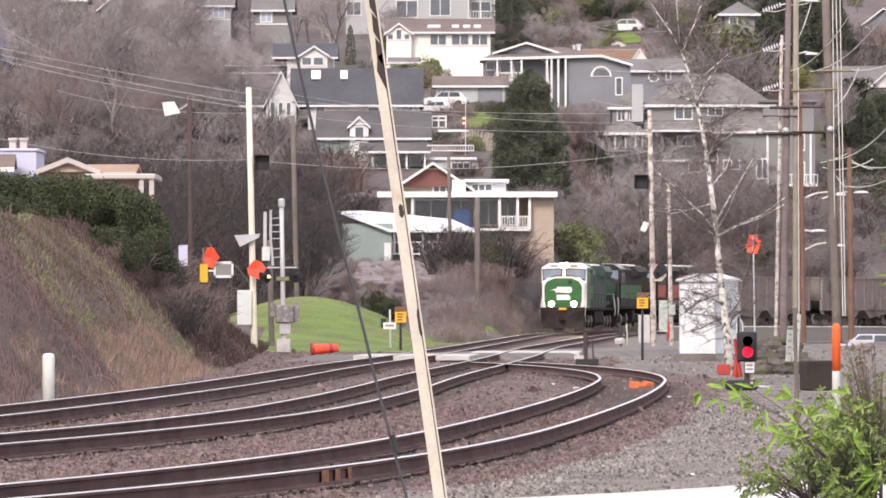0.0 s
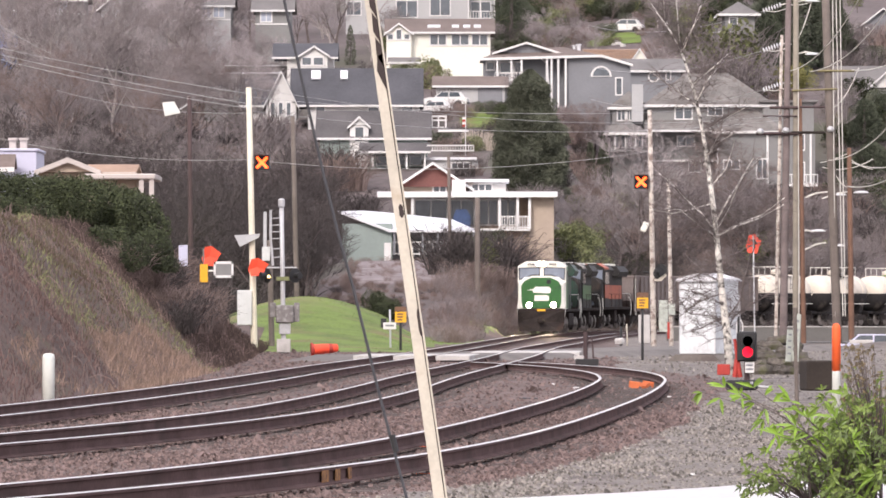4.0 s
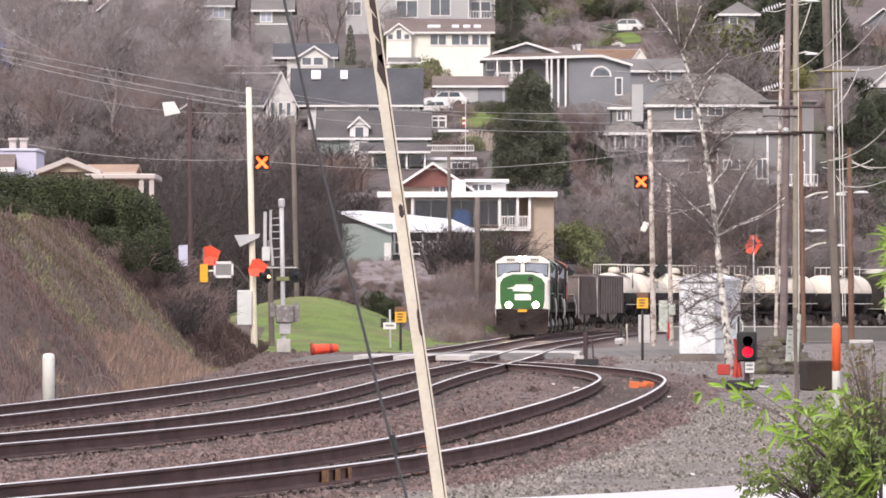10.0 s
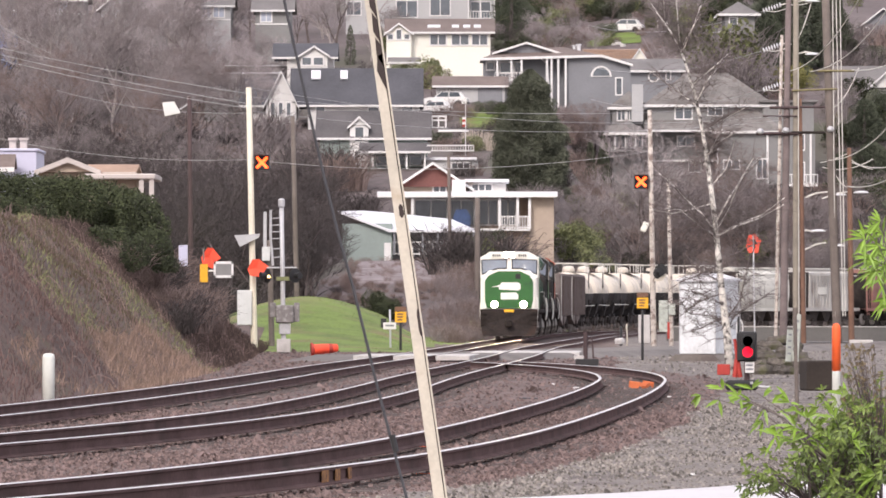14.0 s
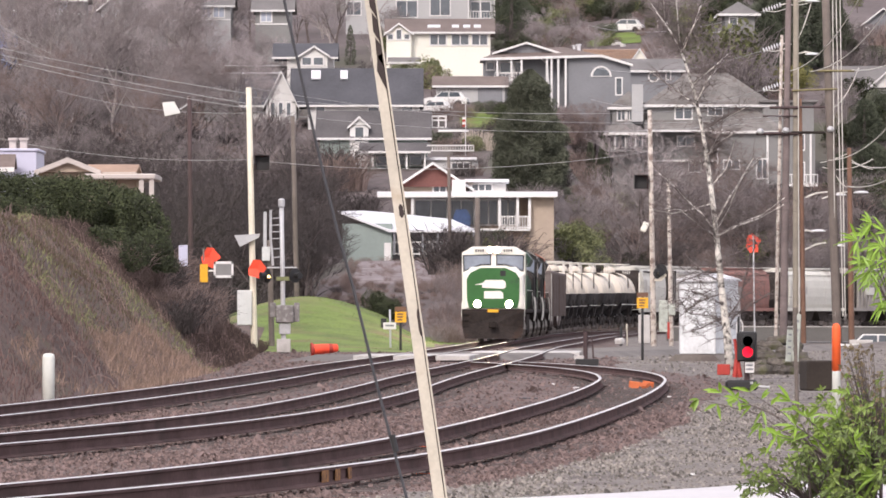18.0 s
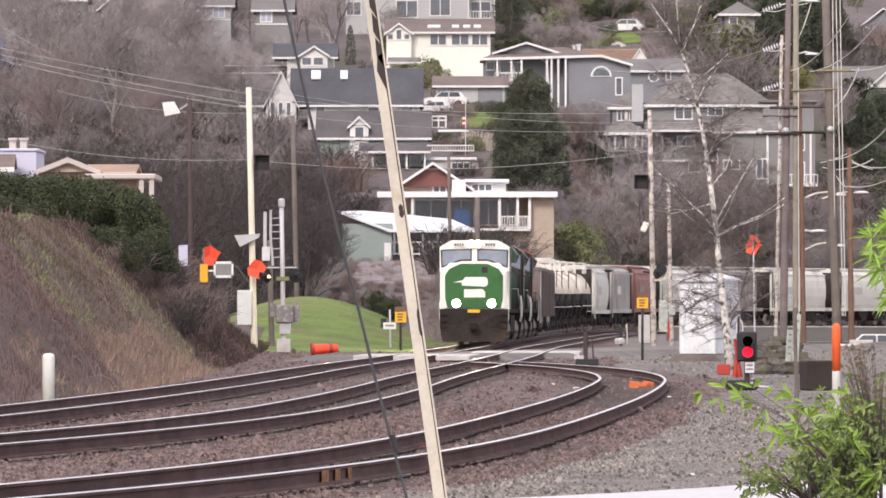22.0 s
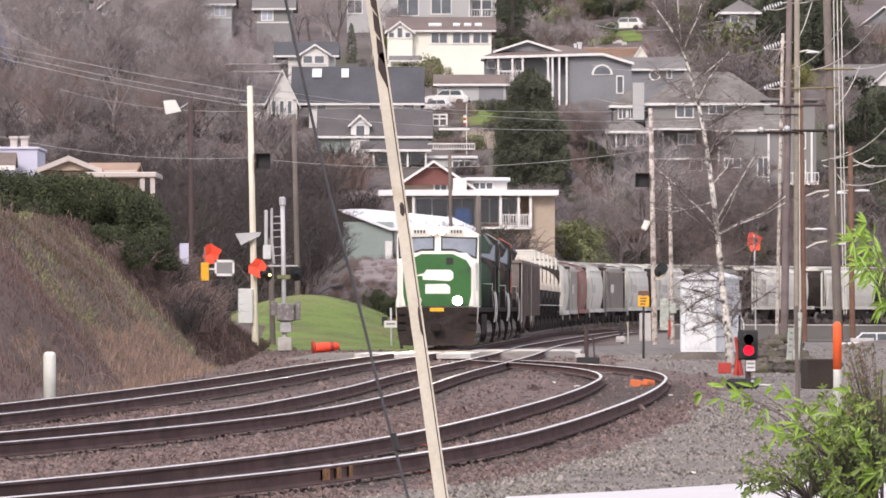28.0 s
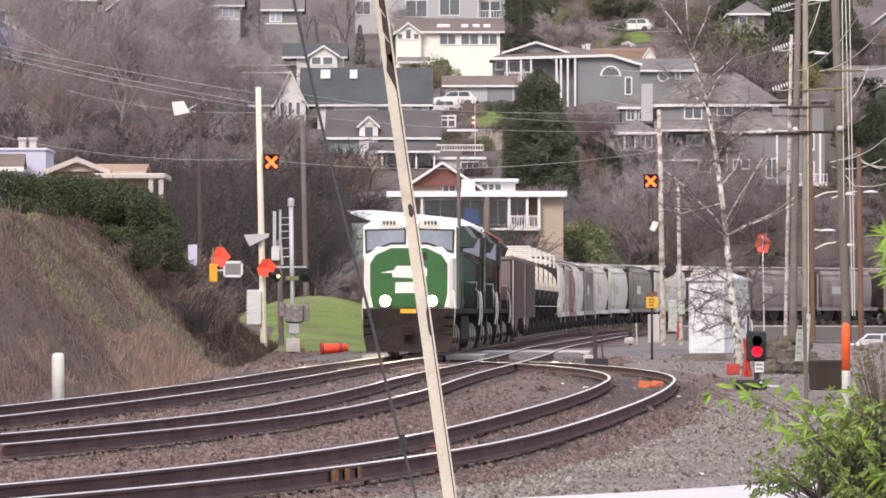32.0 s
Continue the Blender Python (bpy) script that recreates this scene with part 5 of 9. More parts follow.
# porch wing
walls(s.h, s.x(1084), s.x(1140), -3.2, 0.5, s.z(300), s.z(238), "siding_stone")
hip_roof(s.h, s.x(1074), s.x(1142), -5.5, 0.5, s.z(238), 1.3, 0.3, "roof_shingle")
for u in (1086, 1104, 1122):
    post(s, u, 239, 268, -5.3, 0.13)
for a, b in ((1087, 1093), (1098, 1104), (1110, 1116), (1121, 1134)):
    win(s, a, b, 243, 262, -3.2, 0)
part("deck", Mesh().box(s.x(1078), s.x(1142), -5.6, -3.2, s.z(271), s.z(268)), "siding_stone", s.h, "porch floor")
win(s, 1404, 1420, 290, 320, -2.5, 1)

# houses at the right and top
s = Site("house with grey roof and bright white gable", 1470, 165, 650)
walls(s.h, s.x(1480), s.x(1640), 0, 8, s.z(190), s.z(155), "siding_lightgrey")
gable_roof(s.h, s.x(1480), s.x(1640), 0, 8, s.z(155), 2.4, "x", 0.5, "roof_grey", gable="siding_white")
gable_roof(s.h, s.x(1538), s.x(1606), -1.5, 3, s.z(156), 1.9, "y", 0.4, "roof_grey", gable="siding_white")
s = Site("grey gabled house among evergreens", 1520, 70, 720)
walls(s.h, s.x(1526), s.x(1600), 0, 8, s.z(120), s.z(45), "siding_grey")
gable_roof(s.h, s.x(1526), s.x(1600), 0, 8, s.z(45), 2.0, "y", 0.4, "roof_grey", gable="siding_grey")
win(s, 1530, 1538, 50, 60, 0, 0)
gable_roof(s.h, s.x(1500), s.x(1540), -8, -3, s.z(115), 2.2, "y", 0.4, "roof_grey", gable="siding_white")
walls(s.h, s.x(1500), s.x(1540), -8, -3, s.z(150), s.z(115), "siding_lightgrey")
s = Site("low grey hillside house with wide pale eaves", 1270, 60, 668)
walls(s.h, s.x(1284), s.x(1336), 0, 8, s.z(95), s.z(26), "siding_stone")
hip_roof(s.h, s.x(1280), s.x(1336), 0, 8, s.z(25), 1.5, 0.6, "roof_grey")
flat_roof(s.h, s.x(1246), s.x(1306), -3, 0, s.z(60), 0.2, "roof_white", 0.1)
part("roof", Mesh().prism([(-3.1, s.z(58)), (0, s.z(49)), (0, s.z(58))], "x", s.x(1246), s.x(1308)), "roof_slate", s.h, "lean-to slate roof")
walls(s.h, s.x(1250), s.x(1302), -2.6, 0, s.z(95), s.z(60.5), "siding_stone")
win(s, 1292, 1304, 32, 46, 0, 0)

# pale cottage among the trees of the west slope
s = Site("small pale cottage with white roof edge among bare trees", 400, 128, 560)
walls(s.h, s.x(356), s.x(488), 8, 14, s.z(175), s.z(125), "siding_stone")
flat_roof(s.h, s.x(352), s.x(490), 8, 14, s.z(125), 0.3, "roof_white", 0.14)
win(s, 384, 402, 134, 152, 8, 1)
win(s, 414, 428, 134, 152, 8, 1)

for u, v, w, lab, wins in ((178, 50, 74, "siding_lightgrey", ((206, 222),)), (256, 46, 62, "siding_stone", ((260, 272), (284, 298))), (354, 44, 54, "siding_lightgrey", ((356, 372), (378, 396))), (452, 52, 62, "siding_stone", ((462, 480),)),
                           (-34, 52, 56, "siding_blue", ((-6, 8),)), (98, 34, 50, "siding_stone", ((104, 118),))):
    s = Site("house with pale window frames half hidden by bare trees", u, v, 652)
    walls(s.h, s.x(u), s.x(u + w), 0, 8, s.z(v + 40), s.z(v - 36), lab)
    gable_roof(s.h, s.x(u), s.x(u + w), 0, 8, s.z(v - 36), 1.9, "y" if w > 70 else "x", 0.5, "roof_grey", gable=lab)
    for a, b in wins:
        win(s, a, b, v - 30, v - 14, 0, 1, "pane_sky")
    part("trim_board", Mesh().box(s.x(u), s.x(u + w), -0.06, -0.003, s.z(v - 8), s.z(v - 10.5)), "white", s.h, "white trim board")

# houses behind the hedge
s = Site("lilac-white house end with two chimneys", 0, 320, 250)
walls(s.h, s.x(-30), s.x(64), 0, 5, s.z(400), s.z(268), "siding_lilac")
flat_roof(s.h, s.x(-30), s.x(64), 0, 5, s.z(268), 0.08, "siding_lilac", 0.12)
gable_roof(s.h, s.x(-40), s.x(26), -1.5, 0, s.z(300), 0.5, "x", 0.1, "roof_brown")
for u in (19, 38):
    part("chimney", Mesh().box(s.x(u - 6), s.x(u + 6), 1, 1.4, s.z(268), s.z(247)).box(s.x(u - 8), s.x(u + 8), 0.9, 1.5, s.z(247), s.z(243)), "cream_dull", s.h, "cream chimney")
s = Site("low cream house with pale roof and porch columns", 70, 340, 240)
gable_roof(s.h, s.x(70), s.x(170), 0, 6, s.z(305), 0.45, "y", 0.2, "roof_tan", trim="cream_dull", gable="siding_beige")
walls(s.h, s.x(75), s.x(240), 0.3, 6, s.z(400), s.z(306), "siding_beige")
part("roof", Mesh().box(s.x(150), s.x(276), -0.6, 5, s.z(318), s.z(308), 0.04), "cream_dull", s.h, "cream porch roof edge")
gable_roof(s.h, s.x(155), s.x(230), 1, 6, s.z(308), 0.35, "x", 0.2, "roof_tan", trim="cream_dull")
for u in (251, 269):
    part("column", Mesh().box(s.x(u - 4), s.x(u + 4), -0.5, -0.3, s.z(400), s.z(318)), "cream_dull", s.h, "cream porch column")
# ---------- trees and plants ----------
rng = random.Random(5)


def bare_tree(seed, height, spread_k, depth=5, trunk_r=0.2, upright=0.35):
    """Two meshes: trunk with limbs, and the haze of fine twigs."""
    r = random.Random(seed)
    wood, twig = Mesh(), Mesh()

    def grow(p, d, length, rad, level):
        segs = 3 if level < 3 else 2
        pts, rads = [p.copy()], [rad]
        for k in range(segs):
            d = (d + Vector((r.uniform(-1, 1), r.uniform(-1, 1), r.uniform(-0.5, 0.8) * upright * 2)) * 0.2).normalized()
            p = p + d * length / segs
            pts.append(p.copy())
            rads.append(rad * (1 - 0.45 * (k + 1) / segs))
        (wood if level < 3 else twig).tube(pts, rads, 6 if level < 2 else 3, False)
        if level >= depth:
            return
        n = 3 if level == 0 else r.choice((3, 4, 4))
        for k in range(n + (3 if level == 0 else 0)):
            t = r.uniform(0.35, 1.0) if k else 1.0
            i = min(segs - 1, int(t * segs))
            q = pts[i].lerp(pts[i + 1], t * segs - i)
            a = r.uniform(0, 2 * math.pi)
            side = Vector((math.cos(a), math.sin(a), 0))
            nd = (d * (1 - 0.25 * spread_k) + side * r.uniform(0.45, 0.95) * spread_k + Vector((0, 0, upright * r.uniform(0, 0.8)))).normalized()
            grow(q, nd, length * r.uniform(0.52, 0.74), max(0.008, rads[i] * r.uniform(0.45, 0.62)), level + 1)
    grow(Vector((0, 0, -0.3)), Vector((r.uniform(-0.08, 0.08), r.uniform(-0.08, 0.08), 1)), height * 0.38, trunk_r, 0)
    return wood, twig


BARE = []
# The palest twigs have distance haze painted into their colour.
for key, args in dict(bark_pale=dict(color=(0.36, 0.32, 0.30), rough=0.9, vary=0.25), twig_dark=dict(color=(0.066, 0.055, 0.053), rough=0.95, vary=0.25, scale=0.4, fine=6.0, island=0.3),
                      twig_hazed=dict(color=(0.36, 0.315, 0.315), rough=0.95, vary=0.2, scale=0.4, fine=6.0, island=0.25), twig_red=dict(color=(0.2, 0.148, 0.132), rough=0.95, vary=0.25, scale=0.4, fine=6.0, island=0.3)).items():
    MAT[key] = material(key, **args)
for seed, hgt, spr, wm, tm, lab in ((11, 11, 1.0, "bark", "twig", "leafless brown deciduous tree with fine twigs"), (12, 13, 0.8, "bark_pale", "twig", "leafless tree with pale grey trunk and limbs"),
                                    (13, 9, 1.15, "bark", "twig_dark", "dark leafless tree with spreading limbs"), (14, 12, 0.9, "bark", "twig_red", "leafless tree with reddish brown twigs"),
                                    (15, 12, 1.05, "bark", "twig", "leafless brown tree with a broad crown"), (16, 10, 0.9, "bark", "twig_dark", "dark leafless tree in the thicket"),
                                    (17, 12, 1.0, "bark_pale", "twig_hazed", "pale grey leafless alder with hazy twigs"), (18, 13, 0.85, "bark", "twig_hazed", "tall pale leafless tree")):
    wood, twig = bare_tree(seed, hgt, spr, 6, 0.17)
    tr = thing("bare_tree", lab, "tree", group="bare trees")
    part("trunk", wood, wm, tr, "trunk and limbs")
    tagged(part("twig_crown", twig, tm, tr, "haze of fine bare twigs"), kind="stuff")
    BARE.append(tr)


def plant(model, x, y, scale, used={}):
    if not beside_line(x, y, scale * (2.6 if model.name.startswith("brush") else 1.5)):
        return None
    m = Matrix.Translation((x, y, ground_z(x, y) - 0.05)) @ pose(0, 0, 0, 0, 0, rng.uniform(0, 360))
    if 585 < 784 + x / y * LENS < 800 and 290 < y < 428:
        return None  # open ground before the garage
    if model.name not in used:
        used[model.name] = 1
        model.matrix_basis = m
        ob = model
    else:
        ob = copy_thing(model, m)
    ob.scale = (scale,) * 3
    return ob


def bush_mesh(seed, n, rx, rz, mat_leaf, leaf, flat=0.0):
    r = random.Random(seed)
    m = Mesh()
    lobes = [(Vector((r.uniform(-0.6, 0.6) * rx, r.uniform(-0.6, 0.6) * rx, rz * r.uniform(0.35, 0.75))), r.uniform(0.35, 0.6)) for _ in range(9)]
    for _ in range(n):
        c, k = r.choice(lobes)
        d = Vector((r.gauss(0, 1), r.gauss(0, 1), r.gauss(0, 1))).normalized()
        p = c + Vector((d.x * rx * k, d.y * rx * k, d.z * rz * k)) * r.uniform(0.75, 1.05)
        if p.z < 0:
            p.z = r.uniform(0, 0.2) * rz
        a = Vector((r.gauss(0, 1), r.gauss(0, 1), r.gauss(0, 1))).normalized()
        b = a.orthogonal().normalized()
        s = leaf * r.uniform(0.6, 1.4)
        m.add([p - a * s, p + b * s * 0.5 + d * s * 0.15, p + a * s, p - b * s * 0.5], [(0, 1, 2, 3)])
    return m


def brush_mesh(seed, n, rx, rz):
    """A tangle of arching bare stems."""
    r = random.Random(seed)
    m = Mesh()
    for _ in range(n):
        a = r.uniform(0, 2 * math.pi)
        o = Vector((r.uniform(-0.5, 0.5) * rx, r.uniform(-0.5, 0.5) * rx, 0))
        out = Vector((math.cos(a), math.sin(a), 0)) * rx * r.uniform(0.2, 0.8)
        h = rz * r.uniform(0.4, 1.1)
        pts = [o, o + out * 0.35 + Vector((0, 0, h * 0.65)), o + out * 0.75 + Vector((r.uniform(-0.2, 0.2), 0, h)), o + out * 1.1 + Vector((r.uniform(-0.3, 0.3), r.uniform(-0.3, 0.3), h * r.uniform(0.7, 1.2)))]
        w = r.uniform(0.012, 0.03)
        m.tube(pts, [w, w * 0.8, w * 0.6, w * 0.3], 3, False)
    return m


MAT["pampas"] = material("pampas", color=(0.46, 0.40, 0.34), rough=0.9, vary=0.3, scale=0.5, fine=6.0, island=0.3)
MAT["shrub_gold"] = material("shrub_gold", color=(0.20, 0.19, 0.055), rough=0.8, vary=0.3, scale=0.5, fine=6.0, island=0.5)
SHRUBS = []
for seed, mat, lab in ((21, "shrub", "olive-green evergreen shrub on the slope"), (22, "hedge_leaf", "dark green evergreen shrub beside houses"), (23, "conifer", "very dark dense evergreen garden bush"), (24, "shrub_gold", "rounded yellow-green garden shrub")):
    sh = solid("shrub", bush_mesh(seed, 2600, 1.6, 2.2, mat, 0.1), mat, lab, "shrub", group="evergreen shrubs")
    SHRUBS.append(sh)
BRUSH = []
for seed, bm in ((31, "twig"), (32, "twig_dark"), (33, "twig_red")):
    b = solid("brush_thicket", brush_mesh(seed, 340, 2.2, 1.9), bm, "tangled thicket of bare brown stems", "thicket", group="bare thickets")
    BRUSH.append(b)


BROAD = ((0, 0.2, 0.44, 0.58, 0.68, 0.76, 0.86, 0.94, 1.0), (0.9, 0.92, 0.84, 0.76, 0.56, 0.52, 0.46, 0.28, 0.06))
CONE = ((0, 0.2, 0.45, 0.65, 0.82, 0.94, 1.0), (0.85, 1.0, 0.92, 0.7, 0.5, 0.3, 0.08))


def conifer(seed, h, rad, label, u, v, d, n=5200, mat="conifer", shape=CONE):
    r = random.Random(seed)
    d2 = rest(u, v, d)
    h, rad = h * d2 / d, rad * d2 / d
    p0 = at(u, v, d2)
    t = thing("conifer", label, "tree", Matrix.Translation(p0), group="conifers")
    part("trunk", Mesh().tube([(0, 0, -1.5), (0, 0, h * 0.5), (0, 0, h * 0.95)], [rad * 0.1, rad * 0.06, 0.02], 7), "bark", t)
    m = Mesh()
    for _ in range(n):
        f = r.random() ** 1.15
        a = r.uniform(0, 2 * math.pi)
        lump = 0.82 + 0.3 * noise.noise((math.cos(a) * 1.7, math.sin(a) * 1.7, f * 5 + seed)) + 0.16 * noise.noise((math.cos(a) * 5, math.sin(a) * 5, f * 14 + seed))
        prof = float(np.interp(f, *shape))
        rr = rad * prof * lump * (0.55 + 0.45 * math.sqrt(r.random()) + max(0.0, r.gauss(0, 0.05)))
        c = Vector((math.cos(a) * rr, math.sin(a) * rr, f * h + 0.1))
        o = (Vector((math.cos(a), math.sin(a), r.uniform(-0.35, 0.35))) + Vector((r.gauss(0, 0.7), r.gauss(0, 0.7), r.gauss(0, 0.7)))).normalized()
        b = o.orthogonal().normalized()
        s = r.uniform(0.06, 0.13) if n > 60000 else max(r.uniform(0.08, 0.14), min(0.3, rad * r.uniform(0.022, 0.05)))
        m.add([c - o * s, c + b * s * 0.4 + Vector((0, 0, s * 0.3)), c + o * s * 1.2 - Vector((0, 0, s * 0.35)), c - b * s * 0.4], [(0, 1, 2, 3)])
    part("crown", m, mat, t, "dense dark needles")
    return t


conifer(41, 10.2, 3.75, "large dark broad conifer beside the houses", 938, 346, 486, 90000, "conifer", BROAD)
conifer(42, 4.0, 0.5, "small slim dark conifer", 1045, 340, 470, 9000)
conifer(43, 4.6, 0.55, "small slim dark conifer", 1068, 340, 470, 12000)
conifer(44, 4.4, 0.7, "slim conifer among bare trees", 620, 118, 640, 900)
for seed, h, rad, lab, u, v, d, n in ((45, 9.0, 3.0, "dark conifer on the hilltop", 905, 78, 690, 9000), (46, 10.0, 3.6, "dark evergreen behind the poles", 1388, 140, 640, 14000), (47, 9.0, 4.2, "dark evergreen behind the poles", 1420, 120, 670, 14000),
                                      (48, 4.6, 3.4, "dark evergreen on the slope", 1545, 335, 600, 12000), (49, 4.0, 2.6, "dark evergreen on the slope", 1490, 340, 610, 9000), (50, 8.0, 3.0, "dark evergreen on the hilltop", 1470, 90, 740, 9000),
                                      (52, 8.5, 3.0, "tall dark evergreen above the grey roofs", 1362, 126, 655, 13000), (53, 10.0, 3.2, "tall dark evergreen above the grey roofs", 1372, 96, 690, 13000),
                                      (57, 7.4, 2.1, "dense dark evergreen beside the low house", 1332, 138, 640, 14000), (58, 7.0, 2.0, "dense dark evergreen beside the low house", 1366, 142, 636, 13000), (59, 4.6, 1.6, "dense dark evergreen beside the low house", 1310, 140, 634, 9000),
                                      (54, 4.0, 2.4, "clipped dark evergreen beside the hilltop drive", 918, 50, 700, 8000), (55, 5.0, 2.8, "broad dark evergreen beside the poles", 1530, 262, 615, 10000), (56, 4.5, 2.6, "broad dark evergreen beside the poles", 1565, 245, 620, 9000)):
    conifer(seed, h, rad, lab, u, v, d, n, "conifer_dark")


def shrub_at(model, u, v, d, k, used={}):
    d2 = rest(u, v, d)
    k *= d2 / d
    p = at(u, v, d2)
    if not beside_line(p.x, p.y, 1.6 * k):
        return None
    m = Matrix.Translation((p.x, p.y, p.z - 0.1)) @ pose(0, 0, 0, 0, 0, rng.uniform(0, 360))
    ob = model if model.name not in used else copy_thing(model, m)
    used[model.name] = 1
    ob.matrix_basis = m
    ob.scale = (k * rng.uniform(0.9, 1.3), k, k * rng.uniform(0.8, 1.1))
    return ob


for u, v, d, k, i in ((730, 160, 620, 1.1, 0), (770, 158, 622, 1.2, 0), (708, 150, 625, 0.8, 0), (785, 255, 505, 0.5, 1), (708, 195, 575, 0.8, 2), (735, 200, 570, 0.7, 2),
                      (1005, 440, 440, 0.8, 0), (1025, 455, 432, 0.8, 0), (1015, 375, 475, 0.7, 0), (860, 420, 430, 0.9, 1), (880, 205, 570, 0.6, 2), (910, 200, 572, 0.6, 1), (730, 205, 560, 0.7, 2), (1340, 158, 600, 0.8, 3), (1372, 160, 600, 0.9, 3), (1425, 158, 602, 0.9, 3),
                      (1500, 225, 604, 0.8, 3), (900, 70, 680, 1.0, 2), (920, 60, 690, 1.1, 2), (965, 60, 690, 0.9, 0), (1000, 48, 695, 1.1, 0), (1044, 40, 700, 0.9, 1),
                      (1230, 100, 640, 0.9, 1), (1300, 95, 650, 1.1, 2), (1330, 100, 650, 1.2, 1), (1320, 430, 470, 1.1, 1), (1500, 330, 560, 1.2, 2), (1540, 380, 540, 1.2, 1), (1560, 400, 530, 1.1, 2), (1480, 370, 545, 1.0, 1),
                      (1540, 250, 600, 1.5, 1), (1500, 260, 610, 1.3, 2), (1075, 330, 520, 0.8, 1), (840, 270, 500, 0.6, 0), (1050, 440, 450, 0.8, 0)):
    shrub_at(SHRUBS[i], u, v, d, k)

def grow_to(model, u, y, v_top, tall, wide=1.0):
    x = (u - 784) / LENS * y
    g = ground_z(x, y)
    k = (EYE_Z + (548 - v_top) / LENS * y - g) / tall
    if k < 0.15 or not beside_line(x, y, 1.2 * k):
        return
    ob = copy_thing(model, Matrix.Translation((x, y, g - 0.1)) @ pose(0, 0, 0, 0, 0, rng.uniform(0, 360)))
    ob.scale = (k * wide, k * wide, k)


# bare woods on the west slope, thinner between the houses
spots = []
for u, v, d, n in ((60, 420, 330, 8), (200, 400, 340, 8), (330, 430, 350, 9), (430, 430, 360, 7), (545, 440, 370, 5), (100, 330, 430, 9), (280, 320, 430, 9), (420, 320, 440, 7), (570, 350, 440, 6),
                    (80, 240, 530, 9), (250, 230, 530, 9), (390, 240, 530, 7), (70, 160, 640, 9), (240, 150, 640, 9), (380, 160, 640, 6), (620, 90, 690, 4), (120, 90, 720, 7), (320, 90, 720, 7), (500, 90, 720, 4)):
    for _ in range(n):
        x = (u - 784) / LENS * d + rng.uniform(-3.8, 3.8)
        y, sc = d + rng.uniform(-25, 25), rng.uniform(0.8, 1.2)
        bearing = 784 + x / y * LENS
        if 350 < bearing < 780 and y < 600:
            sc = max(0.25, min(sc, (EYE_Z + (548 - (315 if bearing > 455 else 225)) / LENS * y - ground_z(x, y)) / 11))
        spots.append((x, y, sc))
for u, d, k, n in ((1180, 530, 0.6, 5), (1260, 540, 0.6, 4), (1340, 540, 0.6, 4), (1130, 470, 0.35, 2), (1250, 500, 0.45, 5), (1400, 530, 0.5, 4), (1500, 545, 0.5, 3),
                   (1240, 630, 0.6, 4), (1180, 650, 0.6, 3), (1280, 660, 0.6, 3), (980, 700, 0.6, 3), (1020, 690, 0.5, 3), (790, 610, 0.35, 1), (800, 440, 0.3, 3), (860, 415, 0.35, 3), (1170, 720, 0.7, 4), (1490, 620, 0.6, 3), (690, 460, 0.4, 2)):
    for _ in range(n):
        x = (u - 784) / LENS * d + rng.uniform(-2.2, 2.2)
        spots.append((x, d + rng.uniform(-14, 14), k * rng.uniform(0.8, 1.15)))
for k, (x, y, sc) in enumerate(spots):
    # Picked by distance: far trees get twigs coloured pale as if hazed.
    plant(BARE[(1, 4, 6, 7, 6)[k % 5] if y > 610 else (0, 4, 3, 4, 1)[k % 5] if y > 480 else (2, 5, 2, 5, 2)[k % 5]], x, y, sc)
for _ in range(150):
    u = rng.uniform(600, 1600)
    d = rng.uniform(0, 1)
    x = (u - 784) / LENS * 450
    line_y = float(np.interp(x, _lx, _ly, left=300))
    y = line_y + 14 + 95 * d
    if 615 < u < 780 and d < 0.75:
        continue
    plant(BRUSH[rng.randrange(3)], (u - 784) / LENS * y, y, rng.uniform(0.5, 0.8) if 970 < u < 1150 else rng.uniform(0.9, 1.7))
for _ in range(75):
    u = rng.uniform(-20, 660)
    y = rng.uniform(318, 640)
    pick = rng.randrange(3)
    if u > 500 and y < 410:
        continue
    plant(BRUSH[1 if y < 480 and u < 480 else pick], (u - 784) / LENS * y, y, rng.uniform(1.0, 1.8))
for _ in range(55):
    y = rng.uniform(188, 256)
    plant(BRUSH[1 + _ % 2], toe(y) - rng.uniform(0.9, 3.6), y, rng.uniform(0.3, 0.55))

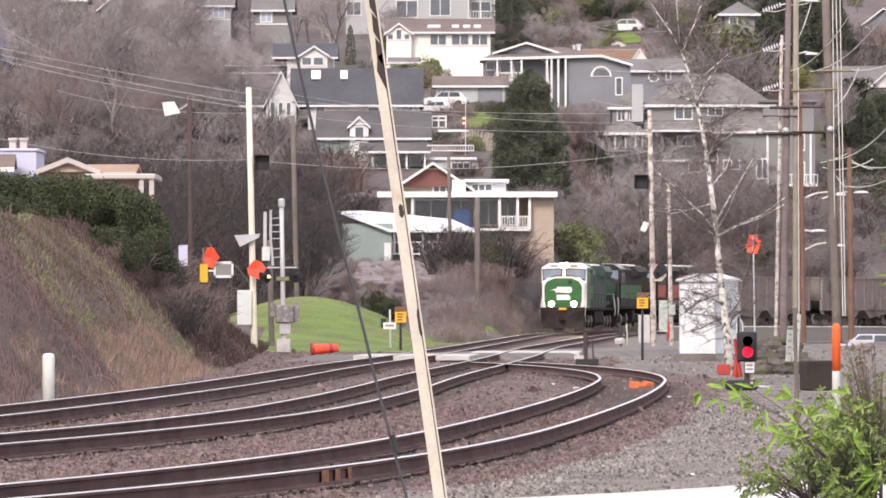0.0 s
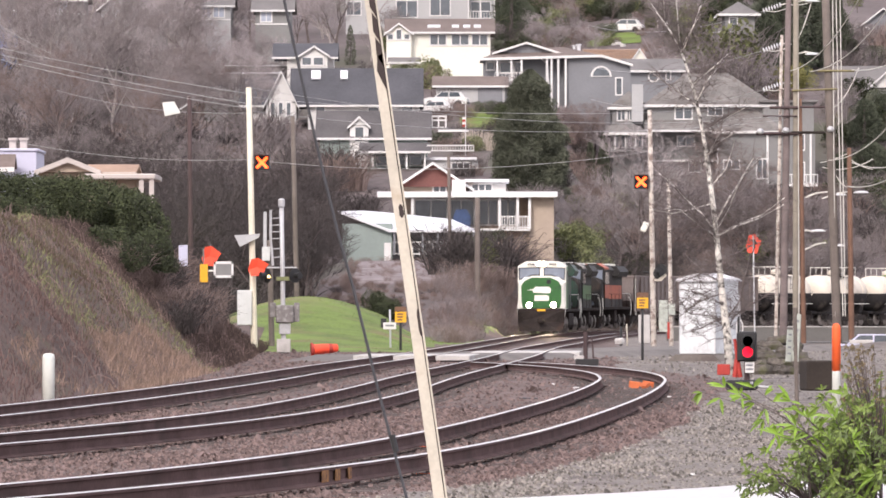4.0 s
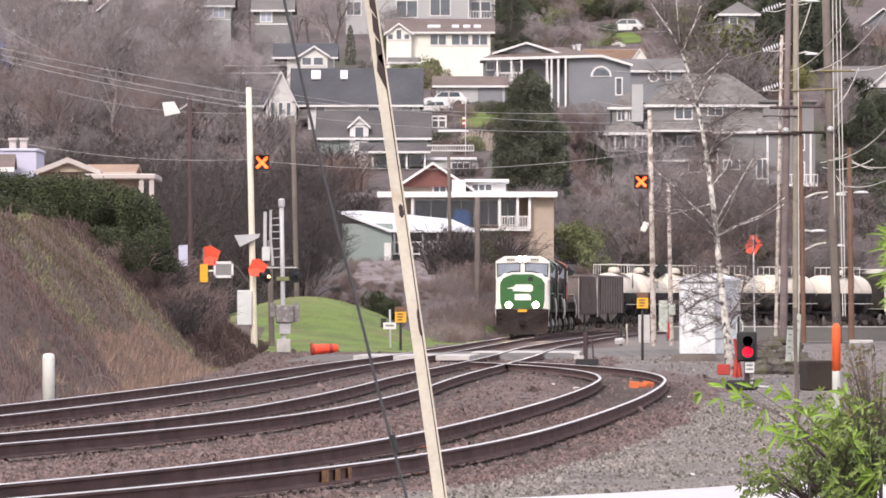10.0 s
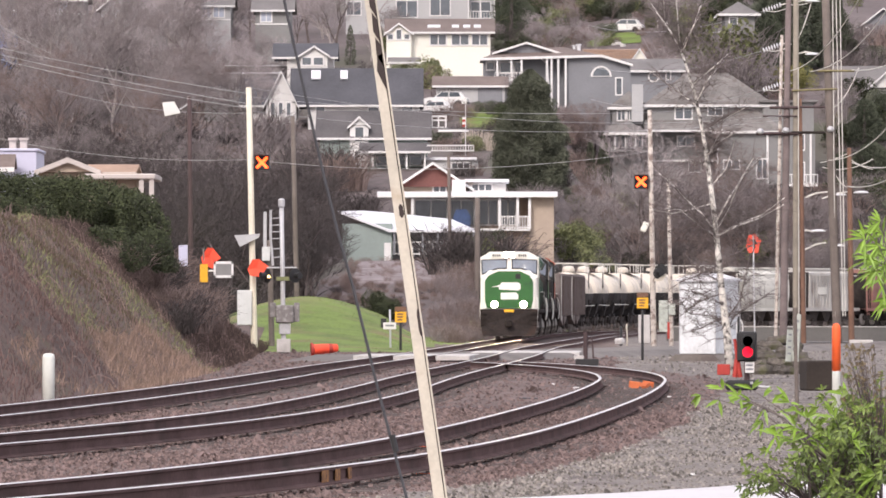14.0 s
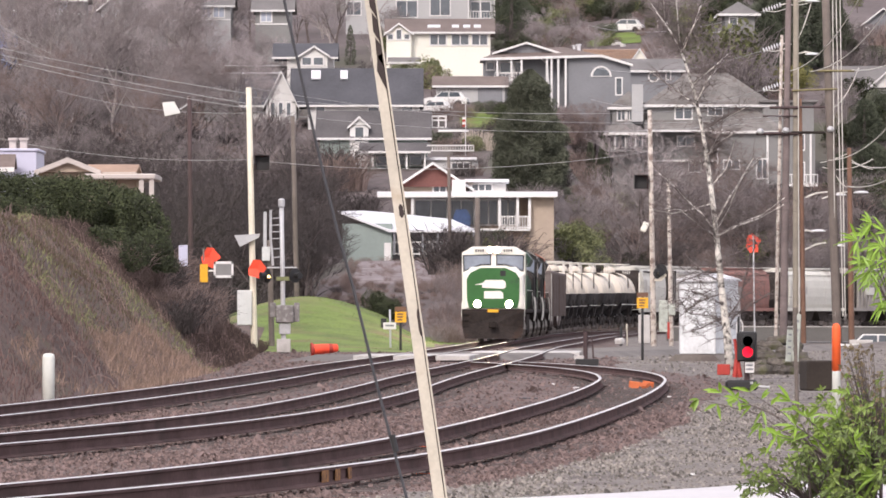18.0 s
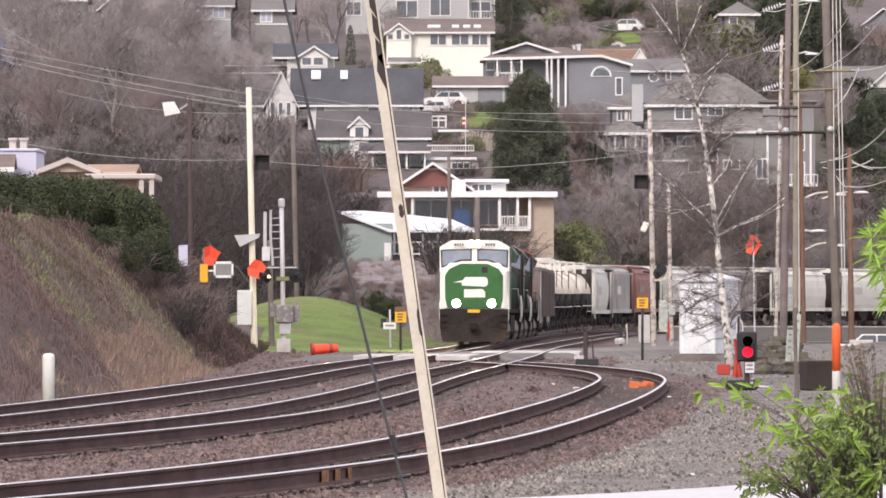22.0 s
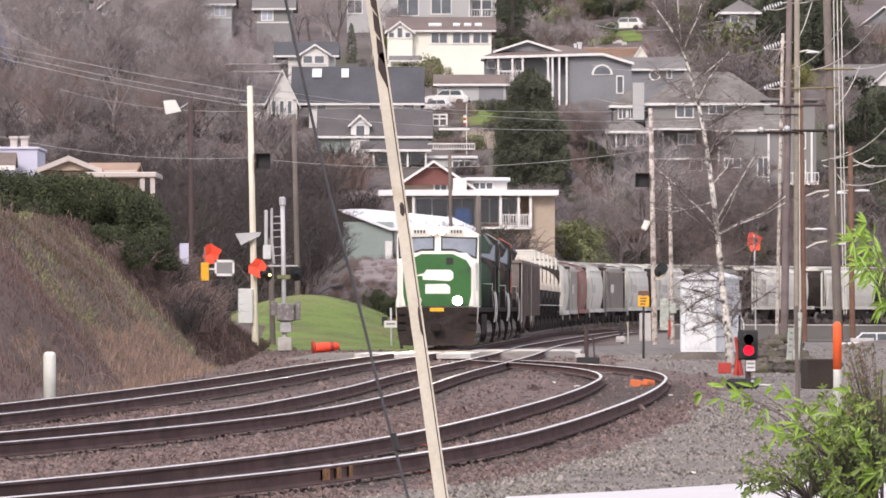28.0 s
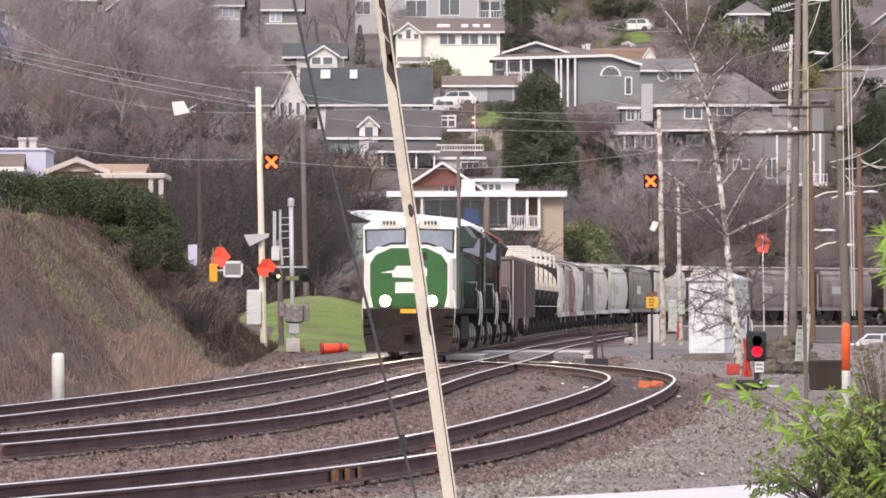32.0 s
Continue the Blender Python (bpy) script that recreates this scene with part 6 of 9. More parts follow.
# brush that closes the gaps of the west slope and of the gardens
more = random.Random(29)
filler, clump_ = [Mesh(), Mesh(), Mesh()], [brush_mesh(90 + k, 130, 2.2, 1.9) for k in range(4)]
for u0, u1, y0, y1, n, a, b, kinds in ((-20, 470, 470, 640, 70, 1.0, 1.9, (0, 1, 0)), (420, 570, 470, 600, 40, 0.6, 1.0, (0, 0, 2)), (300, 480, 318, 420, 30, 1.1, 1.8, (1, 1, 1)), (490, 625, 318, 392, 90, 0.16, 0.36, (2, 2, 2)), (755, 860, 392, 424, 22, 0.14, 0.3, (2, 0, 2)), (980, 1270, 640, 760, 70, 0.35, 0.75, (0, 2, 2)), (960, 1045, 690, 720, 14, 0.8, 1.1, (2, 2, 2)), (780, 880, 505, 590, 22, 0.4, 0.8, (0, 2, 1)), (990, 1110, 552, 600, 26, 0.6, 1.0, (0, 2, 2)), (1000, 1150, 470, 548, 46, 0.22, 0.45, (0, 0, 2)), (585, 775, 358, 388, 110, 0.12, 0.26, (2, 2, 1)),
                                       (1240, 1420, 640, 740, 24, 0.8, 1.3, (0, 1, 2)), (1480, 1590, 560, 720, 26, 0.8, 1.5, (0, 2, 1))):
    for _ in range(n):
        y = more.uniform(y0, y1)
        x, k = (more.uniform(u0, u1) - 784) / LENS * y, more.uniform(a, b)
        if beside_line(x, y, 2.6 * k):
            t = clump_[more.randrange(4)]
            filler[more.choice(kinds)].add(t.v, t.f, Matrix.Translation((x, y, ground_z(x, y) - 0.05)) @ Matrix.Rotation(more.uniform(0, 6.28), 4, "Z") @ Matrix.Scale(k, 4))
for m, bm in zip(filler, ("twig", "twig_dark", "twig_red")):
    solid("slope_brush", m, bm, "dense bare brush between the trees of the slope", "thicket", kind="stuff")
for k in range(18):
    grow_to(BARE[(4, 6, 7, 6)[k % 4]], -12 + 30 * k + more.uniform(-5, 5), more.uniform(612, 636), more.uniform(22, 62), 11.0, 1.0)
for k in range(5):
    u = 492 + 13 * k
    grow_to(BARE[(5, 2, 0)[k % 3]], u, more.uniform(405, 470), more.uniform(225, 285), 9.5, 1.0)
for u, v, d, k, i in ((780, 262, 505, 0.75, 2), (868, 238, 540, 0.6, 0), (885, 232, 545, 0.6, 1), (850, 200, 585, 0.5, 2), (870, 198, 585, 0.5, 2), (890, 200, 585, 0.5, 2), (1060, 36, 700, 0.8, 2), (1085, 34, 702, 0.8, 2), (965, 70, 690, 0.6, 0), (1300, 128, 640, 1.0, 0),
                      (1320, 130, 640, 1.0, 1), (1335, 152, 610, 0.9, 3), (1385, 152, 610, 1.0, 3), (1410, 155, 612, 0.9, 3), (1490, 200, 610, 1.0, 1), (1520, 190, 612, 1.2, 1), (1550, 205, 612, 1.1, 2), (960, 400, 440, 0.5, 0)):
    shrub_at(SHRUBS[i], u, v, d, k)
for u, v, d in ((826, 262, 520), (842, 264, 520), (858, 266, 520), (870, 268, 520), (1488, 240, 590), (1502, 244, 590), (1514, 248, 590)):
    d = rest(u, v, d)
    solid("pampas_grass", brush_mesh(int(u), 90, 0.9, 1.7), "pampas", "clump of pale feathery pampas grass", "grass clump", Matrix.Translation(at(u, v, d) - Vector((0, 0, 0.1))), "pampas clumps")

# garden growth between the houses
for _ in range(150):
    u, y = rng.uniform(640, 1600), rng.uniform(560, 800)
    x = (u - 784) / LENS * y
    if hill_z(x, y) < 8:
        continue
    pick = rng.random()
    if 680 < u < 880 and y < 645 or 1020 < u < 1150 and y < 715:
        continue
    if pick < 0.6:
        m = Matrix.Translation((x, y, ground_z(x, y) - 0.1)) @ pose(0, 0, 0, 0, 0, rng.uniform(0, 360))
        ob = copy_thing(SHRUBS[rng.randrange(3)], m)
        ob.scale = (rng.uniform(0.5, 1.0),) * 3
    else:
        plant(BARE[rng.randrange(6)], x, y, rng.uniform(0.3, 0.55))
for _ in range(75):
    u, y = rng.uniform(865, 1345), rng.uniform(700, 800)
    x = (u - 784) / LENS * y
    if 1040 < u < 1145 and y < 712:
        continue
    ob = copy_thing(SHRUBS[rng.randrange(3)], Matrix.Translation((x, y, ground_z(x, y) - 0.1)) @ pose(0, 0, 0, 0, 0, rng.uniform(0, 360)))
    ob.scale = (rng.uniform(0.5, 1.1),) * 3
for _ in range(14):
    u, y = rng.uniform(940, 1345), rng.uniform(690, 790)
    x = (u - 784) / LENS * y
    if 1040 < u < 1145:
        continue
    plant(BARE[(1, 3, 4, 6)[rng.randrange(4)]], x, y, rng.uniform(0.35, 0.6))
for _ in range(14):
    u, y = rng.uniform(-20, 640), rng.uniform(640, 830)
    x = (u - 784) / LENS * y
    plant(BARE[(1, 6, 7)[rng.randrange(3)]], x, y, rng.uniform(0.4, 0.75))

# shrubs and small trees of the slope behind the train
for u, v_top, i in ((992, 412, 0), (1018, 404, 0), (1046, 418, 0), (1104, 350, 0), (1024, 434, 0),
                    (1070, 462, 0), (1130, 458, 1), (862, 420, 1), (840, 432, 0), (1330, 425, 0), (1344, 418, 1), (1380, 440, 1), (1460, 430, 0)):
    y = float(np.interp((u - 784) / LENS * 450, _lx, _ly, left=300)) + 10
    while y < 560:
        x = (u - 784) / LENS * y
        if (EYE_Z + (548 - v_top) / LENS * y - ground_z(x, y)) / 2.0 < 1.0:
            break
        y += 2
    grow_to(SHRUBS[i], u, y, v_top, 2.0)
for u, dy, v_top, i in ((1010, 50, 318, 4), (1092, 48, 318, 4), (1120, 55, 240, 7), (1150, 52, 270, 0), (1175, 60, 225, 4), (1215, 55, 255, 0), (1255, 60, 240, 3), (1290, 52, 300, 4), (1320, 56, 270, 0), (1370, 50, 330, 3),
                        (1100, 25, 395, 5), (1160, 22, 400, 2), (1200, 25, 380, 5), (1240, 22, 410, 3), (1300, 25, 390, 2), (1350, 25, 400, 5), (1410, 28, 380, 0), (1450, 30, 360, 4), (1520, 30, 380, 0)):
    y = float(np.interp((u - 784) / LENS * 450, _lx, _ly, left=300)) + dy
    grow_to(BARE[i], u, y, v_top, 11.0, 1.15)
for k in range(20):
    u = 345 + 11 * k
    grow_to(BARE[(5, 2)[k % 2]], u, rng.uniform(352, 420), rng.uniform(235, 310) if u < 470 else rng.uniform(290, 350), 9.5, 1.0)
for k in range(20):
    u = 10 + 21 * k
    grow_to(BARE[(5, 2, 0)[k % 3]], u, rng.uniform(430, 520), rng.uniform(195, 270), 9.5, 1.0)
for k in range(12):
    u, y = 1002 + 5 * k, 586 + 2 * (k % 4)
    grow_to(BARE[(3, 0, 6, 4)[k % 4]], u, y, rng.uniform(150, 200), 11.0, 1.0)
for k, u in enumerate((372, 392, 409, 418, 437, 470)):
    grow_to(BARE[(4, 6, 7)[k % 3]], u, 540 + 3 * (k % 3), (60, 40, 95, 70, 50, 110)[k], 11.0, 0.55)
for u, y, v_top in ((1244, 655, 70), (1256, 652, 64), (1272, 650, 82), (1286, 652, 66), (1300, 655, 74), (1262, 645, 96), (1290, 645, 100)):
    grow_to(BRUSH[(0, 2)[int(u) % 2]], u, y, v_top, 1.9, 0.7)
grow_to(SHRUBS[0], 1268, 648, 66, 2.0, 0.8)
# low brush close along the hill side of the line
low = [Mesh(), Mesh()]
tufts_ = [brush_mesh(70 + k, 46, 2.2, 1.9) for k in range(5)]
for k in range(760):
    y = rng.uniform(276, 470)
    gap = 2.7 + 6.3 * rng.random() ** 1.7
    x = float(np.interp(y, _yy, _xx)) - gap
    if 784 + x / y * LENS < 640 or knoll(x, y) > 0.04 or (gap > 3.6 and 784 + x / y * LENS < 775):
        continue
    sc = rng.uniform(0.14, 0.26) + 0.055 * gap
    if gap < 2.4 + 2.0 * sc:
        sc = max(0.18, (gap - 2.2) / 2.2)
    t = tufts_[k % 5]
    low[k % 2].add(t.v, t.f, Matrix.Translation((x, y, ground_z(x, y) + 0.02)) @ Matrix.Rotation(rng.uniform(0, 6.28), 4, "Z") @ Matrix.Scale(sc, 4))
solid("trackside_brush", low[0], "twig_red", "low reddish brown brush beside the main line", "thicket", kind="stuff")
solid("trackside_brush", low[1], "twig", "low grey-brown brush beside the main line", "thicket", kind="stuff")

# drive below the garage
near_y, far_y = rest(690, 508, 300), rest(690, 464, 300)
drive_ys = [near_y + (far_y - near_y) * k / 10 for k in range(11)]
sheet("drive", [-6.0 + 0.4 * k for k in range(17)], drive_ys, lambda x, y: ground_z(x, y) + (0.07 if y > near_y + 0.5 else -0.5), "drive_grey", "worn pinkish grey drive below the garage", "drive")
drive_edge = Mesh()
for _ in range(420):
    y = near_y - 4 + (far_y - near_y + 6) * more.random()
    x = -6.6 + 7.6 * more.random()
    if -5.8 < x < 0.2 and near_y < y < far_y and more.random() < 0.75:
        continue
    t = tufts_[int(more.random() * 5)]
    if beside_line(x, y, 0.6):
        drive_edge.add(t.v, t.f, Matrix.Translation((x, y, ground_z(x, y) + 0.02)) @ Matrix.Rotation(more.uniform(0, 6.28), 4, "Z") @ Matrix.Scale(more.uniform(0.1, 0.2), 4))
for u, y, k in ((668, 366, 1.0), (688, 363, 0.8)):
    x = (u - 784) / LENS * y
    solid("shrub", bush_mesh(int(u), 5200, 1.05 * k, 1.35 * k, "hedge_leaf", 0.045), "hedge_leaf", "low dark olive shrub below the drive", "shrub", Matrix.Translation((x, y, ground_z(x, y) - 0.1)), "evergreen shrubs")
lawn_patch = [(u - 784) / LENS * 395 for u in range(806, 874, 6)]
sheet("lawn", lawn_patch, [386 + 2.5 * k for k in range(10)], lambda x, y: ground_z(x, y) + 0.06, "grass", "rough green lawn below the carport", "lawn")
solid("drive_weeds", drive_edge, "twig_red", "low dry weeds along the drive", "weeds", kind="stuff")

# hedge on the bank
hedge = thing("hedge", "dense dark green evergreen hedge on top of the bank", "hedge")
r = random.Random(61)
clumps = [Mesh() for _ in range(6)]
lobes = []
for u, v, px in ((-12, 350, 42), (25, 352, 38), (62, 356, 44), (104, 352, 38), (142, 358, 42), (182, 362, 38), (214, 372, 38), (244, 384, 34), (266, 404, 32), (20, 385, 34), (72, 392, 30), (120, 396, 30), (160, 398, 36),
                 (200, 408, 38), (236, 420, 36), (270, 436, 30), (205, 436, 30), (240, 450, 26), (284, 458, 22), (302, 468, 14), (178, 428, 26), (90, 342, 24), (230, 362, 24), (126, 340, 22), (256, 374, 26), (236, 360, 22), (40, 338, 22)):
    y = 192 + 12 * r.random() - 0.05 * (v - 340)
    lobes.append((at(u, v, y), 1.12 * px * y / LENS, min(5, max(0, int((u + 20) / 54)))))
weights = [k * k for _, k, _ in lobes]
for (c, k, i), n in zip(lobes, [int(85000 * w / sum(weights)) for w in weights]):
    for _ in range(n):
        d = Vector((r.gauss(0, 1), r.gauss(0, 1), r.gauss(0, 1))).normalized()
        bump = 1 + 0.22 * noise.noise(d * 2.2 + c) + 0.14 * noise.noise(d * 5 + c)
        p = c + d * k * bump * r.uniform(0.7, 1.05)
        a = (Vector((r.gauss(0, 1), r.gauss(0, 1), r.gauss(0, 1))) + d * 0.4).normalized()
        b = a.orthogonal().normalized()
        s = r.uniform(0.024, 0.056)
        clumps[i].add([p - a * s, p + b * s * 0.55, p + a * s, p - b * s * 0.55], [(0, 1, 2, 3)])
for m in clumps:
    tagged(part("hedge_bush", m, "hedge_leaf", hedge, "leafy evergreen bush"), kind="stuff")

# dry growth on the bank
growth, tufts, green, dark, olive = Mesh(), Mesh(), Mesh(), Mesh(), Mesh()
for _ in range(62000):
    y = 92 + 177 * r.random() ** 1.3
    w = r.random() ** 0.8
    x = toe(y) + 0.5 - w * 5.6
    g = ground_z(x, y)
    yj = y + 11 * noise.noise((x * 0.6, y * 0.05, 7))
    straw = noise.noise((x * 0.5, y * 0.05, 9)) > -0.15 and w < 0.3 and 120 < yj < 178
    m = tufts if straw else (green if noise.noise((x * 0.35, y * 0.06, 2)) > (0.08 if y > 140 else 0.33) and r.random() < 0.5 else growth)
    if yj > 181:
        m = dark
    elif m is growth and yj > 136 and r.random() < 0.65:
        m = olive
    h = r.uniform(0.08, 0.26) * (1.7 if straw else 1.6 if m is dark else 1.0)
    lean = Vector((r.uniform(-0.6, 0.6), r.uniform(-0.4, 0.2), 1)).normalized()
    p = Vector((x, y, g - 0.03))
    s = Vector((r.uniform(0.005, 0.013) * (0.5 + y / 200), 0, 0))
    tip = p + lean * h
    m.add([p - s, p + s, p + lean * h * 0.6 + s * 0.8, tip + Vector((r.uniform(-0.1, 0.15), 0, -0.05)), p + lean * h * 0.6 - s * 0.4], [(0, 1, 2, 3, 4)])
canes = Mesh()
for _ in range(1500):
    y = 96 + 150 * r.random() ** 1.2
    x = toe(y) + 0.2 - 5.2 * r.random()
    p = Vector((x, y, ground_z(x, y) - 0.02))
    reach = Vector((r.uniform(-0.7, 0.9), r.uniform(-0.5, 0.3), 0)) * r.uniform(0.4, 1.0)
    h = r.uniform(0.15, 0.5)
    w = r.uniform(0.004, 0.009)
    q = p + reach
    q.z = ground_z(q.x, q.y) + 0.02
    canes.tube([p, p.lerp(q, 0.3) + Vector((0, 0, h * 0.85)), p.lerp(q, 0.65) + Vector((0, 0, h)), q], [w, w, w * 0.8, w * 0.5], 3, False)
solid("bank_canes", canes, "bramble_cane", "arching dead bramble canes over the bank", "undergrowth", kind="stuff")
solid("bank_brambles", growth, "bramble", "low brown brambles and dead weeds on the bank", "undergrowth", kind="stuff")
solid("bank_thicket", dark, "bramble_dark", "dark dead brambles over the far end of the bank", "undergrowth", kind="stuff")
solid("bank_olive_weeds", olive, "bank_olive", "faded olive-brown weeds on the bank", "weeds", kind="stuff")
solid("bank_straw", tufts, "dry_grass", "pale straw-coloured dead grass at the foot of the bank", "grass", kind="stuff")
solid("bank_weeds", green, "shrub", "sparse green weeds on the bank", "weeds", kind="stuff")

# knoll grass
blades = Mesh()
for _ in range(5000):
    y = r.uniform(262, 318)
    x = r.uniform(-10, 1.2)
    if x > on_track(MAIN, y - 68)[0].x - 2.6 or bank_height(x, y) > 0.1:
        continue
    p = Vector((x, y, ground_z(x, y) - 0.01))
    h = r.uniform(0.03, 0.1)
    blades.add([p, p + Vector((0.018, 0, 0)), p + Vector((r.uniform(-0.02, 0.04), 0, h * 0.8))], [(0, 1, 2)])
solid("knoll_grass", blades, "grass", "short bright green grass on the knoll", "grass", kind="stuff")

# gravel
def scatter_stones(n, d0, d1, lot):
    """Angular stones, three faces and a cap each, thrown over the ground between two distances."""
    m = Mesh()
    k = 0
    for _ in range(n):
        d = d0 + (d1 - d0) * r.random() ** 1.5
        x = r.uniform(-d, d) * 0.0775
        if bank_height(x, d) > 0.1 or in_yard(x, d) != lot or hill_z(x, d) > 0.2 or (d > 255 and x < 1):
            continue
        s = r.lognormvariate(0, 0.35) * (0.016 if lot else 0.021) * (0.7 + d / 130)
        if r.random() < 0.006:
            s *= 1.6
        z = BASE_Z - s * 0.2 + 0.02 * noise.noise((x * 0.8, d * 0.2, 0))
        t = r.uniform(0, 6.28)
        h = s * r.uniform(0.6, 1.3)
        for j in range(3):
            c, e = math.cos(t + j * 2.1 + r.uniform(-0.3, 0.3)), math.sin(t + j * 2.1)
            m.v.append((x + c * s, d + e * s, z))
        ax, ay = r.uniform(-0.5, 0.5) * s, r.uniform(-0.4, 0.4) * s
        m.v.append((x + ax - 0.3 * s, d + ay, z + h))
        m.v.append((x + ax + 0.35 * s, d + ay, z + h * r.uniform(0.7, 1.0)))
        m.f += [(k, k + 1, k + 4), (k, k + 4, k + 3), (k + 1, k + 2, k + 4), (k + 2, k + 3, k + 4), (k + 2, k, k + 3)]
        k += 5
    return m


for n, d0, d1, lot in ((75000, 48, 110, False), (25000, 90, 270, False), (60000, 50, 115, True), (20000, 90, 270, True)):
    solid("yard_gravel" if lot else "ballast_stones", scatter_stones(n, d0, d1, lot), "yard_stones" if lot else "stones",
          "fine pale grey gravel of the yard" if lot else "loose brown ballast stones round the tracks", "gravel", kind="stuff")
# ---------- trackside ----------
def lean_pole(name, label, cat, u0, v0, u1, v1, d, w0, w1, mat, group="", sides=10):
    """A pole from its foot (u1, v1) to its top (u0, v0) at distance d, widths in view steps."""
    k = d / LENS
    foot, top = at(u1, v1, d), at(u0, v0, d)
    p = thing(name, label, cat, Matrix.Translation(foot), group)
    depth = max(0.6, foot.z - ground_z(foot.x, foot.y) + 0.4)
    part("shaft", Mesh().tube([(0, 0, -depth), (0, 0, 0), (top - foot) * 0.5, top - foot], [w1 * k / 2, w1 * k / 2, (w0 + w1) * k / 4, w0 * k / 2], sides), mat, p, "", True)
    return p, k, foot


def local(p, u, v, d):
    return at(u, v, d) - p.matrix_basis.translation


def boxat(name, p, u0, u1, v0, v1, d, depth, mat, label="", bevel=0.02, dy=0.0):
    a, b = local(p, u0, v1, d), local(p, u1, v0, d)
    return part(name, Mesh().box(a.x, b.x, dy - depth / 2, dy + depth / 2, a.z, b.z, bevel), mat, p, label)


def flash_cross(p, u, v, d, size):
    """A lane signal: hooded case with a lit cross; an added plate turns it away to imitate blinking."""
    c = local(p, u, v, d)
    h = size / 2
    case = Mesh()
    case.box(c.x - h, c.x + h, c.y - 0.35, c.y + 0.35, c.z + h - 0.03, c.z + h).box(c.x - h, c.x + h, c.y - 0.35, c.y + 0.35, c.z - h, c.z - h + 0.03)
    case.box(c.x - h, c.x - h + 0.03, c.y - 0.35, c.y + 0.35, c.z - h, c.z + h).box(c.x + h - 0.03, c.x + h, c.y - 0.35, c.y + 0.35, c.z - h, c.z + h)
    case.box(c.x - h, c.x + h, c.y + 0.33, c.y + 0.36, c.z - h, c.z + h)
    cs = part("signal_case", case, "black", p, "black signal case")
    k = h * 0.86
    # Plate added in place of a lamp that switches on and off.
    plate = part("plate", Mesh().box(-k, k, -0.015, 0.015, -k, k), "black", p, "added plate, turned to imitate blinking", m=Matrix.Translation(c))
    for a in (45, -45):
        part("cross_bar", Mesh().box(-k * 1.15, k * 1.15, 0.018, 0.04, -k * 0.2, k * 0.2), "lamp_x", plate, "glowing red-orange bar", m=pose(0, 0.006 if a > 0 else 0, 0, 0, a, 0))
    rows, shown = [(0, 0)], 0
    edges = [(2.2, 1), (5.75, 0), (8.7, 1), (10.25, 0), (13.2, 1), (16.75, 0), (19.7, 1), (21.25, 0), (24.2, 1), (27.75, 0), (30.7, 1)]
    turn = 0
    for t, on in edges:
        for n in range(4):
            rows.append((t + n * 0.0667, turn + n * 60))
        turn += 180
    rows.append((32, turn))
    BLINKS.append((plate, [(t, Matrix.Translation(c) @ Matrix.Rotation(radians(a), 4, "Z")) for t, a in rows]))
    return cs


def flag(p, u, v, d, w, ht, lean=10, seed=0):
    """A wavering warning flag in three stiff panels on a short staff."""
    c = local(p, u, v, d)
    r = random.Random(seed)
    f = part("flag", Mesh().add([(0, 0, ht * 0.45), (w * 0.4, 0.05, ht * 0.5), (w, -0.04, ht * 0.1), (w * 0.75, 0.03, -ht * 0.15), (w * 0.62, 0.0, -ht * 0.5), (-w * 0.1, -0.05, -ht * 0.45), (-w * 0.25, 0.04, -ht * 0.1), (w * 0.3, 0.1, 0.0)],
                                [(0, 7, 1), (1, 7, 2), (2, 7, 3), (3, 7, 4), (4, 7, 5), (5, 7, 6), (6, 7, 0)]), "flag", p, "bright orange-red flag", m=Matrix.Translation(c))
    f.data.materials[0] = MAT["flag"]
    sol = f.modifiers.new("cloth", "SOLIDIFY")
    sol.thickness = 0.012
    rows = []
    for k in range(33):
        rows.append((k, Matrix.Translation(c) @ pose(0, 0, 0, r.uniform(-8, 8), r.uniform(-14, 14) + lean, r.uniform(-25, 25))))
    SWAYS.append((rows, f))
    return f


def crossing_light(p, u, v, d, facing, lit=False):
    c = local(p, u, v, d)
    part("light_disc", Mesh().lathe([(0.3, 0), (0.3, 0.03), (0.1, 0.05)], 18, Matrix.Translation(c) @ pose(0, 0, 0, 90, 0, facing)), "black", p, "black round crossing light backing")
    part("light_hood", Mesh().tube([c, c + Vector((math.sin(radians(facing)) * 0.35, -math.cos(radians(facing)) * 0.35, 0))], [0.11, 0.14], 12), "black", p)


# west crossing mast
d = 262
mast, k, foot = lean_pole("signal_mast", "tall cream-painted mast with lane signal, cabinet and orange flag", "signal mast", 440, 155, 450, 612, d, 10, 12.5, "mast_cream")
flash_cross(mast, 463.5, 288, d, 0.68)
part("bracket", Mesh().tube([local(mast, 444, 288, d), local(mast, 452, 288, d)], 0.05, 6), "galv", mast)
part("lamp_head", Mesh().prism([(local(mast, 415, 0, d).x, local(mast, 0, 417, d).z), (local(mast, 460, 0, d).x, local(mast, 0, 414, d).z), (local(mast, 458, 0, d).x, local(mast, 0, 421, d).z), (local(mast, 425, 0, d).x, local(mast, 0, 437, d).z)], "y", -0.35, 0.0), "galv", mast, "grey wedge-shaped lamp head")
boxat("cabinet", mast, 420, 446, 514, 576, d, 0.4, "cabinet", "grey equipment cabinet", 0.03, -0.1)
flag(mast, 446, 474, d - 0.6, 0.75, 0.8, 8, 1)
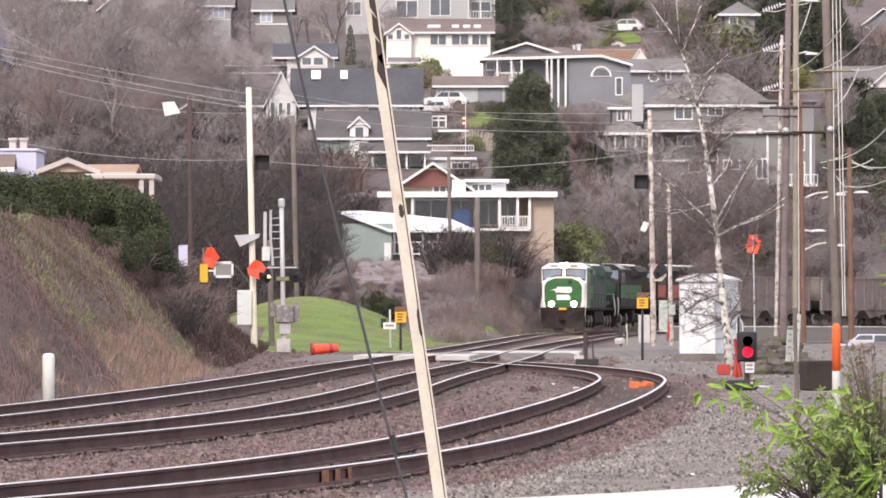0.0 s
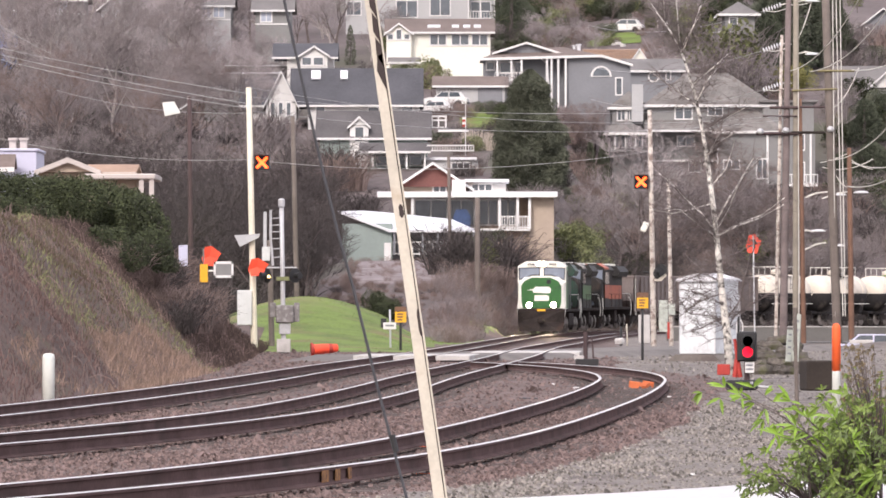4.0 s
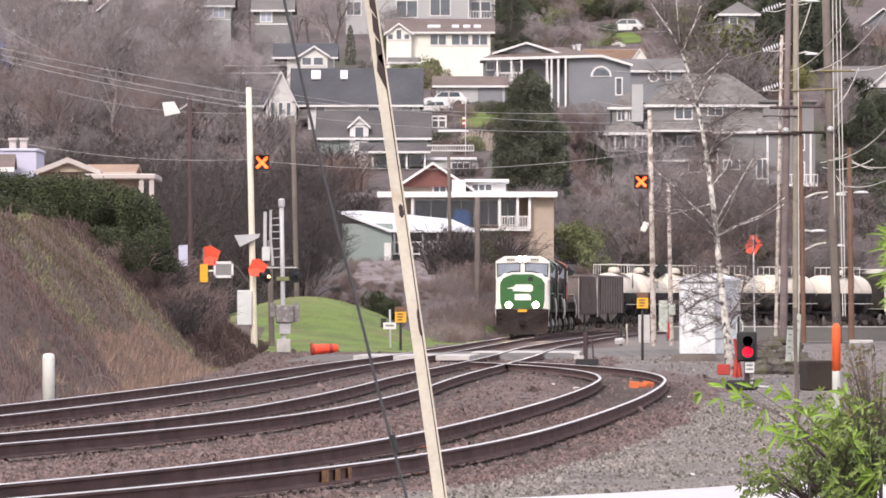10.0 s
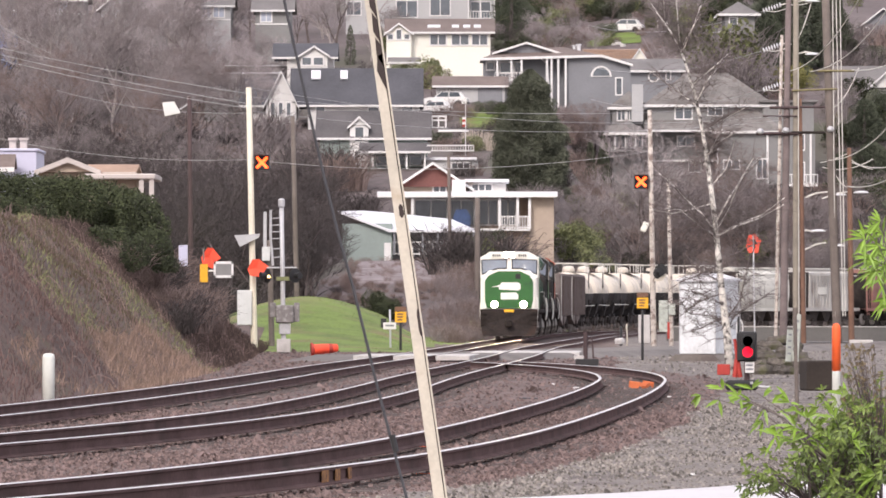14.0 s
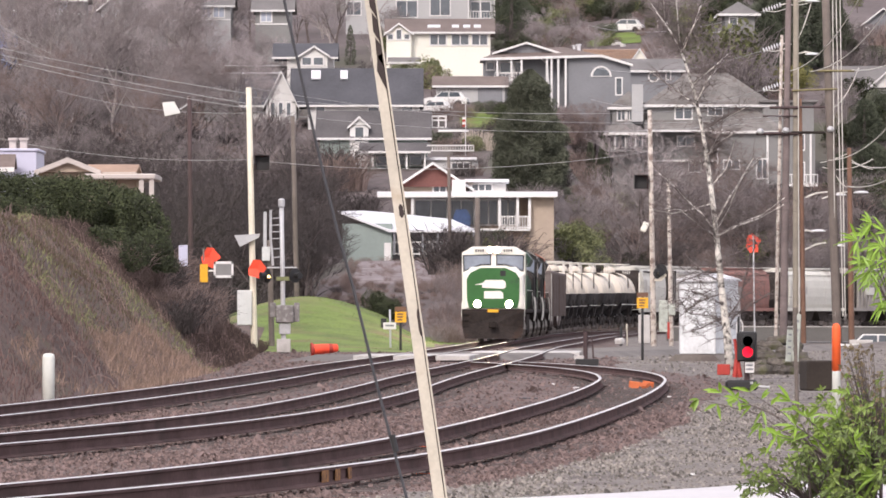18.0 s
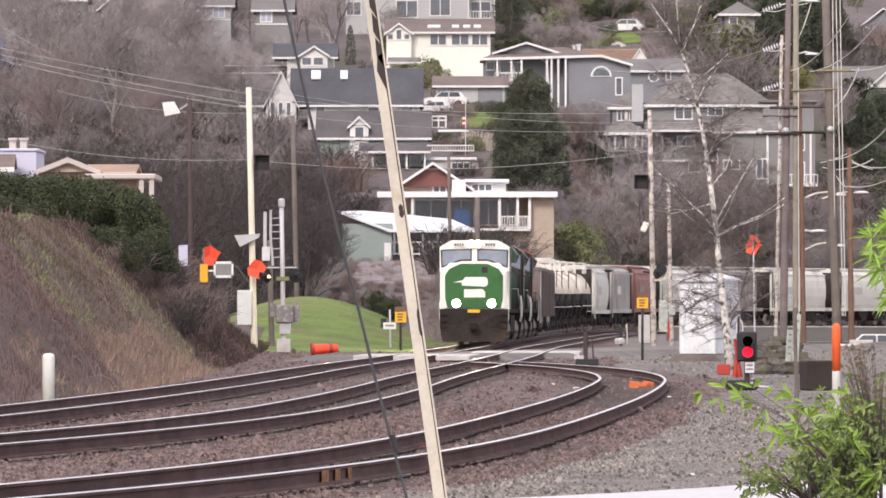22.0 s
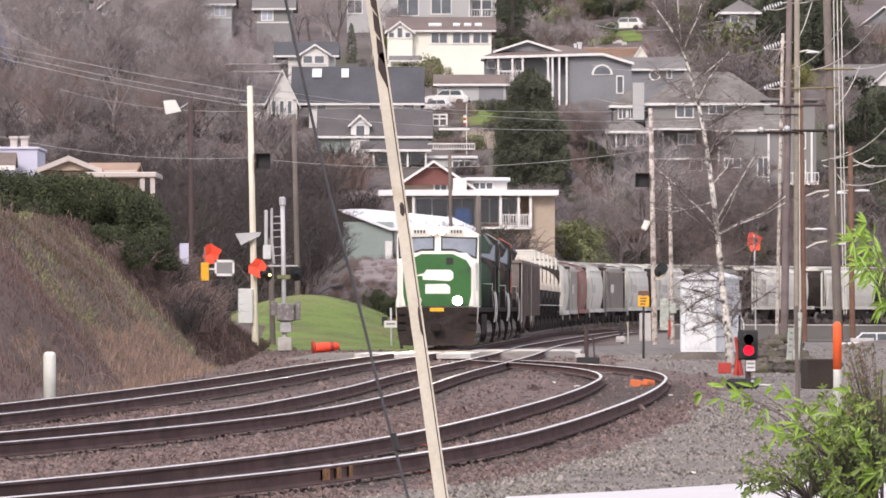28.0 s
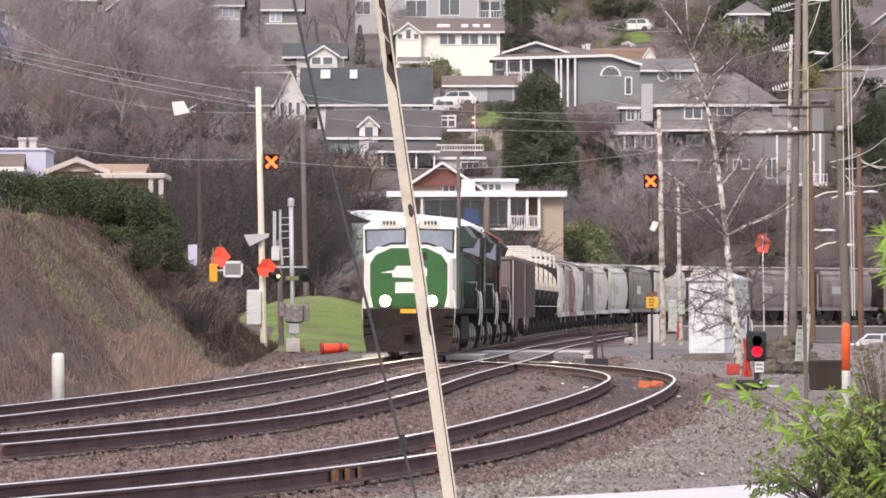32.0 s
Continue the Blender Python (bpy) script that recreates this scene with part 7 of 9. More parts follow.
# companion pole
pole, k, foot = lean_pole("utility_pole", "short weathered timber pole with small white box", "pole", 477, 425, 481, 612, 266, 9, 11, "pole_wood", "timber poles")
boxat("meter_box", pole, 464, 478, 437, 462, 266, 0.25, "cabinet", "small white box", 0.02, -0.2)
boxat("service_head", pole, 466, 472, 375, 437, 266, 0.12, "galv", "", 0.02)
# gate signal
gate, k, foot = lean_pole("crossing_signal", "grey crossing signal mast with crossbar lights and gate mechanism", "crossing signal", 498, 356, 502, 616, 245, 8, 9, "galv")
part("cap", Mesh().lathe([(0.14, 0), (0.14, 0.28), (0.06, 0.34)], 12, Matrix.Translation(local(gate, 498, 366, 245))), "galv", gate)
part("crossbar", Mesh().tube([local(gate, 472, 474, 245), local(gate, 525, 474, 245)], 0.035, 6), "galv", gate)
crossing_light(gate, 522, 488, 245, 40)
crossing_light(gate, 474, 488, 245, -60)
part("amber_lamp", Mesh().lathe([(0.05, 0), (0.06, 0.1)], 10, Matrix.Translation(local(gate, 476, 490, 244)) @ pose(0, 0, 0, 90, 0, 0)), "lamp_amber", gate, "small lit amber lamp")
boxat("street_sign", gate, 489, 512, 490, 497, 245, 0.03, "shrub", "small green sign with plain face", 0, -0.12)
boxat("mechanism", gate, 488, 520, 540, 572, 245, 0.6, "mech_grey", "dull grey gate mechanism box", 0.05)
boxat("counterweight", gate, 478, 488, 536, 562, 245, 0.3, "mech_grey", "", 0.03)
boxat("counterweight_arm", gate, 520, 530, 536, 570, 245, 0.3, "mech_grey", "", 0.03)
boxat("base_cover", gate, 494, 514, 572, 592, 245, 0.4, "galv", "grey base cover", 0.03)
boxat("footing", gate, 490, 514, 600, 624, 245, 0.5, "concrete", "concrete footing", 0.02)
for v in (386, 398, 410, 422, 440, 455):
    part("ladder_rung", Mesh().tube([local(gate, 481, v + 1, 245), local(gate, 498, v, 245)], 0.02, 5), "galv", gate)
part("side_conduit", Mesh().tube([local(gate, 479, 372, 245), local(gate, 479, 425, 245), local(gate, 483, 470, 245)], 0.06, 6), "galv", gate)
# poles behind
pole, k, foot = lean_pole("street_lamp", "dark brown timber pole with white street lamp", "street lamp", 335, 172, 338, 500, 300, 8, 9, "pole_dark", "timber poles")
part("lamp_arm", Mesh().tube([local(pole, 336, 182, 300), local(pole, 312, 198, 300)], 0.03, 6), "galv", pole)
part("lamp_housing", Mesh().prism([(local(pole, 287, 0, 300).x, local(pole, 0, 182, 300).z), (local(pole, 308, 0, 300).x, local(pole, 0, 180, 300).z), (local(pole, 319, 0, 300).x, local(pole, 0, 200, 300).z), (local(pole, 292, 0, 300).x, local(pole, 0, 206, 300).z)], "y", -0.25, 0.25), "white", pole, "white box lamp head")
lean_pole("utility_pole", "slim grey timber pole before the woods", "pole", 518, 205, 526, 560, 320, 8, 10, "pole_wood", "timber poles")
lean_pole("utility_pole", "slim grey timber pole beside the garage", "pole", 794, 275, 797, 470, 415, 6, 7, "pole_wood", "timber poles")
lean_pole("utility_pole", "grey timber pole behind the train", "pole", 845, 350, 845, 560, 380, 9, 11, "pole_wood", "timber poles")
# flag stand with frame sign
st, k, foot = lean_pole("flag_stand", "short stand with orange flag, yellow panel and white framed sign", "flag stand", 360, 440, 361, 585, 233, 3, 4, "pole_wood")
flag(st, 364, 454, 233, 0.62, 0.8, 0, 2)
boxat("yellow_panel", st, 354, 368, 468, 500, 233, 0.06, "yellow", "yellow panel", 0.01, -0.1)
fr = Mesh()
a, b = local(st, 378, 492, 233), local(st, 413, 463, 233)
fr.box(a.x, b.x, 0, 0.05, b.z - 0.1, b.z).box(a.x, b.x, 0, 0.05, a.z, a.z + 0.1).box(a.x, a.x + 0.08, 0, 0.05, a.z, b.z).box(b.x - 0.08, b.x, 0, 0.05, a.z, b.z).box(a.x - 0.3, a.x, 0, 0.05, b.z - 0.4, b.z - 0.33)
part("sign_frame", fr, "white", st, "white sign frame")
part("sign_face", Mesh().box(a.x + 0.08, b.x - 0.08, 0.01, 0.04, a.z + 0.1, b.z - 0.1), "siding_stone", st)
boxat("pale_panel", st, 316, 332, 434, 472, 233, 0.05, "siding_lilac", "pale pinkish panel", 0.01, 0.0)

# east mast
d = 290
mast, k, foot = lean_pole("signal_mast", "tall pale mast with lane signal and crossing light", "signal mast", 1150, 195, 1157, 606, d, 8, 11, "mast_pale")
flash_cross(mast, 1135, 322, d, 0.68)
part("bracket", Mesh().tube([local(mast, 1147, 322, d), local(mast, 1153, 322, d)], 0.05, 6), "galv", mast)
part("lamp_head", Mesh().box(-0.15, 0.15, -0.2, 0.2, -0.25, 0.25, 0.05), "siding_cream", mast, "cream lamp housing", m=Matrix.Translation(local(mast, 1141, 402, d)) @ pose(0, 0, 0, 0, 25, 0))
crossing_light(mast, 1166, 484, d - 0.5, 20)
crossing_light(mast, 1170, 478, d + 0.5, 160)
lp = [local(mast, u, v, d) for u, v in ((1157, 498), (1170, 498), (1179, 488), (1177, 485), (1170, 489), (1164, 494), (1157, 495))]
part("gate_lamp", Mesh().prism([(p.x, p.z) for p in lp], "y", lp[0].y - 0.7, lp[0].y - 0.6), "arm_cream", mast, "cream lamp housing")
part("gate_bracket", Mesh().tube([local(mast, 1138, 481, d), local(mast, 1156, 483, d), local(mast, 1172, 482, d)], 0.06, 6), "black", mast)
boxat("cabinet", mast, 1166, 1182, 532, 588, d, 0.4, "cabinet_green", "grey equipment cabinet", 0.03)
mast2, k, foot = lean_pole("slim_pole", "slim lichen-pale timber pole", "pole", 1183, 318, 1188, 603, 285, 6, 9, "mast_pale", "timber poles")
boxat("meter_box", mast2, 1183, 1195, 537, 558, 285, 0.25, "cabinet_green", "", 0.02, -0.1)
post_, k, foot = lean_pole("marker_post", "small post with red and white reflective panel", "marker", 1186, 570, 1187, 606, 285, 5, 5, "post_white")
boxat("red_panel", post_, 1181, 1185, 570, 600, 285, 0.04, "red_paint", "", 0.005, -0.1)
blk = Mesh().box(-0.27, 0.27, -0.3, 0.3, 0, 1.35, 0.03)
solid("concrete_block", blk, "concrete", "pale upright concrete block by the crossing", "block", Matrix.Translation(at(1140, 608, 280)))
lean_pole("marker_post", "thin orange and white marker rod beside the rails", "marker", 1109, 573, 1110, 600, 300, 2.5, 2.5, "arm_cream")
lean_pole("stub_post", "short dark stub post beside the rails", "post", 1099, 578, 1099, 606, 300, 5, 5, "black")

for u, v, d, post_v, lab in ((709, 557, 262, 616, "yellow warning sign with black top panel on a dark post"), (1137, 532, 215, 629, "yellow warning sign with black top panel on a dark post")):
    sg, k, foot = lean_pole("warning_sign", lab, "sign", u, v - 12, u, post_v, d, 4, 5, "black", "yellow signs")
    hw = 10
    boxat("sign_board", sg, u - hw, u + hw, v - 5, v + 14, d, 0.03, "yellow", "yellow sign board", 0.0, -0.08)
    boxat("sign_top", sg, u - hw, u + hw, v - 14, v - 6, d, 0.03, "pole_brown", "dark panel", 0.0, -0.08)
    for r_ in range(3):
        boxat("text_bar", sg, u - 6, u + 5 - r_, v - 2 + r_ * 5, v + 0.6 + r_ * 5, d, 0.01, "pole_brown", "plain bar", 0.0, -0.1)
sg, k, foot = lean_pole("small_sign", "small white sign on a grey post by the grass", "sign", 690, 548, 691, 612, 268, 3.5, 3.5, "galv")
boxat("sign_board", sg, 678, 701, 571, 583, 268, 0.03, "white", "white sign board", 0.0, -0.08)
boxat("text_bar", sg, 682, 697, 575, 578, 268, 0.01, "siding_grey", "plain bar", 0.0, -0.1)
boxat("reflector", sg, 674, 684, 564, 580, 268, 0.03, "black", "", 0.0, -0.03)

# fallen barrel
bar = thing("traffic_barrel", "orange-red traffic barrel lying on its side", "barrel", Matrix.Translation(at(553, 619, 228)) @ pose(0, 0, 0, 0, 86, 8))
part("drum", Mesh().lathe([(0.17, 0), (0.19, 0.02), (0.19, 0.3), (0.19, 0.32), (0.18, 0.62), (0.17, 0.64), (0.15, 0.95), (0.1, 1.0)], 18), "flag", bar, "", True)
for z in (0.3, 0.64):
    part("band", Mesh().lathe([(0.203 - z * 0.03, z), (0.203 - z * 0.03, z + 0.14)], 18), "red_paint" if z > 0.5 else "flag", bar, "reflective band")
part("rubber_foot", Mesh().lathe([(0.27, -0.05), (0.27, 0.02), (0.2, 0.06)], 18), "red_paint", bar)

# marker post on the bank foot
solid("marker_post", Mesh().lathe([(0.115, -0.4), (0.115, 0.7), (0.1, 0.76), (0.05, 0.78)], 14), "post_white", "short stout white marker post by the bank", "marker", Matrix.Translation(at(86, 700, 110)), smooth=True)

# signal cabin
cab_ = thing("equipment_cabin", "white sheet-metal signal cabin with low roof", "cabin", Matrix.Translation(at(1266, 629, 210)) @ pose(0, 0, 0, 0, 0, -24))
part("body", Mesh().box(-1.36, 0, 0, 2.25, 0.05, 2.62, 0.01), "cabin_white", cab_, "white painted metal walls")
part("roof", Mesh().prism([(-1.45, 2.62), (0.09, 2.62), (0.09, 2.7), (-0.68, 2.9), (-1.45, 2.7)], "y", -0.12, 2.37), "roof_white", cab_, "white metal roof")
# Fills the gap so that it reads as ground in the camera's view.
part("gravel_base", Mesh().prism([(-1.75, -0.26), (0.4, -0.26), (0.05, 0.03), (-1.4, 0.03)], "y", -0.35, 2.5), "yard", cab_, "gravel-coloured block filling under the cabin")
part("door", Mesh().box(-1.12, -0.3, -0.03, 0.0, 0.2, 2.3, 0.0), "cabin_white", cab_, "white cabin door")
for x in (-1.36, -0.68, 0.0):
    part("seam", Mesh().box(x - 0.015, x + 0.015, -0.02, 0.0, 0.12, 2.62), "galv", cab_)
part("vent", Mesh().box(0.0, 0.05, 0.7, 1.4, 1.7, 2.2), "galv", cab_)
cab2 = solid("relay_box", Mesh().box(-0.42, 0.42, -0.4, 0.4, -0.2, 2.1, 0.02), "galv", "grey relay cabinet beside the white cabin", "cabinet", Matrix.Translation(at(1290, 618, 226)))

# dwarf signal with switch stand
ds = thing("dwarf_signal", "black dwarf signal showing red with switch lever", "signal", Matrix.Translation(at(1322, 690, 118)))
D0 = 118


def dsb(name, u0, u1, v0, v1, depth, mat, label="", dy=0.0, bevel=0.015):
    return boxat(name, ds, u0, u1, v0, v1, D0, depth, mat, label, bevel, dy)


dsb("head", 1304, 1339, 587, 640, 0.25, "black", "black signal head", 0, 0.03)
for v in (604, 623):
    c = local(ds, 1322, v, D0)
    part("hood", Mesh().lathe([(0.13, 0), (0.13, 0.16)], 16, Matrix.Translation(c + Vector((0, -0.125, 0))) @ pose(0, 0, 0, 90, 0, 0)), "black", ds)
    part("lens", Mesh().lathe([(0.112, 0), (0.105, 0.03)], 16, Matrix.Translation(c + Vector((0, -0.255, 0))) @ pose(0, 0, 0, 90, 0, 0)), "lamp_red" if v > 610 else "pane", ds, "lit red lens" if v > 610 else "unlit lens")
dsb("number_plate", 1318, 1334, 641, 660, 0.04, "white", "white plate", -0.14, 0)
for v in (645, 652):
    dsb("text_bar", 1320, 1332, v, v + 3, 0.01, "siding_grey", "plain bar", -0.166, 0)
dsb("post", 1317, 1327, 640, 690, 0.1, "pole_dark")
dsb("switch_base", 1284, 1340, 673, 691, 0.5, "black", "dark switch machine base", 0.0, 0.04)
dsb("target", 1269, 1292, 645, 664, 0.05, "red_paint", "red switch target", -0.05)
part("lever", Mesh().tube([local(ds, 1300, 600, D0), local(ds, 1310, 668, D0)], [0.03, 0.05], 8), "red_paint", ds, "red-brown lever")
part("lever_guard", Mesh().tube([local(ds, 1304, 636, D0), local(ds, 1300, 668, D0)], [0.05, 0.05], 8), "red_paint", ds)
part("pipe", Mesh().tube([local(ds, 1328, 684, D0), local(ds, 1362, 686, D0)], 0.03, 8), "galv", ds, "steel pipe")
part("bolt", Mesh().lathe([(0.03, 0), (0.03, 0.05)], 8, Matrix.Translation(local(ds, 1330, 680, D0 - 0.3))), "galv", ds)
ring = [local(ds, 1309 + 5.5 * math.cos(t * math.pi / 8), 581 + 15 * math.sin(t * math.pi / 8), D0) for t in range(17)]
part("hose_coil", Mesh().tube(ring, 0.012, 5), "white", ds, "white hose coil")
dsb("mast", 1305, 1309, 560, 640, 0.05, "black")

# notice boards on a post
nb = thing("notice_post", "grey steel post with two small pale notice boards", "sign", Matrix.Translation(at(1410, 738, 88)))
part("post", Mesh().tube([local(nb, 1411, 745, 88), local(nb, 1407, 545, 88)], 0.033, 8), "pole_wood", nb)
for u0, u1, v0, v1, yaw in ((1392, 1401, 584, 640, 25), (1403, 1415, 556, 640, -30)):
    c = local(nb, (u0 + u1) / 2, (v0 + v1) / 2, 88)
    w, ht = (u1 - u0) * 88 / LENS, (v1 - v0) * 88 / LENS
    bd = part("notice_board", Mesh().box(-w / 2 * 1.15, w / 2 * 1.15, -0.012, 0.012, -ht / 2, ht / 2), "cabinet_green", nb, "pale greenish notice board", m=Matrix.Translation(c) @ pose(0, 0, 0, 0, 4, yaw))
    for r_ in range(4):
        part("text_bar", Mesh().box(-w * 0.35, w * 0.35, -0.016, -0.013, ht * (0.32 - 0.2 * r_), ht * (0.38 - 0.2 * r_)), "siding_grey", bd, "plain bar")

# bollard
bo = thing("bollard", "white bollard with orange rounded top", "bollard", Matrix.Translation(at(1480, 716, 100)))
part("lower_sleeve", Mesh().lathe([(0.07, -0.3), (0.07, 0.55), (0.074, 0.56)], 16), "post_white", bo, "white sleeve", True)
part("upper_sleeve", Mesh().lathe([(0.074, 0.56), (0.074, 1.28), (0.063, 1.33), (0.037, 1.36), (0.01, 1.37)], 16), "orange", bo, "orange sleeve", True)

# stacked stone slabs and block
r = random.Random(71)


def slab(w, dp, ht, seed):
    q = random.Random(seed)
    m = Mesh()
    n = 13
    out = [(w / 2 * math.cos(2 * math.pi * i / n) * q.uniform(0.72, 1.12), dp / 2 * math.sin(2 * math.pi * i / n) * q.uniform(0.72, 1.12)) for i in range(n)]
    vs = [(x * 0.85, y * 0.85, 0) for x, y in out] + [(x, y, ht * q.uniform(0.25, 0.6)) for x, y in out] + [(x * q.uniform(0.6, 0.9), y * q.uniform(0.6, 0.9), ht * q.uniform(0.75, 1.05)) for x, y in out]
    fs = [tuple(range(n - 1, -1, -1)), tuple(range(2 * n, 3 * n))] + [(k_ * n + i, k_ * n + (i + 1) % n, (k_ + 1) * n + (i + 1) % n, (k_ + 1) * n + i) for k_ in (0, 1) for i in range(n)]
    return m.add(vs, fs)


for i, (u, v, w, ht, dp) in enumerate(((1348, 664, 44, 13, 0.8), (1388, 665, 56, 14, 0.8), (1430, 664, 44, 12, 0.7), (1342, 653, 40, 12, 0.6), (1380, 652, 52, 13, 0.7), (1420, 652, 48, 13, 0.6), (1358, 641, 58, 12, 0.6),
                                       (1408, 640, 50, 13, 0.6), (1350, 630, 46, 11, 0.5), (1394, 629, 52, 12, 0.6), (1364, 619, 56, 11, 0.5), (1408, 619, 34, 10, 0.4), (1376, 609, 48, 10, 0.5), (1442, 655, 26, 10, 0.4))):
    kk = 168 / LENS
    solid("stone_slab", slab(w * kk, dp, (ht + 5) * kk, 80 + i), "rock", "rough flat dark stone slab in a low stack", "stone", Matrix.Translation(at(u, v, 168 + (664 - v) * 0.03)) @ pose(0, 0, 0, r.uniform(-5, 5), r.uniform(-7, 7), r.uniform(-20, 20)), "stone stack")
solid("timber_block", Mesh().box(-0.3, 0.3, -0.3, 0.3, -0.1, 0.52, 0.03), "timber", "square dark timber block behind the bollard", "block", Matrix.Translation(at(1446, 683, 122)) @ pose(0, 0, 0, 0, 0, 12))

# crossing road
def ribbon(points, width, z):
    m = Mesh()
    pts = [Vector((x, y, (z if i else -0.3) - dip(x, y))) for i, (x, y) in enumerate(points)]
    for i, p in enumerate(pts):
        dv = (pts[min(i + 1, len(pts) - 1)] - pts[max(0, i - 1)]).normalized()
        side = Vector((dv.y, -dv.x, 0)) * width / 2
        m.v += [tuple(p - side), tuple(p + side), tuple(p + side * 1.35 - Vector((0, 0, 0.3))), tuple(p - side * 1.35 - Vector((0, 0, 0.3)))]
    for i in range(len(pts) - 1):
        a, b = i * 4, i * 4 + 4
        m.f += [(a, a + 1, b + 1, b), (a + 1, a + 2, b + 2, b + 1), (a + 3, a, b, b + 3)]
    return m


road = solid("road", ribbon([(-3.4, 209.0), (-2.0, 212.5), (-0.6, 216.5), (2.5, 226), (6.5, 243), (12, 262), (15, 270), (17.5, 277), (20, 283), (22.5, 288), (25, 292), (30, 300), (60, 330)], 5.6, -0.035), "asphalt", "worn grey asphalt road over the level crossing", "road", kind="structure")
solid("parking_lot", Mesh().add([(8, 268, -0.2), (16.5, 272, -0.2), (16.5, 322, -0.2), (60, 322, -0.2), (60, 345, -0.2), (20, 335, -0.2)], [(0, 1, 2, 5), (2, 3, 4, 5)]), "asphalt", "grey asphalt lot beyond the crossing", "road", kind="structure")
for track, s in ((MAIN, 213 - 68), (SECOND, 229 - 71)):
    for off in (-1.45, 0, 1.45):
        p, hd = on_track(track, s)
        q = p + Vector((math.cos(hd), -math.sin(hd), 0)) * off
        w = 0.6 if off else 0.64
        part("crossing_panel", Mesh().box(-w, w, -4.2, 4.2, -0.2, -0.012, 0.02), "concrete", road, "pale concrete crossing panel between the rails", m=Matrix.Translation(q) @ pose(0, 0, 0, 0, 0, -math.degrees(hd)))
# low wall before the far line
wall = Mesh()
wall.add([(x, y + dy, z) for x, y in ((13, 345), (26, 338), (60, 325)) for dy in (0, 0.3) for z in (-0.4, 0.58)],
         [(0, 1, 5, 4), (4, 5, 9, 8), (1, 3, 7, 5), (5, 7, 11, 9), (3, 2, 6, 7), (7, 6, 10, 11), (0, 2, 3, 1), (8, 9, 11, 10)])
low_wall = solid("low_wall", wall, "wall_grey", "long low grey retaining wall", "wall", kind="structure")
part("coping", Mesh().add([(x, y + dy, z) for x, y in ((13, 345), (26, 338), (60, 325)) for dy in (-0.05, 0.35) for z in (0.582, 0.64)],
                          [(0, 1, 5, 4), (4, 5, 9, 8), (1, 3, 7, 5), (5, 7, 11, 9), (3, 2, 6, 7), (7, 6, 10, 11), (0, 2, 3, 1), (8, 9, 11, 10)]), "concrete", low_wall, "pale coping")
# pale pavement edge in the foreground
solid("pavement", Mesh().add([(0.2, 48, -0.15), (0.58, 55.0, -0.15), (1.75, 56.8, -0.15), (2.7, 58.6, -0.15), (3.5, 60.6, -0.15), (9, 63, -0.15), (9, 20, -0.15), (0.2, 20, -0.15),
                              (0.2, 48, -0.3), (0.58, 55.0, -0.3), (1.75, 56.8, -0.3), (2.7, 58.6, -0.3), (3.5, 60.6, -0.3), (9, 63, -0.3)],
                             [(0, 7, 6, 5, 4, 3, 2, 1), (0, 1, 9, 8), (1, 2, 10, 9), (2, 3, 11, 10), (3, 4, 12, 11), (4, 5, 13, 12)]), "pale_road", "pale concrete pavement edge in the foreground", "pavement", kind="structure")

# power poles
PD = 322
poles = []
for u0, v0, u1, v1, w0, w1, mat, lab in ((1397, -70, 1386, 602, 10, 15, "pole_pink", "tall weathered power pole with insulators"), (1409, -70, 1408, 606, 10, 11, "pole_tan", "tall grey power pole"),
                                         (1384, 62, 1373, 601, 6, 7, "mast_pale", "pale slim pole"), (1416, 175, 1422, 602, 7, 10, "pole_brown", "brown timber pole with steps"),
                                         (1459, -70, 1482, 600, 14, 17, "pole_wood", "thick leaning grey power pole"), (1503, 262, 1507, 603, 8, 11, "pole_brown", "shorter brown timber pole")):
    p, k, foot = lean_pole("power_pole", lab + " beside the line", "power pole", u0, v0, u1, v1, PD, w0, w1, mat, "power poles")
    poles.append(p)
k = PD / LENS
for pi, u0, u1, v, th, mat in ((0, 1362, 1412, 191, 5, "pole_dark"), (0, 1338, 1412, 237, 6, "pole_dark"), (0, 1350, 1410, 206, 3, "pole_dark"), (4, 1400, 1460, 235, 5, "timber"), (4, 1446, 1512, 126, 4, "yellow_wood"), (4, 1402, 1482, 161, 3.4, "yellow_wood"), (4, 1415, 1460, 190, 4, "pole_dark")):
    if mat == "yellow_wood":
        if "yellow_wood" not in MAT:
            MAT["yellow_wood"] = material("yellow_wood", (0.23, 0.2, 0.1), 0.9, 0, 0.25)
    a, b = local(poles[pi], u0, v, PD), local(poles[pi], u1, v - (3 if mat == "yellow_wood" and v == 161 else 0), PD)
    part("crossarm", Mesh().tube([a + Vector((0, -0.25, 0)), b + Vector((0, -0.25, 0))], th * k / 2, 4), mat, poles[pi], "timber crossarm")
for v in (15, 85, 155):
    a, b = local(poles[0], 1352, v + 4, PD), local(poles[0], 1381, v - 6, PD)
    for n in range(7):
        c = a.lerp(b, n / 6)
        part("insulator", Mesh().lathe([(0.03, -0.05), (0.13, -0.02), (0.13, 0.02), (0.03, 0.05)], 10, Matrix.Translation(c) @ pose(0, 0, 0, 0, 75, 0)), "roof_white", poles[0], "white disc insulator")
    part("insulator_link", Mesh().tube([b, local(poles[0], 1398, v - 10, PD), local(poles[0], 1401, v - 6, PD)], 0.035, 6), "wire_pale", poles[0])
    part("jumper", Mesh().tube([a, local(poles[0], 1372, v + 6, PD), local(poles[0], 1388, v + 2, PD), local(poles[0], 1400, v - 8, PD)], 0.025, 5), "wire_pale", poles[0], "looping jumper wire")
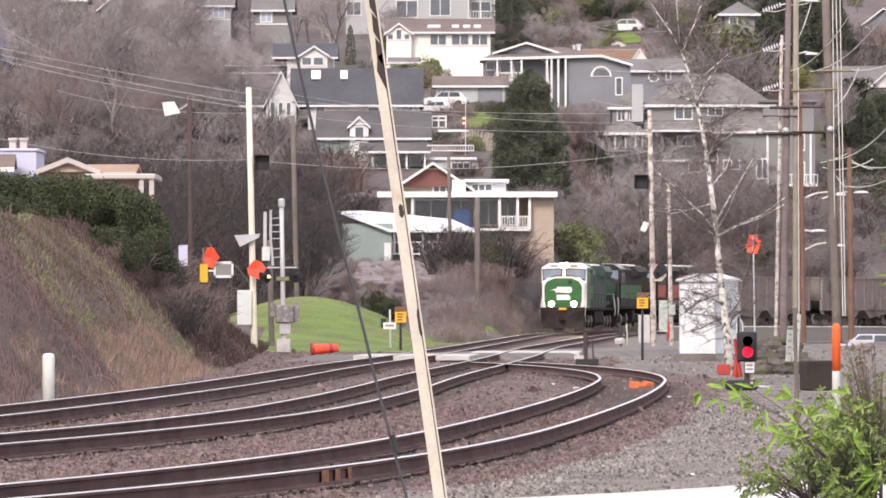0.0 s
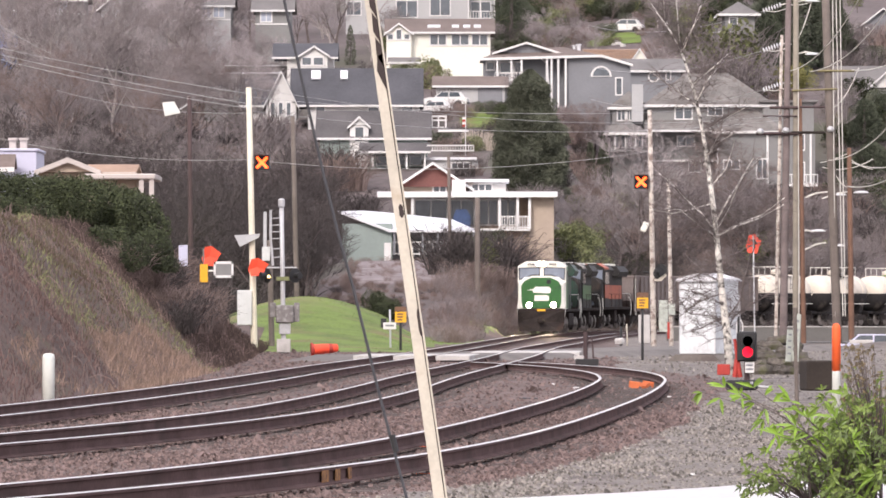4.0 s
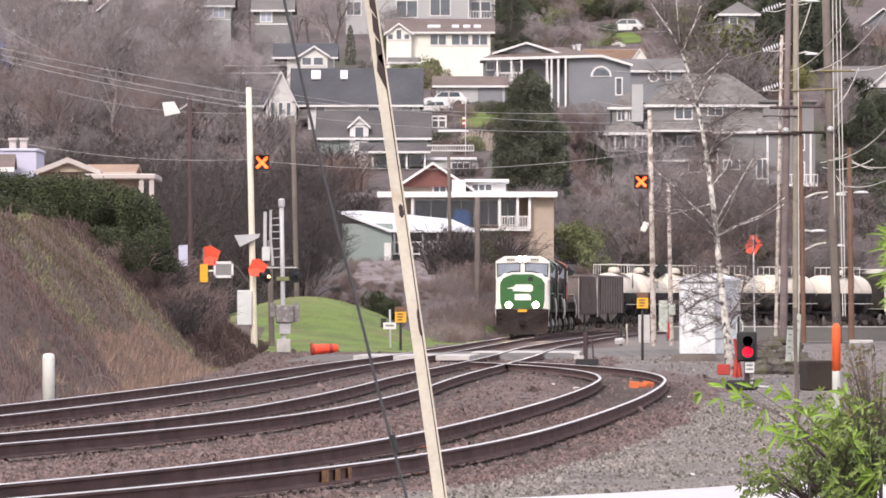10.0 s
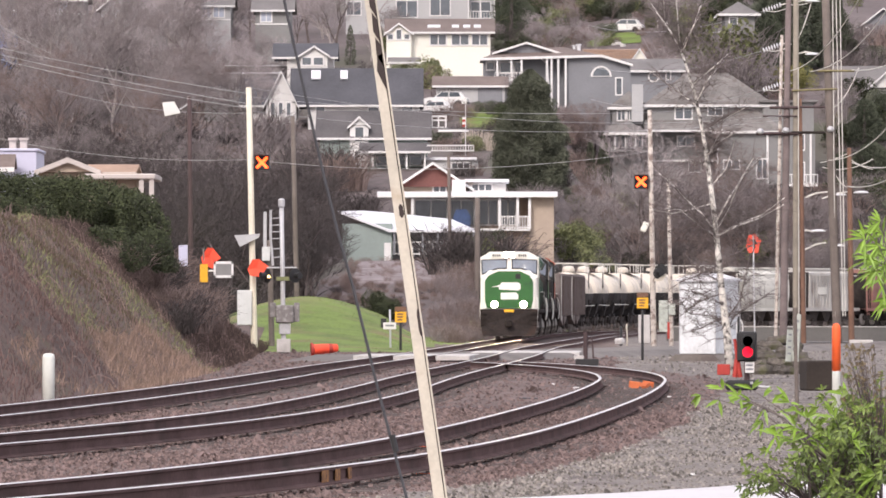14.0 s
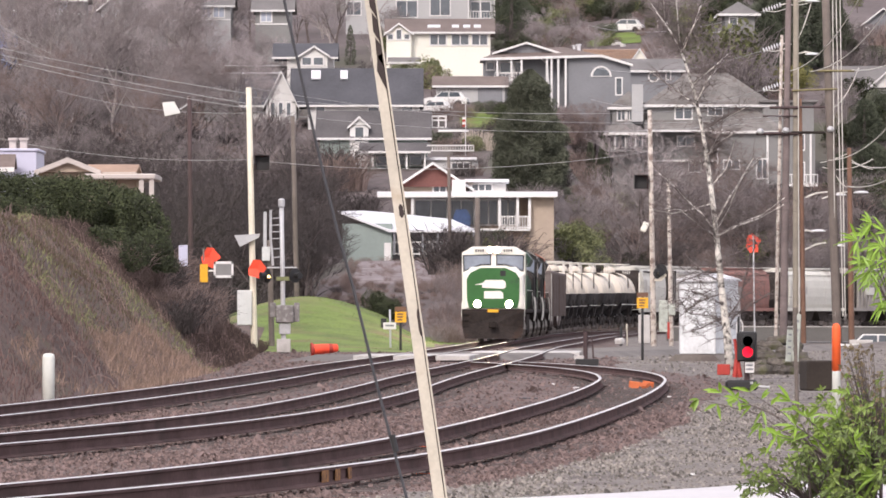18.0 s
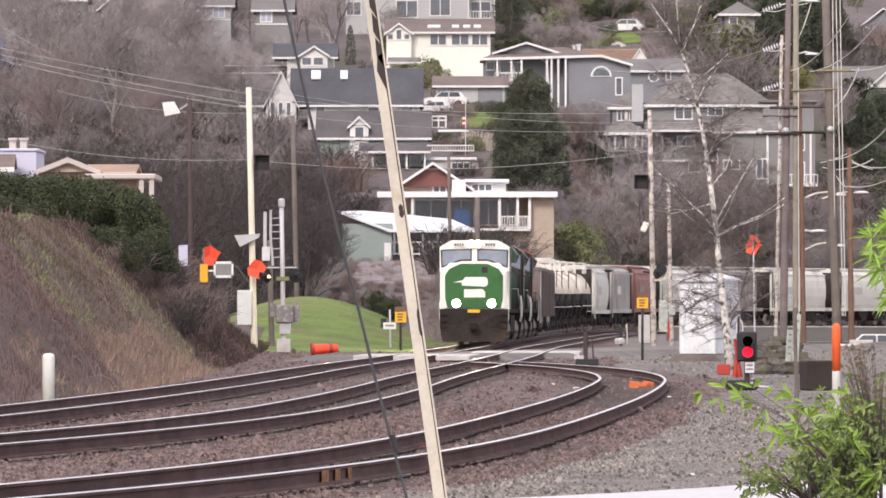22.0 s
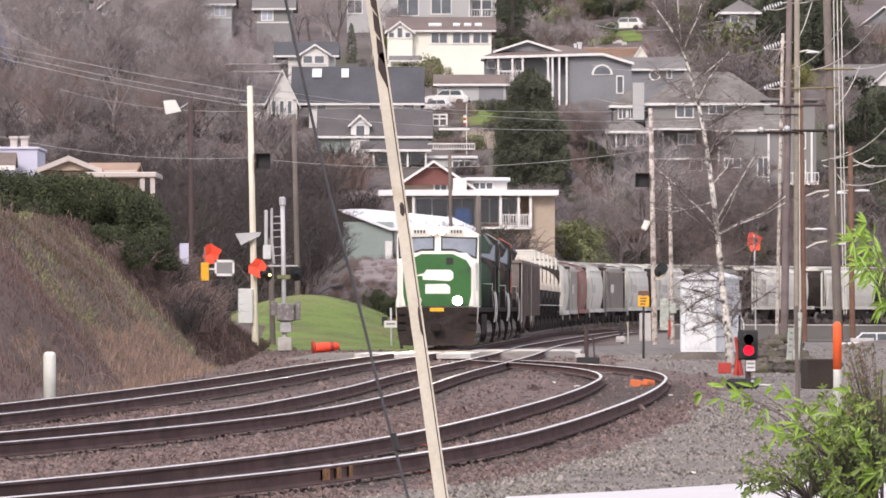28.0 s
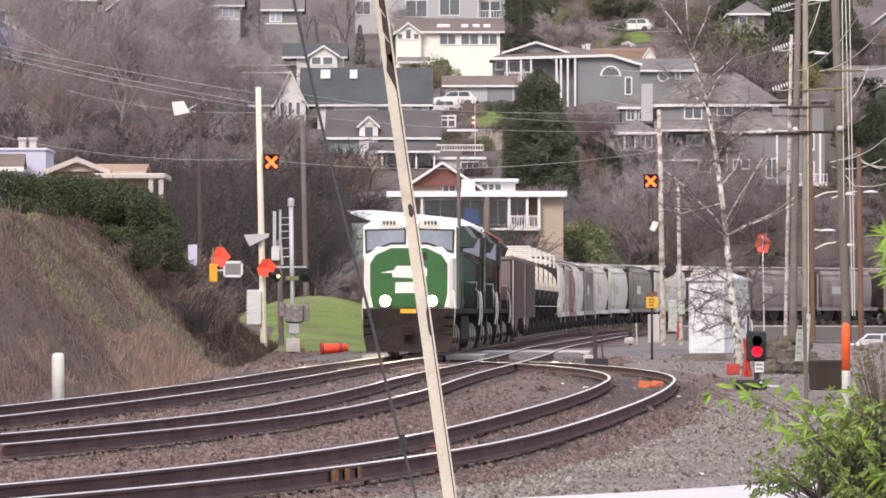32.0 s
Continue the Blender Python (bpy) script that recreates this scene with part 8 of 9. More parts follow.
for pi, u, v in ((0, 1346, 233), (0, 1391, 231), (4, 1470, 229)):
    part("pin_insulator", Mesh().lathe([(0.05, -0.15), (0.17, -0.1), (0.19, 0.0), (0.15, 0.12), (0.06, 0.17)], 12, Matrix.Translation(local(poles[pi], u, v, PD - 0.3))), "galv", poles[pi], "grey pin insulator", True)
for pi, us in ((4, ((1474, 1478), (1480, 1492), (1487, 1496))), (1, ((1413, 1414),))):
    for a, b in us:
        part("conduit", Mesh().tube([local(poles[pi], a, 0 if pi == 4 else 120, PD - 0.2), local(poles[pi], b, 560, PD - 0.2)], 0.03, 6), "wire_pale", poles[pi], "pale riser conduit")


def arm_lamp(pi, u0, v0, u1, v1, head):
    part("lamp_arm", Mesh().tube([local(poles[pi], u0, v0, PD), local(poles[pi], (u0 + u1) / 2, (v0 + v1) / 2 - 3, PD), local(poles[pi], u1, v1, PD)], 0.05, 6), "wire_pale", poles[pi], "pale lamp arm")
    part("lamp_head", Mesh().lathe([(0.05, -0.02), (0.2, 0.0), (0.16, 0.09), (0.05, 0.13)], 12, Matrix.Translation(local(poles[pi], head[0], head[1], PD)) @ Matrix.Diagonal((2.2, 1, 0.9, 1))), "roof_white", poles[pi], "white cobra street-lamp head", True)


arm_lamp(1, 1412, 95, 1442, 95, (1438, 97))
arm_lamp(1, 1412, 3, 1444, 2, (1438, 3))
arm_lamp(4, 1455, 352, 1500, 340, (1524, 342))
arm_lamp(4, 1425, 350, 1465, 340, (1485, 346))
arm_lamp(1, 1415, 410, 1440, 411, (1448, 410))
arm_lamp(1, 1425, 442, 1462, 430, (1482, 436))

# overhead wires, each a thing between poles
def wire(u0, v0, d0, u1, v1, d1, sag, rad, mat, label):
    a, b = at(u0, v0, d0), at(u1, v1, d1)
    pts = [a.lerp(b, t / 14) - Vector((0, 0, sag * 4 * (t / 14) * (1 - t / 14))) for t in range(15)]
    solid("wire", Mesh().tube(pts, rad, 5), mat, label, "cable", group="overhead wires")


dark, pale = "dark overhead wire sagging across the view", "pale looping service cable between poles"
for args in ((-60, 72, 300, 440, 166, 262, 0.12), (-60, 82, 300, 442, 184, 262, 0.15), (-60, 90, 300, 442, 192, 262, 0.2), (-40, 20, 330, 90, 95, 330, 0.1)):
    wire(*args, 0.013, "siding_lightgrey", "pale overhead wire running to the cream mast")
for args in ((440, 155, 262, 1386, 205, 322, 0.9), (440, 196, 262, 1390, 212, 322, 0.8), (443, 172, 262, 1360, 186, 322, 0.6), (-40, 236, 300, 445, 282, 290, 0.5), (445, 283, 290, 1150, 268, 290, 0.65), (100, 160, 330, 440, 200, 300, 0.4)):
    wire(*args, 0.011, "siding_lightgrey", dark)
for args in ((1352, 19, 322, 1046, 46, 480, 0.8), (1352, 89, 322, 1046, 118, 480, 0.8), (1352, 159, 322, 1046, 176, 480, 0.8)):
    wire(*args, 0.015, "siding_lightgrey", dark)
for args in ((1398, 126, 322, 1540, -40, 300, 0.95), (1434, 127, 322, 1600, -30, 300, 1.0), (1508, 124, 322, 1600, 100, 300, 0.25), (1476, 190, 322, 1520, 120, 322, 0.35), (1465, 284, 322, 1600, 190, 310, 0.7),
             (1412, 70, 322, 1445, -30, 322, 0.3), (1508, 288, 322, 1600, 290, 310, 0.25), (1470, 290, 322, 1512, 330, 322, 0.5), (1500, 330, 322, 1600, 300, 310, 0.35), (1452, 288, 322, 1500, 272, 322, 0.06), (1500, 278, 322, 1545, 300, 322, 0.12), (1455, 296, 322, 1545, 282, 322, 0.3), (1396, 8, 322, 1440, 2, 322, 0.1)):
    wire(*args, 0.026, "wire_pale", pale)

# crossing gate arm and guy wire near the camera
GD = 25.0
arm = thing("gate_arm", "cream-painted raised wooden crossing gate arm with peeling dark stripes", "gate arm")
top, bot = at(650.5, -40, GD), at(795, 980, GD)
top2, bot2 = at(655.5, 0, GD), at(779.5, 882, GD)
dirv = (top2 - bot2).normalized()
ext = bot2 - dirv * ((bot2.z + 0.3) / dirv.z)
side = Vector((dirv.z, 0, -dirv.x))
kk = GD / LENS


def along(v):
    t = (v - 882) / (0 - 882)
    return bot2 + (top2 - bot2) * t


def strip(m, a0, a1, b0, b1, v0, v1, y0, y1, foot=False):
    """A board between sideways offsets a (low end) and b (high end), in view steps, from row v0 down to v1."""
    p0, p1 = along(v0), (ext if foot else along(v1))
    vs = []
    for y in (y0, y1):
        vs += [p1 + side * a0 * kk + Vector((0, y, 0)), p1 + side * a1 * kk + Vector((0, y, 0)), p0 + side * b1 * kk + Vector((0, y, 0)), p0 + side * b0 * kk + Vector((0, y, 0))]
    m.add(vs, [(0, 1, 2, 3), (7, 6, 5, 4), (0, 4, 5, 1), (1, 5, 6, 2), (2, 6, 7, 3), (3, 7, 4, 0)])
    return m


part("board", strip(Mesh(), -12.5, 8.2, -10.5, 6.0, -60, 882, -0.01, 0.01, True), "arm_cream", arm, "cream board with worn paint")
part("edge_batten", strip(Mesh(), 10.0, 13.0, 8.0, 11.0, -60, 882, -0.012, 0.02, True), "arm_cream", arm, "narrow edge batten")
part("backing", strip(Mesh(), 7.0, 11.0, 5.0, 9.0, -60, 882, 0.012, 0.02, True), "arm_black", arm, "dark gap backing")
for v0, v1, s0 in ((-40, 12, 0), (22, 56, 0), (66, 98, 0)):
    m = Mesh()
    pts = [along(v0) + side * -1 * kk, along(v0 + 14) + side * 7 * kk, along(v1 + 22) + side * 7 * kk, along(v1) + side * -3 * kk]
    m.add([q + Vector((0, y, 0)) for y in (-0.0105, -0.013) for q in pts], [(0, 1, 2, 3), (7, 6, 5, 4), (0, 4, 5, 1), (1, 5, 6, 2), (2, 6, 7, 3), (3, 7, 4, 0)])
    part("stripe", m, "arm_black", arm, "dark diagonal stripe")
m = Mesh()
pts = [along(100) + side * -2 * kk, along(96) + side * 7 * kk, along(166) + side * 8 * kk, along(125) + side * -6 * kk]
m.add([q + Vector((0, y, 0)) for y in (-0.0105, -0.013) for q in pts], [(0, 1, 2, 3), (7, 6, 5, 4), (0, 4, 5, 1), (1, 5, 6, 2), (2, 6, 7, 3), (3, 7, 4, 0)])
part("stripe", m, "arm_black", arm, "dark bare patch")
for v, a0, a1, h in ((374, -3, 7, 13), (572, 3, 9, 26)):
    c0 = along(v)
    n = 12
    pts = [c0 + side * kk * ((a0 + a1) / 2 + (a1 - a0) / 2 * math.cos(2 * math.pi * i / n) * (0.85 + 0.2 * math.sin(3 * i))) + dirv * kk * h * math.sin(2 * math.pi * i / n) for i in range(n)]
    part("knot_hole", Mesh().add([q + Vector((0, -0.0115, 0)) for q in pts] + [q + Vector((0, -0.010, 0)) for q in pts], [tuple(range(n))] + [(i, (i + 1) % n, n + (i + 1) % n, n + i) for i in range(n)]), "arm_black", arm, "dark bolt hole")
g = [at(u, v, GD + 1) for u, v in ((490, -60), (509, 30), (545, 190), (575, 320), (600, 420), (625, 510), (645, 590), (664, 670), (690, 770), (706, 830), (722, 890))]
gl = g[-1] + (g[-1] - g[-2]) * ((g[-1].z + 0.3) / (g[-2].z - g[-1].z))
guy = thing("guy_wire", "dark twisted guy wire with a steel clamp", "cable")
part("strand", Mesh().tube(g + [gl], 0.0065, 8), "wire", guy)
part("clamp", Mesh().tube([at(694, 770, GD + 1), at(701, 800, GD + 1)], [0.014, 0.014], 8), "black", guy, "dark clamp")

# litter and small things by the rails
lit = (("rail_anchor", "orange-painted steel rail chock beside the siding", "orange_wood", 1142, 688, 138, 0.34, 0.13, 0.15), ("timber_scrap", "orange painted timber scrap on the ballast", "orange", 750, 792, 66, 0.1, 0.03, 0.03),
       ("timber_scrap", "orange painted timber scrap on the ballast", "orange", 788, 793, 66, 0.1, 0.03, 0.03), ("timber_scrap", "small orange scrap on the ballast", "orange", 800, 852, 55, 0.04, 0.02, 0.02),
       ("stone", "pale loose stone beside the track", "concrete", 160, 815, 63, 0.1, 0.08, 0.07), ("stone", "pale loose stone beside the track", "concrete", 45, 840, 57, 0.12, 0.08, 0.04), ("stone", "dark lump of scrap between tracks", "black", 322, 732, 92, 0.16, 0.12, 0.05),
       ("litter", "white paper litter on the gravel", "white", 1225, 803, 66, 0.04, 0.03, 0.03), ("litter", "white paper litter on the gravel", "white", 950, 808, 65, 0.08, 0.03, 0.02), ("litter", "white paper litter on the ballast", "white", 980, 664, 145, 0.08, 0.06, 0.05),
       ("litter", "orange-red scrap of plastic beside the rail", "orange", 748, 792, 79, 0.11, 0.06, 0.03), ("litter", "white paper litter on the ballast", "white", 1020, 670, 138, 0.1, 0.06, 0.05), ("litter", "white paper litter on the gravel", "white", 1185, 684, 124, 0.07, 0.06, 0.04), ("stone", "dark lump of scrap on the gravel", "black", 935, 686, 122, 0.3, 0.2, 0.04), ("stone", "dark flat scrap on the gravel", "black", 1040, 800, 67, 0.2, 0.1, 0.02))
if "orange_wood" not in MAT:
    MAT["orange_wood"] = material("orange_wood", (0.62, 0.165, 0.06), 0.8, 0, 0.25)
for nm, lab, mat, u, v, d, w, dp, ht in lit:
    x = (u - 784) / LENS * d
    solid(nm, slab(w * 2, dp * 2, ht, int(u)), mat, lab, nm.replace("_", " "), Matrix.Translation((x, d, ground_z(x, d) - 0.01)) @ pose(0, 0, 0, 0, 0, r.uniform(0, 60)), "litter")
x = (1134 - 784) / LENS * 138
for dx in (-0.16, 0.16):
    solid("timber_chock", Mesh().box(-0.13, 0.13, -0.06, 0.06, 0, 0.17, 0.015), "orange_wood", "orange-brown timber chock beside the siding", "chock", Matrix.Translation((x + dx, 138 + dx, BASE_Z)) @ pose(0, 0, 0, 0, 8, 30 * dx), "chocks")
# switch stand between the lines
ss = thing("switch_stand", "low dark switch stand with pale target by the turnout", "switch stand", Matrix.Translation(at(1036, 640, 180)))
part("post", Mesh().tube([(0, 0, -0.2), (0, 0, 0.9)], 0.07, 8), "pole_dark", ss)
part("base", Mesh().box(-0.3, 0.4, -0.2, 0.2, -0.2, 0.08, 0.02), "black", ss)
part("rod", Mesh().tube([(0.25, 0, 0), (0.2, 0, 0.7)], 0.03, 6), "pole_dark", ss)
part("pale_cap", Mesh().box(-0.35, -0.05, -0.15, 0.15, 0.05, 0.18, 0.02), "concrete", ss)
solid("concrete_lump", slab(0.5, 0.4, 0.3, 9), "concrete", "pale concrete lump beside the crossing", "block", Matrix.Translation(at(1097, 609, 272)))

# vehicles on the hill and by the crossing
def car(label, u, v, d, yaw, mat, k=1.0):
    d = rest(u, v, d) if v < 560 else d
    c = thing("car", label, "car", Matrix.Translation(at(u, v, d)) @ pose(0, 0, 0, 0, 0, yaw), "parked cars")
    part("body", Mesh().prism([(-2.2, 0.3), (2.2, 0.3), (2.25, 0.75), (1.5, 0.95), (-1.9, 1.0), (-2.25, 0.8)], "y", -0.88, 0.88), mat, c, "car body")
    part("cabin", Mesh().add([(-1.85, -0.8, 0.98), (1.0, -0.8, 0.95), (1.0, 0.8, 0.95), (-1.85, 0.8, 0.98), (-1.5, -0.65, 1.5), (0.35, -0.65, 1.5), (0.35, 0.65, 1.5), (-1.5, 0.65, 1.5)], [(0, 1, 5, 4), (1, 2, 6, 5), (2, 3, 7, 6), (3, 0, 4, 7), (4, 5, 6, 7)]), mat, c)
    for y0, y1 in ((-0.815, -0.7), (0.7, 0.815)):
        part("side_glass", Mesh().prism([(-1.62, 1.0), (-0.52, 1.0), (-0.52, 1.44), (-1.42, 1.44)], "y", y0, y1), "pane", c, "rear side window")
        part("side_glass", Mesh().prism([(-0.42, 1.0), (0.82, 1.0), (0.3, 1.44), (-0.42, 1.44)], "y", y0, y1), "pane", c, "front side window")
        part("door_seam", Mesh().box(-0.49, -0.46, min(y0, y1) - (0.07 if y0 < 0 else -0.07), max(y0, y1) + (0.07 if y0 > 0 else -0.07), 0.4, 0.95), "black", c)
    part("bumper", Mesh().box(2.2, 2.3, -0.8, 0.8, 0.32, 0.5, 0.02).box(-2.3, -2.2, -0.8, 0.8, 0.32, 0.5, 0.02), "black", c, "dark bumpers")
    part("windscreen", Mesh().prism([(1.06, 0.98), (0.44, 1.46), (0.38, 1.46), (1.0, 0.98)], "y", -0.6, 0.6), "pane", c)
    for x in (-1.4, 1.4):
        for y in (-0.82, 0.82):
            w = part("wheel", Mesh().lathe([(0.32, -0.1), (0.33, 0), (0.32, 0.1)], 16, Matrix.Translation((x, y, 0.33)) @ pose(0, 0, 0, 90, 0, 0)), "black", c)
            part("hubcap", Mesh().lathe([(0.2, -0.12), (0.18, -0.105)], 12, Matrix.Translation((x, y, 0.33)) @ pose(0, 0, 0, -90, 0, 0)), "galv", w)
    for y in (-0.6, 0.6):
        part("headlamp", Mesh().box(2.18, 2.26, y - 0.2, y + 0.2, 0.62, 0.76), "roof_white", c)
    c.scale = (k, k, k)
    return c


car("white estate car parked on the slope", 788, 190, 575, 172, "white")
car("white car parked in front of another", 768, 202, 572, 160, "white", 0.8)
car("white saloon car parked beside the hilltop lawn", 1105, 58, 690, 168, "white", 1.06)
# Rise shaped to hide the cars' lower halves from the camera.
berm = Mesh()
for i in range(15):
    x = 17.4 + 0.75 * i
    top = 0.42 * min(1.0, i / 2.5) + 0.03 * noise.noise((x, 3, 1))
    for k, (dy, h) in enumerate(((-6.0, 0.0), (-2.4, 0.45), (-0.7, 0.95), (0.4, 1.0), (1.4, 0.7), (2.8, -0.02))):
        berm.v.append((x, 267 + 0.25 * i + dy, BASE_Z - 0.03 + top * h))
berm.f = [(i * 6 + k, i * 6 + k + 1, i * 6 + k + 7, i * 6 + k + 6) for i in range(14) for k in range(5)]
solid("gravel_berm", berm, "yard", "low gravel rise at the edge of the lot", "ground", kind="structure", smooth=True)
solid("kerb", Mesh().box(-0.5, 0.55, -0.15, 0.15, -0.1, 0.07, 0.02), "concrete", "pale concrete kerb at the edge of the lot", "kerb", Matrix.Translation((at(1523, 605, 268.4).x, 268.4, 0.16)))


# cars that wait for the train on the sunken road
def waiting(ob, stops):
    """Keys a car along its lane by view columns: it rolls up, waits and leaves."""
    rows = []
    for t, u in stops:
        y = 284 + (u - 1540) * 0.03
        x = (u - 784) / LENS * y
        rows.append((t, Matrix.Translation((x, y, BASE_Z - 0.62)) @ pose(0, 0, 0, 0, 0, 178)))
    BLINKS.append((ob, rows))


for lab, mat, stops in (("pale blue-grey car waiting on the sunken road", "siding_lilac", ((0, 1530), (3.5, 1530), (5.2, 1537), (6.0, 1556), (6.8, 1590), (8, 1680), (32, 1680))),
                        ("white car waiting on the sunken road", "white", ((0, 1680), (15.5, 1680), (17, 1570), (18, 1538), (21.6, 1526), (22.4, 1570), (23.4, 1680), (32, 1680))),
                        ("white estate car waiting on the sunken road", "roof_white", ((0, 1790), (23, 1790), (24.6, 1640), (25.4, 1556), (28, 1534), (32, 1528)))):
    waiting(car(lab, 1560, 612, 284, 178, mat, 0.85), stops)
TD = rest(770, 228, 530)
tre = thing("garden_trellis", "white garden trellis below the parked cars", "trellis", Matrix.Translation(at(770, 228, TD)))
for u in (752, 764, 776, 789):
    boxat("trellis_post", tre, u - 1.5, u + 1.5, 205, 232, TD, 0.1, "white", "", 0)
for v in (206, 213, 226):
    boxat("trellis_rail", tre, 751, 791, v - 1.5, v + 1.5, TD, 0.08, "white", "", 0, 0.1)
fl = thing("flagpole", "thin flagpole with a small striped flag", "flagpole", Matrix.Translation(at(824, 255, 520)))
part("pole", Mesh().tube([(0, 0, -2.2), (0, 0, 3.4)], 0.035, 6), "white", fl)
for i in range(4):
    part("flag_stripe", Mesh().box(-0.28, 0.0, -0.01, 0.01, 1.5 + 0.22 * i, 1.5 + 0.22 * i + 0.2), "red_paint" if i % 2 == 0 else "white", fl)
boxat("fence_line", fl, 775, 830, 229, 233, 520, 0.1, "white", "white fence", 0, 1.0)

# standing flag at the yard
sf, k, foot = lean_pole("flag_staff", "thin staff with a fluttering orange flag", "flag", 1333, 418, 1336, 615, 190, 2.5, 3, "galv")
flag(sf, 1326, 432, 190, 0.42, 0.62, 0, 3)

# lawn under the hilltop street
def lawn_z(x, y):
    return ground_z(x, y) + 0.06


lawn_near, lawn_far = rest(1085, 80, 640), rest(1085, 60, 640)
sheet("lawn", [(1040 + 8 * k - 784) / LENS * lawn_near for k in range(13)], [lawn_near + (lawn_far - lawn_near) * k / 8 for k in range(9)], lawn_z, "grass", "mown green lawn beside the hilltop street", "lawn")

sheet("lawn", [1.6 + 0.4 * k for k in range(14)], [562 + 2 * k for k in range(9)], lawn_z, "grass", "mown green lawn beside the parked cars", "lawn")

for u, v, w in ((1078, 80, 0.9), (1086, 82, 0.7), (1094, 80, 1.0), (1103, 83, 0.8), (1090, 76, 0.6)):
    d = rest(u, v, 640)
    solid("boulder", slab(w, w * 0.8, 0.5, int(u)), "concrete", "pale boulder in the hilltop rockery", "stone", Matrix.Translation(at(u, v, d) - Vector((0, 0, 0.1))), "rockery boulders")
d = rest(1062, 66, 640)
solid("tarpaulin", slab(1.1, 0.9, 0.55, 5), "siding_blue", "crumpled blue tarpaulin over a garden heap", "tarpaulin", Matrix.Translation(at(1062, 67, d) - Vector((0, 0, 0.08))))

# old paint on the near siding rail
MAT["paint_tan"] = material("paint_tan", color=(0.32, 0.16, 0.06), rough=0.9, vary=0.35, scale=8.0, fine=60.0, spots=(0.12, 0.06, 0.04), spot_scale=14.0, spot_amount=0.5)
for u_, w_ in ((572, 0.1), (596, 0.07), (614, 0.05)):
    spot = min((on_track(SIDING, 0.1 * k_) for k_ in range(40, 400)), key=lambda q_: abs(784 + (q_[0].x + 0.77 * math.cos(q_[1])) / (q_[0].y - 0.77 * math.sin(q_[1])) * LENS - u_))
    p_ = spot[0] + Vector((math.cos(spot[1]), -math.sin(spot[1]), 0)) * 0.79
    part("paint_mark", Mesh().box(-0.004, 0.004, -w_ * 1.6, w_ * 1.6, -0.15, -0.03), "paint_tan", siding, "flaking tan paint on the rail", m=Matrix.Translation(p_) @ pose(0, 0, 0, 0, 0, -math.degrees(spot[1])))
